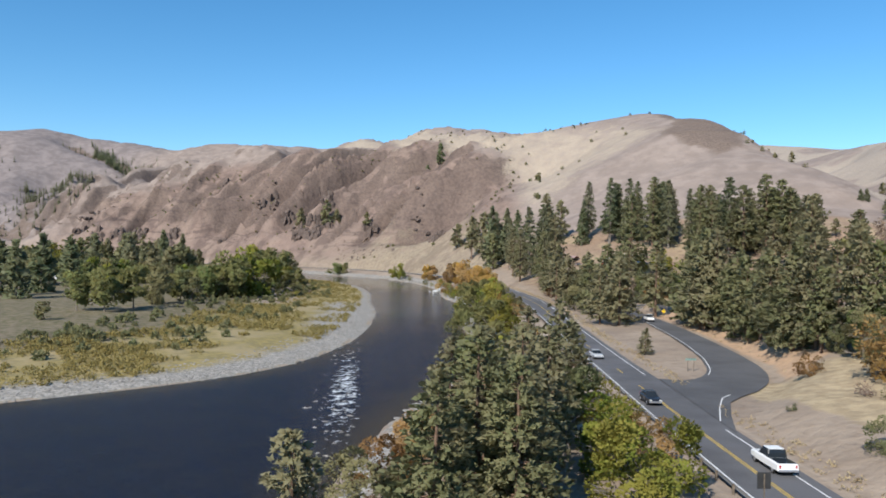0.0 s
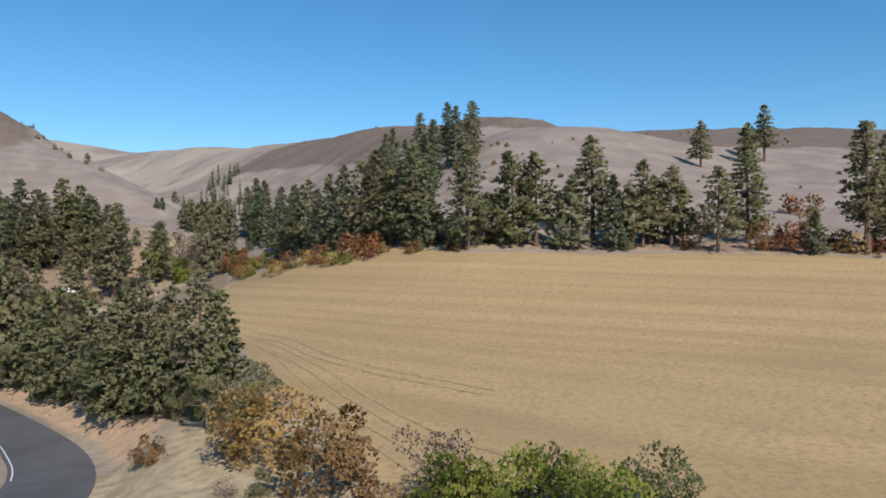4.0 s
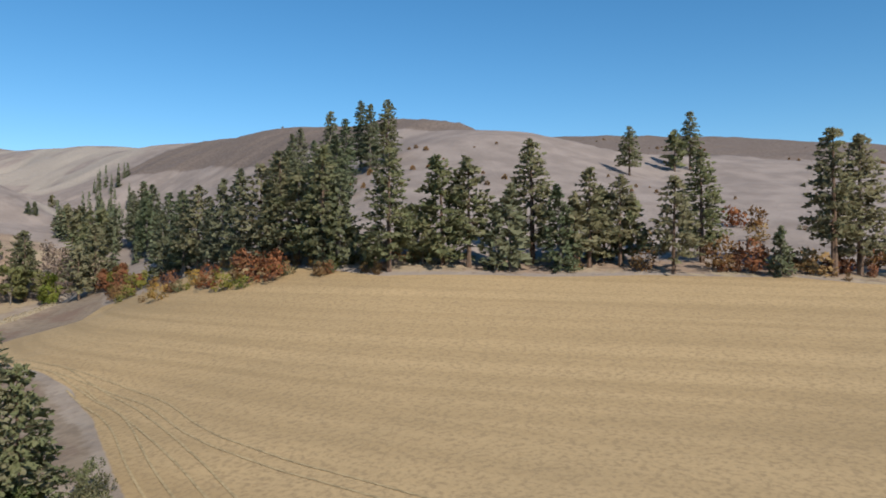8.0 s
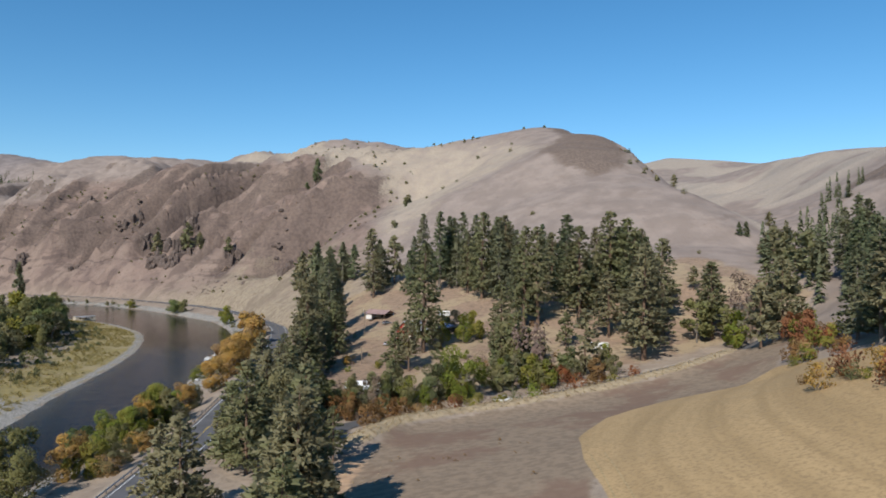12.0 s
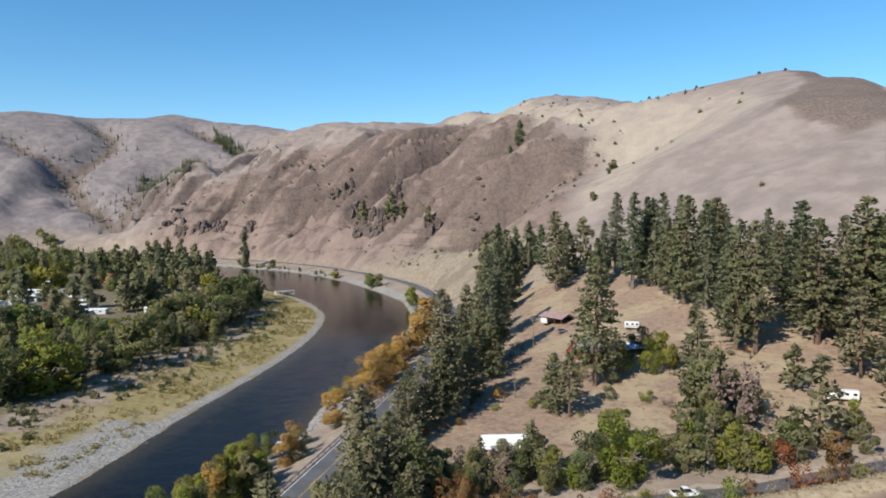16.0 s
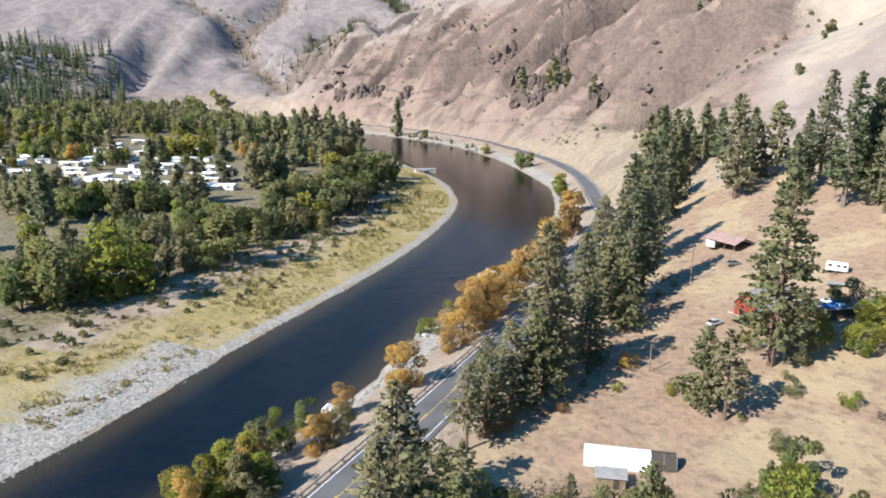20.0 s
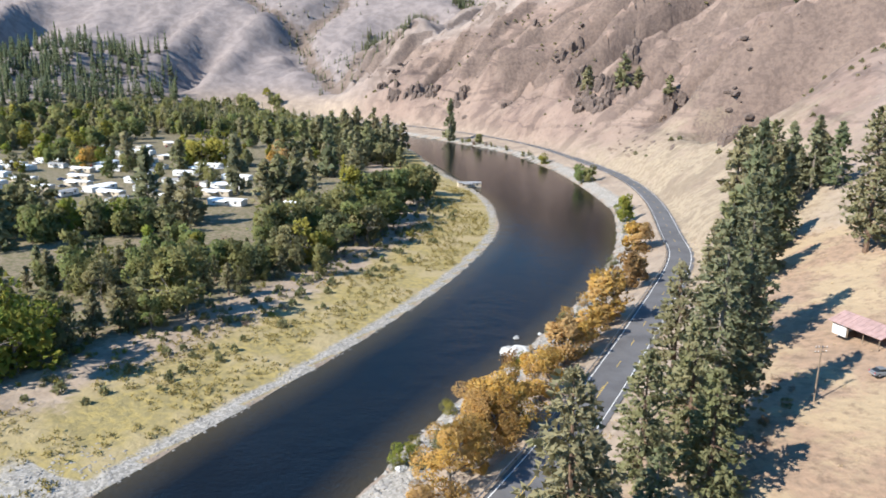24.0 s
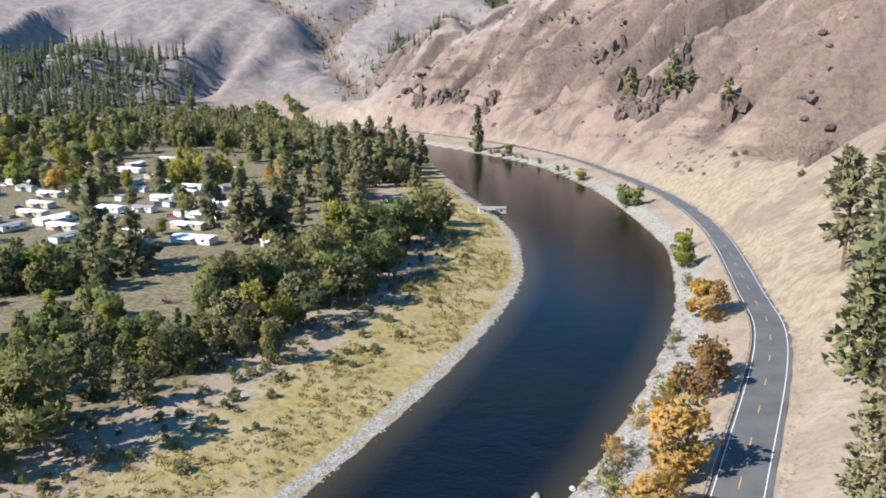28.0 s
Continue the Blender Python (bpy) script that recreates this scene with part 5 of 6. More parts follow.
    'river_start': [('pine', -5.5, 24, 14.2), ('pine', -4, 39, 13), ('pine', 3.1, 48.3, 12.5), ('pine', 6.2, 54.3, 15), ('pine', 9.7, 56.4, 14.8), ('pine', 7.2, 63.1, 13.6), ('pine', 12.7, 64.5, 13.9), ('pine', 4, 66.9, 12.5), ('pine', 10.1, 71.4, 12.2), ('olive', 16.3, 75.2, 9.3), ('olive', -2, 54.4, 7.2), ('green', 8, 88.7, 9.4), ('lime', 11.9, 98.1, 9.1), ('olive', 13.8, 111.3, 8), ('pine', 16.2, 79.6, 15.3), ('pine', 12.1, 75.6, 14.8), ('pine', 18.8, 89.3, 12.3), ('pine', 8.9, 51.3, 13.3), ('lime', 21, 77, 7), ('lime', 18.6, 66, 7.4), ('lime', 21.6, 58, 6.6), ('lime', 17, 52, 8.2), ('gold', 22.5, 67, 5.2), ('rust', -1, 60, 6), ('gold', 1.5, 66, 6.5)],
}
HOMES = [(-413, 529), (-359, 519), (-287, 466), (-289, 486), (-393, 575), (-281, 526), (-417, 603), (-384, 599), (-349, 624), (-365, 645), (-309, 569), (-332, 606), (-245, 535), (-234, 491), (-259, 534),
         (-355, 535), (-309, 486), (-219, 484), (-322, 586), (-448, 653), (-308, 596), (-300, 552), (-330, 500), (-340, 560), (-375, 545), (-430, 560), (-270, 500), (-265, 560), (-440, 620), (-320, 540), (-395, 500), (-345, 475), (-250, 470), (-205, 500), (-230, 515), (-285, 545), (-350, 590), (-400, 550), (-370, 575), (-405, 630), (-460, 600), (-425, 585), (-295, 515), (-270, 480),
         (-330, 450), (-346, 458), (-362, 452), (-318, 438), (-378, 476), (-300, 450), (-352, 436), (-372, 438), (-392, 462), (-334, 428), (-405, 485), (-312, 466), (-388, 520), (-415, 505)]
GROVES = (  # kinds, corner, second corner, width across, count, heights
    (("pine", "pine", "fir"), (-262, 676), (-340, 745), 34, 26, (20, 29)),
    (("pine",), (-190, 505), (-238, 635), 22, 12, (13, 21)),
    (("green", "olive", "green", "lime", "pine"), (-300, 500), (-640, 720), 150, 105, (7, 13)),
    (("red", "rust", "rust", "gold", "lime", "olive"), (157, 214), (170, 142), 9, 46, (1.6, 4.2)),
    (("red", "rust", "rust", "bare", "red"), (216, 82), (234, 36), 14, 34, (1.8, 4.4)),
    (("red", "rust", "gold", "lime"), (176, 240), (206, 294), 7, 26, (2, 4.4)),
    (("lime", "olive", "gold", "rust", "olive"), (10, 352), (-10, 520), 5, 64, (1.4, 4.4)),
    (("lime", "olive", "green", "olive", "rust"), (-22, 552), (-120, 725), 5, 40, (1.5, 4.4)),
    (("green", "olive", "lime", "olive", "bare"), (-150, 772), (-300, 880), 5, 24, (2, 5)),
    (("green", "olive", "pine", "green", "lime"), (-480, 565), (-700, 720), 60, 80, (12, 20)),
    (("pine", "olive", "pine"), (-212, 402), (-340, 425), 14, 28, (11, 19)),
    (("green", "olive", "lime", "green"), (-560, 830), (-440, 800), 40, 26, (10, 17)),
    (("lime", "green", "lime", "green", "lime", "gold"), (20, 226), (19, 288), 4, 20, (5, 10)),
    (("olive", "green", "pine", "olive", "lime", "bare", "green"), (66, 279), (150, 307), 7, 46, (4, 9.5)),
    (("olive", "green", "pine", "olive"), (-108, 318), (-88, 380), 9, 24, (7, 13)),
    (("olive", "green", "pine", "lime"), (-150, 340), (-128, 425), 22, 26, (6, 13)),
    (("green", "olive", "green"), (-118, 440), (-140, 575), 12, 14, (13, 19)),
    (("pine", "fir", "pine"), (88, 462), (182, 378), 16, 26, (20, 31)),
    (("olive", "green", "pine", "lime", "green"), (88, 297), (126, 313), 6, 18, (5.5, 9.5)),
    (("olive", "lime", "bare", "olive", "rust"), (66, 318), (140, 362), 26, 34, (0.9, 2.4)),
    (("olive", "bare", "lime"), (-100, 380), (-128, 520), 40, 40, (1.2, 4)),
    (("green", "olive", "pine", "green", "pine", "green"), (-690, 680), (-400, 815), 62, 120, (14, 22)),
    (("pine", "pine", "olive"), (-400, 810), (-238, 655), 26, 34, (14, 22)),
    (("green", "olive", "gold", "green", "pine", "lime"), (-415, 520), (-290, 630), 46, 44, (8, 14)),
    (("pine", "green", "olive", "green"), (-210, 402), (-168, 448), 9, 20, (10, 16)),
    (("olive", "green", "pine", "green"), (-132, 368), (-96, 445), 14, 36, (8, 13)),
    (("bare", "rust", "bare", "olive"), (54, 312), (60, 405), 5, 40, (0.8, 2.2)),
    (("lime", "lime", "olive"), (-78, 330), (-86, 470), 9, 46, (0.8, 2)),
    (("rust", "bare", "red", "olive", "rust"), (240, 48), (244, -14), 15, 44, (1.6, 4.2)),
    (("rust", "bare", "olive"), (262, 60), (300, -30), 30, 34, (1, 2.6)),
)
for kinds, a, b, across_, count, tall in GROVES:
    for _ in range(count):
        u, o = plant_rng.random(), plant_rng.uniform(-across_, across_)
        d = math.hypot(b[0] - a[0], b[1] - a[1])
        x, y = a[0] + (b[0] - a[0]) * u - (b[1] - a[1]) / d * o, a[1] + (b[1] - a[1]) * u + (b[0] - a[0]) / d * o
        high = plant_rng.uniform(*tall)
        kind = plant_rng.choice(kinds)
        if height(x, y) > 0.4 and min(math.hypot(x - p, y - q) for p, q in HOMES) > 8 and near([x], [y], highway)[0][0] > 8 and near([x], [y], side_road)[0][0] > 6 and math.hypot(x - 72, y - 305) > 14 and math.hypot(x - 88, y - 370) > 17:
            plant(kind, x, y, high, bush=high < 4.5, thick=0.9)
for place, stand in STANDS.items():
    for kind, x, y, tall in stand:
        low = kind not in ("pine", "fir") and tall < (8 if place in ("yard_shrubs", "bank_bushes", "verge_bushes", "red_edge") else 4.5)
        plant(kind, x, y, tall, bush=low, thick=(1.08 if x < -60 else 1.2 if kind == "gold" or place == "river_start" else 0.95) if kind not in ("pine", "fir") else (1.15 if x > 150 else 1.05 if tall < 22 else 0.95))

# ---- loose mass: far woods, scrub, stones, grass ----
mass_rng = np.random.default_rng(5)


def scatter(name, pieces, places, sizes, material, label, category, squash=None, sink=0.05):
    """Many small pieces, each turned and sized, as one mesh."""
    verts, faces, total = [], [], 0
    for (x, y, z), s in zip(places, sizes):
        v, f = pieces[mass_rng.integers(len(pieces))]
        a = mass_rng.random() * 6.283
        c, d = math.cos(a), math.sin(a)
        q = v * np.array([s, s, s if squash is None else s * squash])
        verts.append(np.c_[q[:, 0] * c - q[:, 1] * d + x, q[:, 0] * d + q[:, 1] * c + y, q[:, 2] + z - sink * s])
        faces += [tuple(i + total for i in t) for t in f]
        total += len(v)
    ob = part(name, (np.vstack(verts).tolist(), [], faces), material)
    return tagged(ob, label, category, kind="stuff")


def far_fir(seed):
    """A small far fir of unit height, as rings of drooping blades."""
    rng = np.random.default_rng(seed)
    v, f = [], []
    for _ in range(84):
        u = 0.04 + 0.94 * rng.random() ** 1.2
        r, ang = (0.17 + 0.05 * rng.random()) * (1.03 - u) + 0.012, rng.random() * 6.283
        d, w = np.array([math.cos(ang), math.sin(ang)]), 0.022 + 0.05 * (1 - u)
        k = len(v)
        v += [(d[0] * 0.02 - d[1] * w, d[1] * 0.02 + d[0] * w, u + 0.03), (d[0] * 0.02 + d[1] * w, d[1] * 0.02 - d[0] * w, u + 0.05), (d[0] * r, d[1] * r, u - 0.03 * rng.random())]
        f.append((k, k + 1, k + 2))
    v += [(0.012, 0, 0), (-0.006, 0.01, 0), (-0.006, -0.01, 0), (0, 0, 1.0)]
    k = len(v) - 4
    return np.array(v), f + [(k, k + 1, k + 3), (k + 1, k + 2, k + 3), (k + 2, k, k + 3)]


def clump(seed, count, low):
    """A small shrub or round far crown, as many loose leaves."""
    rng = np.random.default_rng(seed)
    out = [[], []]
    for _ in range(count):
        d = rng.normal(0, 1, 3)
        d /= np.linalg.norm(d)
        d[2] = abs(d[2])
        at = d * np.array([0.5, 0.5, 0.8]) * (0.5 + 0.5 * rng.random()) + np.array([0, 0, low])
        spray(out, at, d, 0.3, rng, blades=1)
    return np.array(out[0]), out[1]


def stone(seed, cuts=1):
    rng = np.random.default_rng(seed)
    bm = bmesh.new()
    bmesh.ops.create_icosphere(bm, subdivisions=cuts, radius=0.5)
    axes = [(rng.normal(0, 1, 3), 0.3 + 0.14 * rng.random()) for _ in range(7)]
    for v in bm.verts:
        p = np.array(v.co)
        for d, m in axes:
            d = d / np.linalg.norm(d)
            over = p @ d - m
            if over > 0:
                p = p - d * over
        v.co = p * np.array([1.25, 0.95, 0.7]) * (1 + 0.08 * rng.normal())
    v, f = np.array([v.co[:] for v in bm.verts]), [tuple(w.index for w in q.verts) for q in bm.faces]
    bm.free()
    return v, f


def within(outline, count, keep=None):
    """Random places inside an outline, on the ground."""
    lo, hi = np.min(outline, 0), np.max(outline, 0)
    p = lo + (hi - lo) * mass_rng.random((count * 4, 2))
    p = p[inside(p[:, 0], p[:, 1], outline) > 0]
    if keep is not None:
        p = p[keep(p[:, 0], p[:, 1])]
    p = p[:count]
    return np.c_[p, terrain(p[:, 0], p[:, 1])]


far_firs, crowns, stones_small = [far_fir(k) for k in range(5)], [clump(k, 80, 0.15) for k in range(4)], [stone(k) for k in range(6)]
tufts = [clump(10 + k, 14, 0.0) for k in range(4)]
HILL_WOOD = [(-740, 650), (-1080, 800), (-1090, 960), (-900, 1010), (-800, 930), (-760, 780)]
FLAT_WOOD = [(-540, 740), (-740, 760), (-800, 900), (-740, 1050), (-560, 930), (-470, 860), (-400, 800), (-470, 760)]
CANYON = [(-671, 1400), (-600, 1250), (-545, 1118), (-615, 1112), (-690, 1200), (-770, 1300)]
SADDLE = [(-765, 1562), (-700, 1520), (-575, 1424), (-650, 1436), (-740, 1520)]
for name, outline, count, kinds, sizes, paint, label in (
        ("far_wood", HILL_WOOD, 520, far_firs, (16, 31), FIR, "dark fir wood on the far slope"),
        ("far_wood", CANYON, 300, far_firs, (9, 19), FIR, "dark firs in a side canyon"),
        ("far_wood", SADDLE, 170, far_firs, (12, 20), FIR, "dark fir patch below the far crest"),
        ("far_wood", FLAT_WOOD, 150, far_firs, (14, 24), NEEDLES, "pines along the far river flats"),
        ("far_grove", FLAT_WOOD, 170, crowns, (9, 17), GREEN, "leafy grove on the far river flats"),
        ("far_grove", FLAT_WOOD, 40, crowns, (7, 12), LIME, "yellowing trees in the far grove")):
    spots = within(outline, count)
    scatter(name, kinds, spots, mass_rng.uniform(*sizes, len(spots)), paint, label, "woods")
SIDE_VALLEY = [(215, 330), (250, 420), (330, 520), (420, 640), (440, 620), (350, 480), (290, 360), (250, 300)]
spots = within(SIDE_VALLEY, 90)
scatter("far_wood", far_firs, spots, mass_rng.uniform(10, 22, len(spots)), FIR, "firs along the side valley", "woods")
SLOPES = [(-560, 1000), (-300, 940), (-120, 780), (0, 640), (60, 560), (200, 520), (300, 640), (300, 900), (100, 1120), (-200, 1300), (-500, 1180)]
spots = within(SLOPES, 650, lambda x, y: ((-x * 0.75 + y * 0.42 > 240) | (rough(x / 9, y / 9, 79, 2) > 0.55)) & (rough(x / 70, y / 70, 77, 3) > 0.47) & (near(x, y, highway)[0] > 16))
scatter("scrub", crowns, spots, mass_rng.uniform(0.9, 3.2, len(spots)), OLIVE, "sparse dark scrub on the bare slopes", "scrub")
EAST_SLOPES = [(230, 130), (240, 260), (300, 330), (420, 420), (620, 620), (700, 300), (700, -80), (330, -60)]
spots = within(EAST_SLOPES, 200, lambda x, y: rough(x / 60, y / 60, 78, 3) > 0.5)
scatter("scrub", crowns, spots, mass_rng.uniform(0.7, 2.2, len(spots)), RUST, "dark brown scrub on the field hills", "scrub")
BROWN_SLOPE = [(-420, 980), (-250, 890), (-110, 770), (-30, 660), (20, 600), (70, 640), (80, 790), (0, 960), (-200, 1120)]
spots = within(BROWN_SLOPE, 620, lambda x, y: (rough(x / 22, y / 22, 95, 3) > 0.5) & (near(x, y, highway)[0] > 14))
scatter("scrub", tufts, spots, mass_rng.uniform(0.8, 2.6, len(spots)), BARE, "dry grey-brown brush on the brown hill", "scrub")
for label, outline, paint in (("low green weeds on the fallow strip", [(88, 148), (86, 166), (92, 176), (99, 168), (96, 152)], OLIVE), ("dry brown weeds on the fallow strip", [(76, 130), (74, 200), (82, 240), (106, 225), (100, 175), (90, 142)], RUST)):
    spots = within(outline, 90, lambda x, y: rough(x / 3.5, y / 3.5, 97, 2) > 0.5)
    scatter("weeds", tufts, spots, mass_rng.uniform(0.4, 1.0, len(spots)), paint, label, "weeds")
ravine_ways = np.vstack([line for line, _, _ in ravines])
spot_ = ravine_ways[mass_rng.integers(len(ravine_ways), size=380)] + mass_rng.normal(0, 20, (380, 2))
far_spots = np.c_[spot_, terrain(spot_[:, 0], spot_[:, 1])]
scatter("far_wood", far_firs, far_spots, mass_rng.uniform(6, 14, len(far_spots)), FIR, "thin lines of firs in the far ravines", "woods")
ROCKS = plain("basalt", (0.15, 0.112, 0.094), 0.95, 0.8, 0.5, 0.8)
BOULDER = plain("pale_boulder", (0.5, 0.49, 0.47), 0.9, 0.9, 0.4, 0.8)
PALE_ROCK = plain("river_stone", (0.27, 0.25, 0.225), 0.9, 0.7, 0.35, 0.5)
spots = within([(-600, 1060), (-420, 985), (-260, 905), (-120, 775), (-40, 680), (0, 720), (-60, 900), (-300, 1050), (-520, 1100)], 900, lambda x, y: (rough(x / 45, y / 45, 91, 3) > 0.52) & (near(x, y, highway)[0] > 15))
scatter("outcrop", stones_small, spots, mass_rng.uniform(2, 9, len(spots)), ROCKS, "dark basalt outcrops on the brown hill", "rock", sink=0.2)


def crag(x, y, wide, high, seed):
    """A dark cliff of broken basalt columns set into the slope."""
    rng = np.random.default_rng(seed)
    e = 8.0
    gx_, gy_ = height(x + e, y) - height(x - e, y), height(x, y + e) - height(x, y - e)
    g = math.hypot(gx_, gy_) + 1e-6
    up, side_ = (gx_ / g, gy_ / g), (-gy_ / g, gx_ / g)
    body = thing("basalt_crag", "dark basalt cliff jutting from the brown slope", "cliff", group="basalt crags of the hill")
    columns, tiers = max(3, int(wide / 4.5)), max(2, int(high / 6))
    for i in range(tiers):
        for j in range(columns):
            if rng.random() < 0.06 + 0.08 * i:
                continue
            o, q = (j / (columns - 1) - 0.5) * wide * (1 - 0.12 * i) + rng.normal(0, 1.0), i * 4.6 + rng.normal(0, 1.2)
            px, py = x + up[0] * q + side_[0] * o, y + up[1] * q + side_[1] * o
            v, f = columns_shapes[rng.integers(len(columns_shapes))]
            block = part("block", ((v * np.array([5.6, 5.6, 8.5 + 5.5 * rng.random()]) * (0.8 + 0.4 * rng.random())).tolist(), [], f), ROCKS, body)
            block.matrix_world = pose(px, py, height(px, py) + 0.6, rng.normal(0, 14), rng.normal(0, 8), rng.random() * 360)
    return body


columns_shapes = []
for k in range(6):
    corner_rng = np.random.default_rng(60 + k)
    v = np.array([(sx, sy, sz) for sz in (-0.5, 0.1, 0.5) for sx, sy in ((-0.5, -0.4), (0.1, -0.55), (0.5, -0.3), (0.45, 0.4), (-0.1, 0.5), (-0.5, 0.35))])
    v = v * np.where(v[:, 2:] > 0.4, 0.72, 1.0) + corner_rng.normal(0, 0.07, v.shape)
    columns_shapes.append((v, [(i + r, (i + 1) % 6 + r, (i + 1) % 6 + r + 6, i + r + 6) for r in (0, 6) for i in range(6)] + [(12, 13, 14, 15, 16, 17)]))
for k, (x, y, wide, high) in enumerate(((-485, 1010, 16, 18), (-455, 1007, 13, 24), (-441, 1012, 9, 20), (-419, 998, 12, 22), (-370, 977, 11, 24), (-289, 956, 17, 13), (-166, 864, 32, 30), (-148, 880, 14, 16), (-152, 906, 18, 18),
                                       (-85, 834, 11, 10), (-238, 989, 14, 10), (-395, 1098, 22, 16), (-328, 1068, 26, 18), (-530, 1054, 15, 12), (-8, 668, 11, 9), (-200, 930, 12, 9))):
    crag(x, y, wide, high, 80 + k)


def along(line, low, high, start, stop, count):
    """Places beside a line, between two offsets to its right."""
    t = np.gradient(line, axis=0)
    t /= np.hypot(*t.T)[:, None]
    ok = np.nonzero((line[:, 1] > start) & (line[:, 1] < stop))[0]
    i = mass_rng.choice(ok, count)
    o = mass_rng.uniform(low, high, count)
    j = mass_rng.uniform(-3, 3, count)
    x, y = line[i, 0] + t[i, 1] * o + t[i, 0] * j, line[i, 1] - t[i, 0] * o + t[i, 1] * j
    return np.c_[x, y, terrain(x, y)]


fine_west, fine_east = spline(WEST, 3), spline(EAST, 3)
spots = np.vstack([along(fine_west, -16, 1, 100, 330, 2600), along(fine_west, -4.5, 1, 330, 720, 1500)])
scatter("cobbles", stones_small, spots, mass_rng.uniform(0.25, 0.9, len(spots)), PALE_ROCK, "pale rounded cobbles along the gravel bar", "cobbles", sink=0.1)
spots = np.vstack([along(fine_east, -1, 9, 330, 600, 1400), along(fine_east, -1, 3.5, 90, 330, 500), along(fine_east, -1, 9, 600, 880, 900)])
scatter("riprap", stones_small, spots, mass_rng.uniform(0.5, 1.8, len(spots)), PALE_ROCK, "broken stone along the road bank", "stones", sink=0.1)
spots = np.vstack([along(fine_west, -58, -8, 90, 300, 5200), along(fine_west, -40, -5, 300, 720, 4200)])
spots = spots[rough(spots[:, 0] / 14, spots[:, 1] / 14, 55, 3) > 0.4]
MEADOW = foliage("rabbitbrush", [(0.25, 0.2, 0.07), (0.29, 0.23, 0.085), (0.2, 0.175, 0.08)], 0.3)
DRY = foliage("dry_grass", [(0.42, 0.33, 0.2), (0.5, 0.4, 0.25), (0.36, 0.28, 0.17)], 0.3)
scatter("rabbitbrush", tufts, spots, mass_rng.uniform(0.7, 1.7, len(spots)), MEADOW, "yellow rabbitbrush and sedge on the river bar", "brush", sink=0.0)
spots = np.vstack([along(fine_west, -70, -30, 100, 640, 420), along(fine_west, -34, -20, 330, 600, 70)])
scatter("sagebrush", crowns, spots, mass_rng.uniform(0.9, 2.6, len(spots)), OLIVE, "low green sage and willow scrub on the bar", "brush")
spots = np.vstack([within(YARD, 900), within(BANK, 120), along(spline(HIGHWAY, 3), 5.2, 8, 20, 560, 1500), along(verge, -4, 4, 230, 305, 1300)])
spots = spots[(near(spots[:, 0], spots[:, 1], highway)[0] > 5.4) & (near(spots[:, 0], spots[:, 1], side_road)[0] > 4.2)]
scatter("dry_grass", tufts, spots, mass_rng.uniform(0.25, 0.7, len(spots)), DRY, "bleached dry grass tufts beside the roads", "grass", sink=0.0)
RAPIDS = [(-12, 72), (-16, 100), (-18.5, 130), (-23, 186), (-18, 188), (-14, 150), (-10, 110), (-5, 75)]
spots = within(RAPIDS, 260)
spots[:, 2] = -0.15
scatter("rapid_stones", stones_small, spots, mass_rng.uniform(0.4, 1.5, len(spots)), PALE_ROCK, "wet stones breaking the rapids", "stones", sink=0.1)

# ---- guardrail ----
STEEL = plain("galvanised_steel", (0.42, 0.43, 0.44), 0.45, 4.0, 0.3, 0.1, Metallic=0.6)
POST = plain("weathered_post", (0.16, 0.13, 0.1), 0.9, 3.0, 0.4, 0.4)
rail_way = fine_way[(fine_way[:, 1] > 36) & (fine_way[:, 1] < 720) & (fine_way[:, 0] > -95)]
rail_z = level(rail_way)
rail_t = np.gradient(rail_way, axis=0)
rail_t /= np.hypot(*rail_t.T)[:, None]
rail_off = -(3.1 + 0.65 * ramp(rail_way[:, 1], 150, 300) + 1.0)
rail_at = rail_way + np.c_[rail_t[:, 1], -rail_t[:, 0]] * rail_off[:, None]
guardrail = thing("guardrail", "galvanised steel guardrail on dark posts along the highway", "guardrail")
PROFILE = [(0.0, 0.45), (0.07, 0.5), (0.0, 0.58), (0.07, 0.66), (0.0, 0.74), (-0.03, 0.74), (-0.03, 0.45)]
v, f = [], []
for k, ((x, y), (tx, ty), z) in enumerate(zip(rail_at, rail_t, rail_z)):
    v += [(x + ty * a, y - tx * a, z + h) for a, h in PROFILE]
    if k:
        m = len(PROFILE)
        f += [((k - 1) * m + i, (k - 1) * m + (i + 1) % m, k * m + (i + 1) % m, k * m + i) for i in range(m)]
part("rail", (v, [], f), STEEL, guardrail)
post_mesh = bpy.data.meshes.new("post")
bm = box(bmesh.new(), (0.2, 0.18, 1.1), (0, 0, 0.2), bevel=0.02)
bm.to_mesh(post_mesh)
bm.free()
post_mesh.materials.append(POST)
run = np.r_[0, np.cumsum(np.hypot(*np.diff(rail_at, axis=0).T))]
for u in np.arange(0, run[-1], 3.8):
    x, y, z, tx, ty = (np.interp(u, run, a) for a in (rail_at[:, 0], rail_at[:, 1], rail_z, rail_t[:, 0], rail_t[:, 1]))
    post = new("post", post_mesh)
    post.parent = guardrail
    post.matrix_world = pose(x - ty * 0.15, y + tx * 0.15, z, 0, 0, math.degrees(math.atan2(ty, tx)))

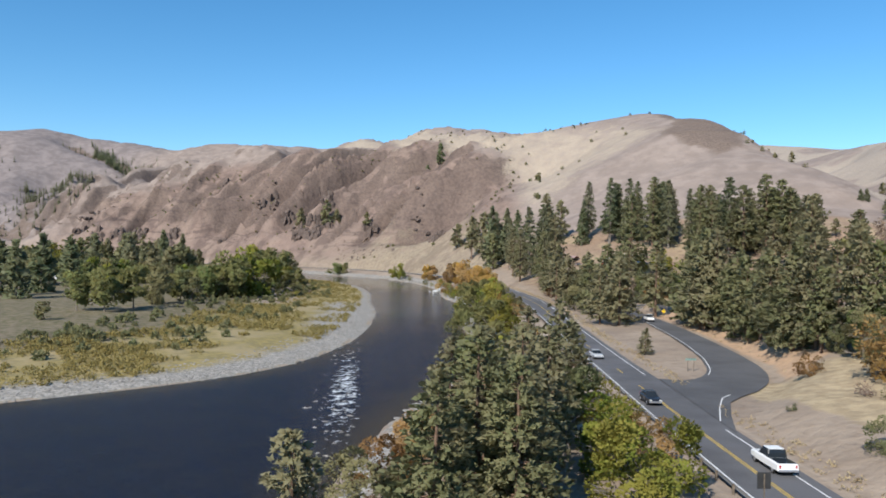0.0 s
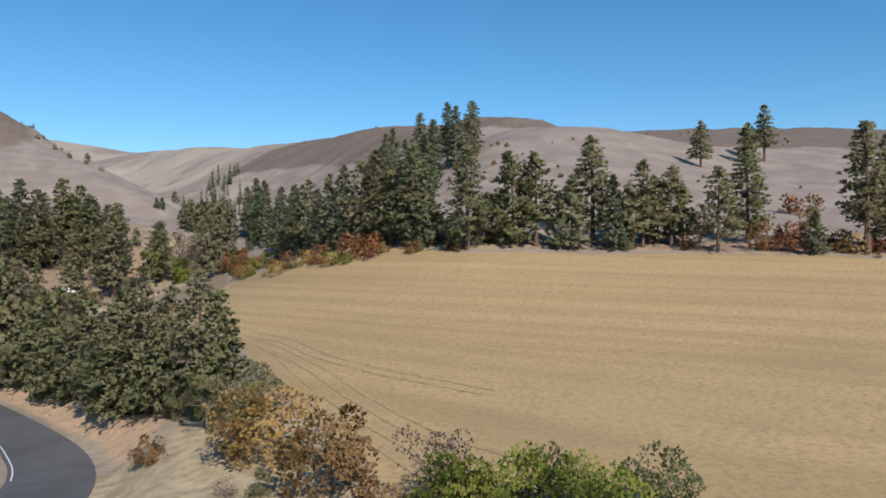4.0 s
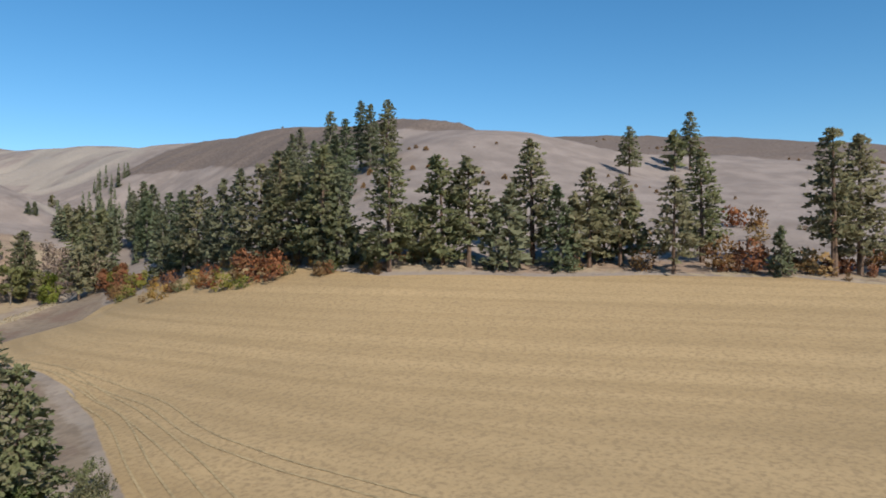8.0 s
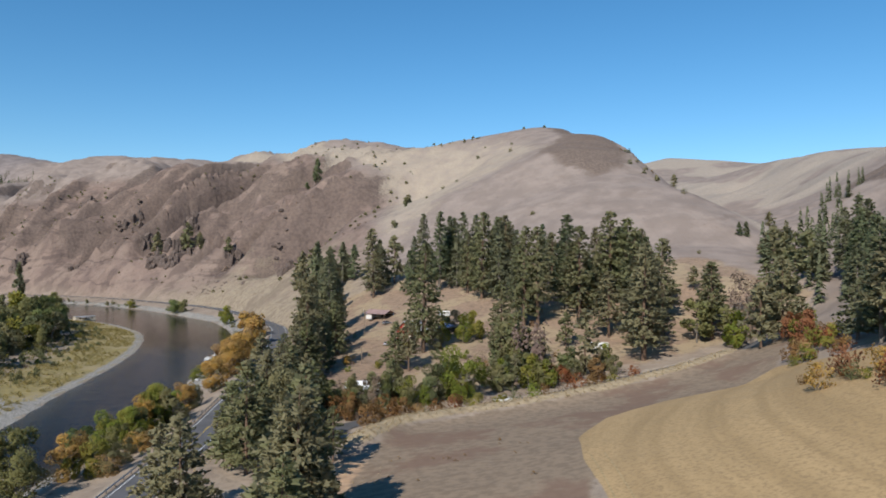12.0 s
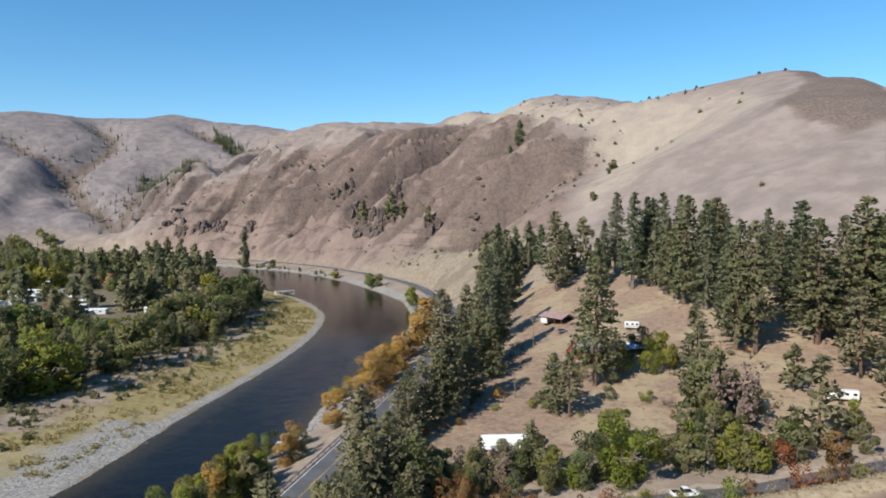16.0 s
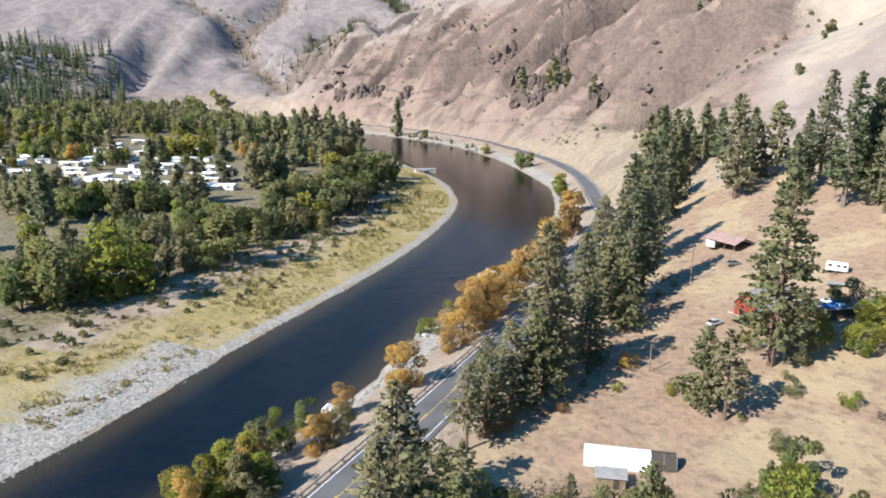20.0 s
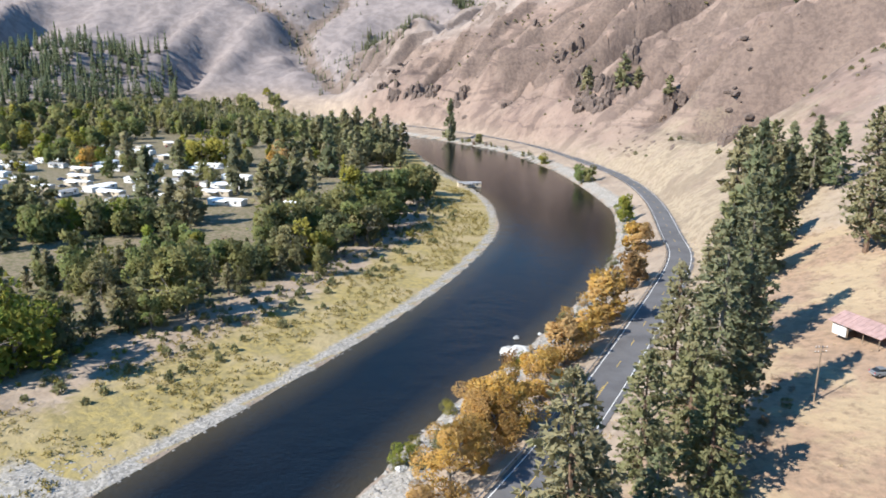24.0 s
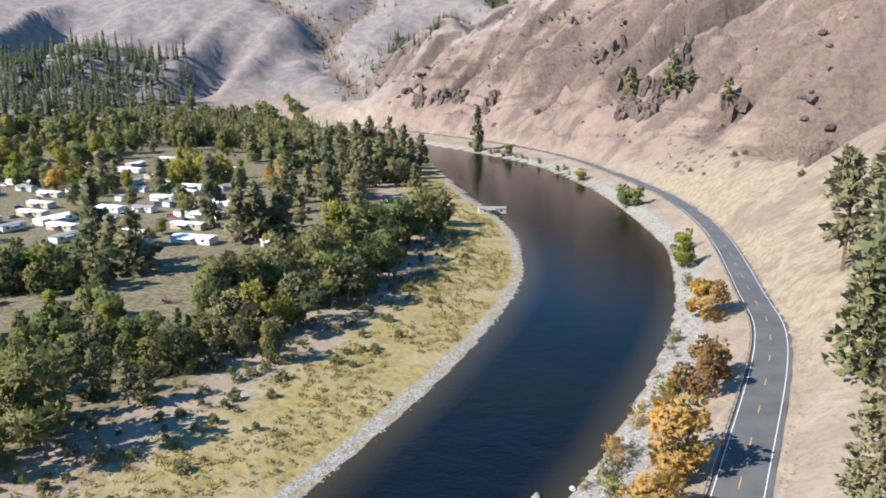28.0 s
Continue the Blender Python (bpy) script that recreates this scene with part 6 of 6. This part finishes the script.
# ---- vehicles ----
GLASS = plain("dark_glass", (0.02, 0.025, 0.03), 0.08, 2.0, 0.2, 0.0)
TYRE = plain("tyre_rubber", (0.02, 0.02, 0.02), 0.9, 6.0, 0.3)
RIM = plain("wheel_rim", (0.5, 0.5, 0.52), 0.35, 4.0, 0.2, 0.05, Metallic=0.7)
LAMP_RED, LAMP_CLEAR = plain("tail_lamp", (0.35, 0.02, 0.02), 0.3), plain("head_lamp", (0.7, 0.7, 0.68), 0.2)
PAINT = {k: plain(k + "_car_paint", c, 0.25, 1.0, 0.08, 0.0) for k, c in {"white": (0.78, 0.78, 0.77), "silver": (0.42, 0.43, 0.44), "black": (0.02, 0.022, 0.026), "blue": (0.05, 0.11, 0.26), "red": (0.35, 0.04, 0.03), "grey": (0.16, 0.17, 0.18)}.items()}


def hull(bm, rows):
    """A body lofted through cross-sections: x, half width, low, high."""
    rings = []
    for x, w, lo, hi in rows:
        rings.append([bm.verts.new(p) for p in ((x, -w, lo + 0.08), (x, -w * 0.97, hi - 0.1), (x, -w * 0.85, hi), (x, w * 0.85, hi), (x, w * 0.97, hi - 0.1), (x, w, lo + 0.08), (x, w * 0.85, lo), (x, -w * 0.85, lo))])
    for a, b in zip(rings, rings[1:]):
        for i in range(8):
            bm.faces.new((a[i], a[(i + 1) % 8], b[(i + 1) % 8], b[i]))
    bm.faces.new(rings[0])
    bm.faces.new(rings[-1][::-1])
    bmesh.ops.recalc_face_normals(bm, faces=bm.faces)
    return bm


def wheel(parent, x, y, r=0.35):
    bm = bmesh.new()
    bmesh.ops.create_cone(bm, cap_ends=True, segments=18, radius1=r, radius2=r, depth=0.24, matrix=pose(x, y, r, 90))
    bmesh.ops.bevel(bm, geom=[e for e in bm.edges if len({round(v.co.y, 3) for v in e.verts}) == 1], offset=0.04, segments=2, affect="EDGES")
    tyre = part("wheel", bm, TYRE, parent)
    bm = bmesh.new()
    bmesh.ops.create_cone(bm, cap_ends=True, segments=12, radius1=r * 0.62, radius2=r * 0.5, depth=0.27, matrix=pose(x, y, r, 90))
    part("rim", bm, RIM, tyre)


def vehicle(name, label, category, paint, style):
    car = thing(name, label, category)
    if style == "pickup":
        long, rows = 5.6, [(-2.8, 0.9, 0.45, 1.05), (-2.7, 0.95, 0.42, 1.1), (-0.7, 0.97, 0.38, 1.1), (1.1, 0.97, 0.38, 1.12), (1.9, 0.95, 0.4, 1.08), (2.7, 0.88, 0.45, 0.98), (2.8, 0.8, 0.5, 0.9)]
        cab = [(-0.75, 0.86, 1.05, 1.5), (-0.6, 0.84, 1.05, 1.82), (0.5, 0.82, 1.05, 1.84), (1.3, 0.85, 1.05, 1.15)]
        at = 1.75
    else:
        long, rows = 4.5, [(-2.25, 0.8, 0.45, 0.95), (-2.1, 0.86, 0.35, 1.0), (-0.8, 0.9, 0.3, 1.0), (0.8, 0.9, 0.3, 0.98), (1.8, 0.86, 0.33, 0.86), (2.2, 0.75, 0.42, 0.72)]
        cab = [(-1.9, 0.75, 0.92, 1.05), (-1.2, 0.72, 0.92, 1.45), (0.1, 0.7, 0.92, 1.48), (1.0, 0.78, 0.9, 0.98)]
        at = 1.4
    part("body", hull(bmesh.new(), rows), paint, car)
    part("cab_glass", hull(bmesh.new(), cab), GLASS, car)
    part("roof", box(bmesh.new(), (cab[2][0] - cab[1][0] + 0.1, 1.35, 0.06), ((cab[1][0] + cab[2][0]) / 2, 0, cab[1][3] + 0.02), bevel=0.02), paint, car)
    if style == "pickup":
        part("cargo_bed", box(bmesh.new(), (1.75, 1.55, 0.05), (-1.75, 0, 1.105), bevel=0.01), GLASS, car)
    for sx in (-1, 1):
        for sy in (-1, 1):
            wheel(car, sx * at, sy * 0.82)
    for sy in (-0.62, 0.62):
        part("headlight", box(bmesh.new(), (0.08, 0.34, 0.14), (long / 2 - 0.05, sy, 0.72), bevel=0.02), LAMP_CLEAR, car)
        part("tail_light", box(bmesh.new(), (0.06, 0.2, 0.3), (-long / 2 + 0.02, sy * 1.15, 0.85), bevel=0.02), LAMP_RED, car)
    part("bumper", box(bmesh.new(), (0.18, 1.7, 0.2), (-long / 2 - 0.03, 0, 0.52), bevel=0.04), RIM, car)
    part("bumper", box(bmesh.new(), (0.16, 1.65, 0.2), (long / 2 - 0.02, 0, 0.5), bevel=0.04), RIM, car)
    return car


def settle(ob, x, y, yaw, lift=0.0, z=None):
    ob.matrix_world = pose(x, y, (height(x, y) if z is None else z) + lift, 0, 0, yaw)
    return ob


settle(vehicle("pickup_truck", "white crew-cab pickup truck on the highway", "pickup truck", PAINT["white"], "pickup"), 33.6, 67.5, 91, z=3.83)
settle(vehicle("car", "black saloon car on the highway", "car", PAINT["black"], "car"), 30.4, 95.8, -89, z=3.83)
settle(vehicle("car", "silver hatchback on the highway", "car", PAINT["silver"], "car"), 31.6, 136, -88, z=3.85)
settle(vehicle("car", "white estate car on the highway", "car", PAINT["white"], "car"), 32.6, 180, -88, z=4.35)
settle(vehicle("pickup_truck", "white pickup in the tree shade of the side road", "pickup truck", PAINT["white"], "pickup"), 58.8, 199, 265, z=5.15)
settle(vehicle("pickup_truck", "white pickup truck on the narrow side road", "pickup truck", PAINT["white"], "pickup"), 109.5, 280.9, 18, z=6.3)
settle(vehicle("car", "dark grey car beside the carport", "car", PAINT["grey"], "car"), 76.5, 405, 40, 0.05)
settle(vehicle("car", "silver car in front of the red house", "car", PAINT["silver"], "car"), 77.3, 364, 60, 0.05)

# ---- the homestead ----
RED_WALL = plain("red_siding", (0.3, 0.04, 0.028), 0.8, 1.5, 0.3, 0.2)
TRIM = plain("cream_trim", (0.62, 0.56, 0.46), 0.7, 2.0, 0.2, 0.1)
GREY_ROOF = plain("grey_metal_roof", (0.3, 0.29, 0.28), 0.5, 0.8, 0.25, 0.2)
MAUVE_ROOF = plain("faded_red_metal_roof", (0.36, 0.24, 0.22), 0.55, 0.8, 0.25, 0.2)
WHITE_WALL = plain("white_siding", (0.68, 0.67, 0.64), 0.7, 1.5, 0.2, 0.15)
WHITE_ROOF = plain("white_membrane", (0.8, 0.8, 0.8), 0.5, 0.6, 0.12, 0.1)
DARK = plain("dark_boards", (0.07, 0.06, 0.05), 0.9, 1.5, 0.4, 0.3)
BLUE_TARP = plain("blue_tarpaulin", (0.05, 0.16, 0.4), 0.4, 0.5, 0.35, 0.5)
CLOTH = plain("white_sheeting", (0.8, 0.82, 0.85), 0.45, 0.5, 0.15, 0.4)
TIMBER = plain("weathered_timber", (0.24, 0.18, 0.13), 0.9, 1.5, 0.35, 0.4)


def gable(bm, long, wide, low, high, thick=0.0):
    """A closed block with a gabled top; its ridge runs along x."""
    a = [bm.verts.new(p) for p in ((-long / 2, -wide / 2, 0), (-long / 2, wide / 2, 0), (-long / 2, wide / 2, low), (-long / 2, 0, high), (-long / 2, -wide / 2, low))]
    b = [bm.verts.new((-v.co.x, v.co.y, v.co.z)) for v in a]
    bm.faces.new(a), bm.faces.new(b[::-1])
    for i in range(5):
        bm.faces.new((a[i], b[i], b[(i + 1) % 5], a[(i + 1) % 5]))
    bmesh.ops.recalc_face_normals(bm, faces=bm.faces)
    return bm


def roof_slabs(parent, long, wide, low, high, over, material, name="roof"):
    slope = math.degrees(math.atan2(high - low, wide / 2))
    run_ = math.hypot(high - low, wide / 2) + over
    for s in (-1, 1):
        cy, cz = s * (wide / 4 + over * 0.4), (low + high) / 2 - over * 0.25 + 0.1
        slab = part(name, box(bmesh.new(), (long + 2 * over, run_, 0.14), (0, cy, cz), (-s * slope, 0, 0), bevel=0.03), material, parent)
        bm = bmesh.new()
        for k in range(int(long / 1.2) + 1):
            box(bm, (0.06, run_ * 0.98, 0.05), (-long / 2 + k * 1.2, cy, cz + 0.1), (-s * slope, 0, 0))
        part("seam", bm, material, slab)


def window(parent, x, y, z, w, h, turn):
    pane = part("window", box(bmesh.new(), (w, 0.06, h), (x, y, z), (0, 0, turn), bevel=0.01), GLASS, parent)
    bm = bmesh.new()
    c, s = math.cos(radians(turn)), math.sin(radians(turn))
    for dx, dz, sw_, sh_ in ((0, h / 2, w + 0.2, 0.1), (0, -h / 2, w + 0.2, 0.1), (w / 2, 0, 0.1, h), (-w / 2, 0, 0.1, h), (0, 0, 0.05, h)):
        box(bm, (sw_, 0.1, sh_), (x + c * dx, y + s * dx, z + dz), (0, 0, turn))
    part("window_frame", bm, TRIM, pane)


house = thing("house", "red wooden house with a steep grey gable roof", "house")
part("wall", gable(bmesh.new(), 11, 7, 3.4, 7.2), RED_WALL, house)
roof_slabs(house, 11, 7, 3.4, 7.2, 0.5, GREY_ROOF)
for x, z in ((-1.6, 1.6), (1.4, 1.6), (0, 4.7)):
    window(house, -5.53, x, z, 1.4, 1.3, 90)
part("door", box(bmesh.new(), (0.08, 1.0, 2.05), (-5.54, -2.9, 1.05), bevel=0.02), TRIM, house)
bm = bmesh.new()
for y in np.arange(-3.4, 3.5, 0.62):
    box(bm, (0.06, 0.06, 0.9), (-7.3, y, 1.0))
box(bm, (0.1, 7.2, 0.08), (-7.3, 0, 1.45))
part("railing", bm, TRIM, house)
part("deck", box(bmesh.new(), (1.9, 7.2, 0.25), (-6.45, 0, 0.42), bevel=0.02), TIMBER, house)
settle(house, 87, 369, 50, -0.3)

shed = thing("shed", "low shed with a blue and white tarpaulin over its roof", "shed")
part("wall", gable(bmesh.new(), 10, 7, 2.4, 3.6), DARK, shed)
roof_slabs(shed, 10, 7, 2.4, 3.6, 0.4, GREY_ROOF)
for k, (x, y, w, d, paint) in enumerate(((-1.5, -1.9, 6.0, 3.3, BLUE_TARP), (-2.2, -1.0, 2.6, 1.3, CLOTH), (0.6, -2.6, 2.0, 1.0, CLOTH))):
    part("tarpaulin", box(bmesh.new(), (w, d, 0.05), (x, y, 3.22 + 0.06 * k + (y + 1.9) * 0.34), (19, 0, 3 * k), bevel=0.015), paint, shed)
settle(shed, 100, 372, 40, -0.2)

carport = thing("carport", "open carport with a faded red metal roof", "carport")
part("back_wall", box(bmesh.new(), (11, 0.2, 2.6), (0, 3.4, 1.3), bevel=0.02), WHITE_WALL, carport)
part("side_wall", box(bmesh.new(), (0.2, 6.8, 2.6), (-5.4, 0, 1.3), bevel=0.02), WHITE_WALL, carport)
part("partition", box(bmesh.new(), (3.2, 0.2, 2.6), (-3.8, -3.3, 1.3), bevel=0.02), WHITE_WALL, carport)
for x in (-1.9, 1.7, 5.3):
    part("post", box(bmesh.new(), (0.16, 0.16, 2.6), (x, -3.3, 1.3), bevel=0.02), TIMBER, carport)
# thin dark panel just in front of the back wall, behind the open bays
part("inner_wall", box(bmesh.new(), (7.0, 0.1, 2.3), (1.9, 3.2, 1.2)), DARK, carport)
roof_slabs(carport, 11.4, 7.4, 2.65, 4.1, 0.5, MAUVE_ROOF)
settle(carport, 73, 421, -38, -0.1)

camper = thing("travel_trailer", "small white travel trailer with a dark stripe", "trailer")
part("body", box(bmesh.new(), (5.0, 2.2, 2.1), (0, 0, 1.6), bevel=0.22), WHITE_WALL, camper)
part("stripe", box(bmesh.new(), (4.7, 2.23, 0.28), (0, 0, 1.3), bevel=0.01), GREY_ROOF, camper)
for x in (-1.5, 0.3, 1.7):
    part("window", box(bmesh.new(), (0.8, 2.24, 0.6), (x, 0, 1.95), bevel=0.02), GLASS, camper)
for y in (-0.95, 0.95):
    wheel(camper, -0.2, y, 0.34)
part("drawbar", box(bmesh.new(), (1.4, 0.1, 0.1), (3.0, 0, 0.55)), DARK, camper)
settle(camper, 101, 394, -5)

slab = thing("trailer_bed", "flat pale trailer bed on the dry grass", "trailer")
part("deck", box(bmesh.new(), (5.2, 2.3, 0.16), (0, 0, 0.75), bevel=0.03), GREY_ROOF, slab)
for y in (-1.0, 1.0):
    wheel(slab, 0, y, 0.33)
settle(slab, 101.5, 386, 12)

hoop = thing("hoop_house", "long white sheeted hoop house with an open dark end", "greenhouse")
arc = [(1.75 * math.cos(a), 3.0 * math.sin(a) ** 0.8) for a in np.linspace(0, math.pi, 13)]
for name, x0, x1, paint in (("cover", -7.4, 3.2, WHITE_ROOF), ("open_end", 3.2, 7.2, DARK)):
    v = [(x, y, z) for x in (x0, x1) for y, z in arc]
    f = [(i, i + 1, i + 14, i + 13) for i in range(12)] + [tuple(range(13)), tuple(range(25, 12, -1))]
    part(name, (v, [], f), paint, hoop)
for x in (-7.4, -3.9, -0.4, 3.2, 5.2, 7.2):
    bm = bmesh.new()
    for (ya, za), (yb, zb) in zip(arc, arc[1:]):
        rod(bm, (x, ya * 1.02, za * 1.02), (x, yb * 1.02, zb * 1.02), 0.04, 0.04, 5)
    part("hoop", bm, STEEL, hoop)
settle(hoop, 72.4, 305, 16, -0.05)

hut = thing("shed", "small flat-roofed shed of grey boards", "shed")
part("wall", box(bmesh.new(), (4.4, 2.6, 1.9), (0, 0, 0.95), bevel=0.02), TIMBER, hut)
part("roof", box(bmesh.new(), (5.0, 3.2, 0.12), (0, 0, 2.0), (4, 0, 0), bevel=0.02), GREY_ROOF, hut)
part("door", box(bmesh.new(), (0.9, 0.06, 1.7), (0.8, -1.32, 0.87), bevel=0.01), DARK, hut)
settle(hut, 71, 298.5, 18)

motorhome = thing("motorhome", "white motorhome parked under the pines", "motorhome")
part("body", box(bmesh.new(), (6.2, 2.3, 2.3), (-0.5, 0, 1.75), bevel=0.18), WHITE_WALL, motorhome)
part("cab", hull(bmesh.new(), [(2.4, 1.0, 0.5, 1.9), (3.0, 0.98, 0.5, 1.8), (3.6, 0.95, 0.5, 1.2), (4.1, 0.85, 0.55, 1.05)]), PAINT["white"], motorhome)
for x in (-2.6, -0.8, 1.0):
    part("window", box(bmesh.new(), (0.9, 2.34, 0.6), (x, 0, 2.0), bevel=0.02), GLASS, motorhome)
part("windscreen", box(bmesh.new(), (0.1, 1.7, 0.6), (3.2, 0, 1.7), (0, -35, 0), bevel=0.02), GLASS, motorhome)
for x in (-2.2, 2.9):
    for y in (-0.95, 0.95):
        wheel(motorhome, x, y, 0.38)
settle(motorhome, 152, 337, 172)


def pole(label, tall, arms):
    p = thing("utility_pole", label, "utility pole")
    part("shaft", rod(bmesh.new(), (0, 0, -0.4), (0, 0, tall), 0.16, 0.11, 10), TIMBER, p)
    for z in arms:
        arm = part("crossarm", box(bmesh.new(), (2.4, 0.12, 0.14), (0, 0.12, z), bevel=0.01), TIMBER, p)
        for x in (-1.0, -0.4, 0.4, 1.0):
            part("insulator", rod(bmesh.new(), (x, 0.12, z + 0.06), (x, 0.12, z + 0.26), 0.05, 0.035, 8), CLOTH, arm)
    return p


settle(pole("short bare wooden pole on the dry slope", 6.0, ()), 68.4, 337.8, 0)
settle(pole("wooden utility pole with crossarms", 10.5, (10.0, 9.2)), 67, 394, 40)

# ---- signs ----
BACK = plain("sign_back", (0.035, 0.035, 0.035), 0.6, 3.0, 0.3, 0.1)
WHITE_SIGN, YELLOW_SIGN, GREEN_SIGN = plain("white_sign", (0.75, 0.75, 0.72), 0.5), plain("yellow_sign", (0.75, 0.5, 0.02), 0.5), plain("green_sign", (0.2, 0.3, 0.27), 0.5)


def sign(label, face, size, high, turn, x, y, bars=0, diamond=False, legs=(0,)):
    s = thing("road_sign", label, "road sign")
    for lx in legs:
        part("post", box(bmesh.new(), (0.08, 0.08, high + size[1] / 2), (lx, 0.05, (high + size[1] / 2) / 2 - 0.1), bevel=0.01), POST, s)
    board = part("board", box(bmesh.new(), (size[0], 0.03, size[1]), (0, 0, high), (0, 45 if diamond else 0, 0), bevel=0.008), face, s)
    for k in range(bars):
        part("lettering", box(bmesh.new(), (size[0] * (0.75 - 0.15 * (k % 2)), 0.012, size[1] * 0.12), (0, -0.022, high + size[1] * (0.22 - 0.3 * k))), BACK, board)
    return settle(s, x, y, turn)


sign("pale green street sign on two posts", GREEN_SIGN, (1.8, 0.35), 2.0, 0, 44.2, 121.5, 1, legs=(-0.5, 0.5))
sign("small white sign on the cut bank", WHITE_SIGN, (0.8, 0.9), 1.6, 10, 66.3, 197, 2)
sign("small white sign above the side road", WHITE_SIGN, (0.8, 0.9), 1.6, 10, 65, 179, 2)
sign("yellow diamond warning sign by the side road", YELLOW_SIGN, (0.85, 0.85), 2.2, 0, 64.5, 205, 1, diamond=True)
sign("dark back of a highway sign on a post", BACK, (1.0, 1.2), 3.0, 180, 27.0, 54.3)
sign("small dark sign back beneath the guardrail", BACK, (0.9, 0.6), 1.4, 180, 27.3, 51.6)
log = part("log", rod(bmesh.new(), (-2.2, 0, 0.5), (2.2, 0, 1.3), 0.16, 0.1, 8), GREY_BARK)
tagged(log, "grey dead log leaning on the cut bank", "log")
settle(log, 65.2, 151.7, 70)
for k, (x, y, s) in enumerate(((1.8, 410.5, 6.0), (-2.7, 413, 3.9), (-6, 424, 1.6), (-2, 430, 1.2), (8.8, 352, 2.0), (5, 378, 1.6), (12.5, 305, 4.4), (11.6, 299.5, 3.4), (13, 311, 3.0), (14.6, 302, 2.2))):
    v, f = stone(40 + k, 3)
    rock = part("boulder", ((v * s).tolist(), [], f), BOULDER)
    tagged(rock, "large pale boulder at the water's edge", "boulder", group="boulders by the river")
    rock.matrix_world = pose(x, y, max(0.1, height(x, y)) + 0.12 * s, 0, 0, 50 * k)

# ---- the trailer park across the river ----


def mobile_home(seed, long, wide, roof, wall):
    rng = random.Random(seed)
    h = thing("mobile_home", "white single-wide mobile home with a pale flat roof", "mobile home", group="mobile homes of the park")
    part("wall", box(bmesh.new(), (long, wide, 2.6), (0, 0, 1.6), bevel=0.05), wall, h)
    part("roof", gable(bmesh.new(), long + 0.5, wide + 0.5, 0.12, 0.55), roof, h).location = (0, 0, 2.9)
    part("skirting", box(bmesh.new(), (long - 0.1, wide - 0.1, 0.5), (0, 0, 0.2)), GREY_ROOF, h)
    for s in (-1, 1):
        for k in range(3):
            x = -long / 2 + long * (k + 0.6 + 0.3 * rng.random()) / 3.4
            part("window", box(bmesh.new(), (1.2, 0.06, 0.9), (x, s * (wide / 2 + 0.01), 1.9), bevel=0.01), GLASS, h)
    part("door", box(bmesh.new(), (0.9, 0.07, 2.0), (long * 0.12, -wide / 2 - 0.02, 1.4), bevel=0.01), GREY_ROOF, h)
    part("awning", box(bmesh.new(), (long * 0.4, 2.4, 0.1), (-long * 0.1, -wide / 2 - 1.2, 2.7), (6, 0, 0), bevel=0.02), roof, h)
    return h


TAN_WALL = plain("tan_siding", (0.5, 0.42, 0.32), 0.7, 1.5, 0.2, 0.15)
homes = [mobile_home(1, 18, 6.5, WHITE_ROOF, WHITE_WALL), mobile_home(2, 15, 5.2, WHITE_ROOF, TAN_WALL), mobile_home(3, 12, 4.6, GREY_ROOF, WHITE_WALL)]
park_rng = random.Random(3)
for k, (x, y) in enumerate(HOMES):
    m = pose(x, y, height(x, y), 0, 0, park_rng.choice((18, 18, 108)) + park_rng.uniform(-5, 5))
    proto = homes[k % 3]
    if k < 3:
        proto.matrix_world = m
    else:
        copy_thing(proto, m)
settle(mobile_home(9, 7, 4, WHITE_ROOF, WHITE_WALL), -175, 514, 20)
settle(mobile_home(10, 14, 6, GREY_ROOF, TAN_WALL), -150, 640, 40)
trucks = [vehicle("car", "car parked in the trailer park", "car", PAINT[c], s) for c, s in (("white", "pickup"), ("grey", "car"), ("blue", "car"), ("silver", "car"), ("red", "car"))]
for k in range(26):
    x, y = HOMES[k]
    x, y = x + park_rng.uniform(-6, 6), y - 9 + park_rng.uniform(-3, 3)
    m = pose(x, y, height(x, y), 0, 0, park_rng.uniform(0, 360))
    if k < 5:
        trucks[k].matrix_world = m
    else:
        copy_thing(trucks[k % 5], m)
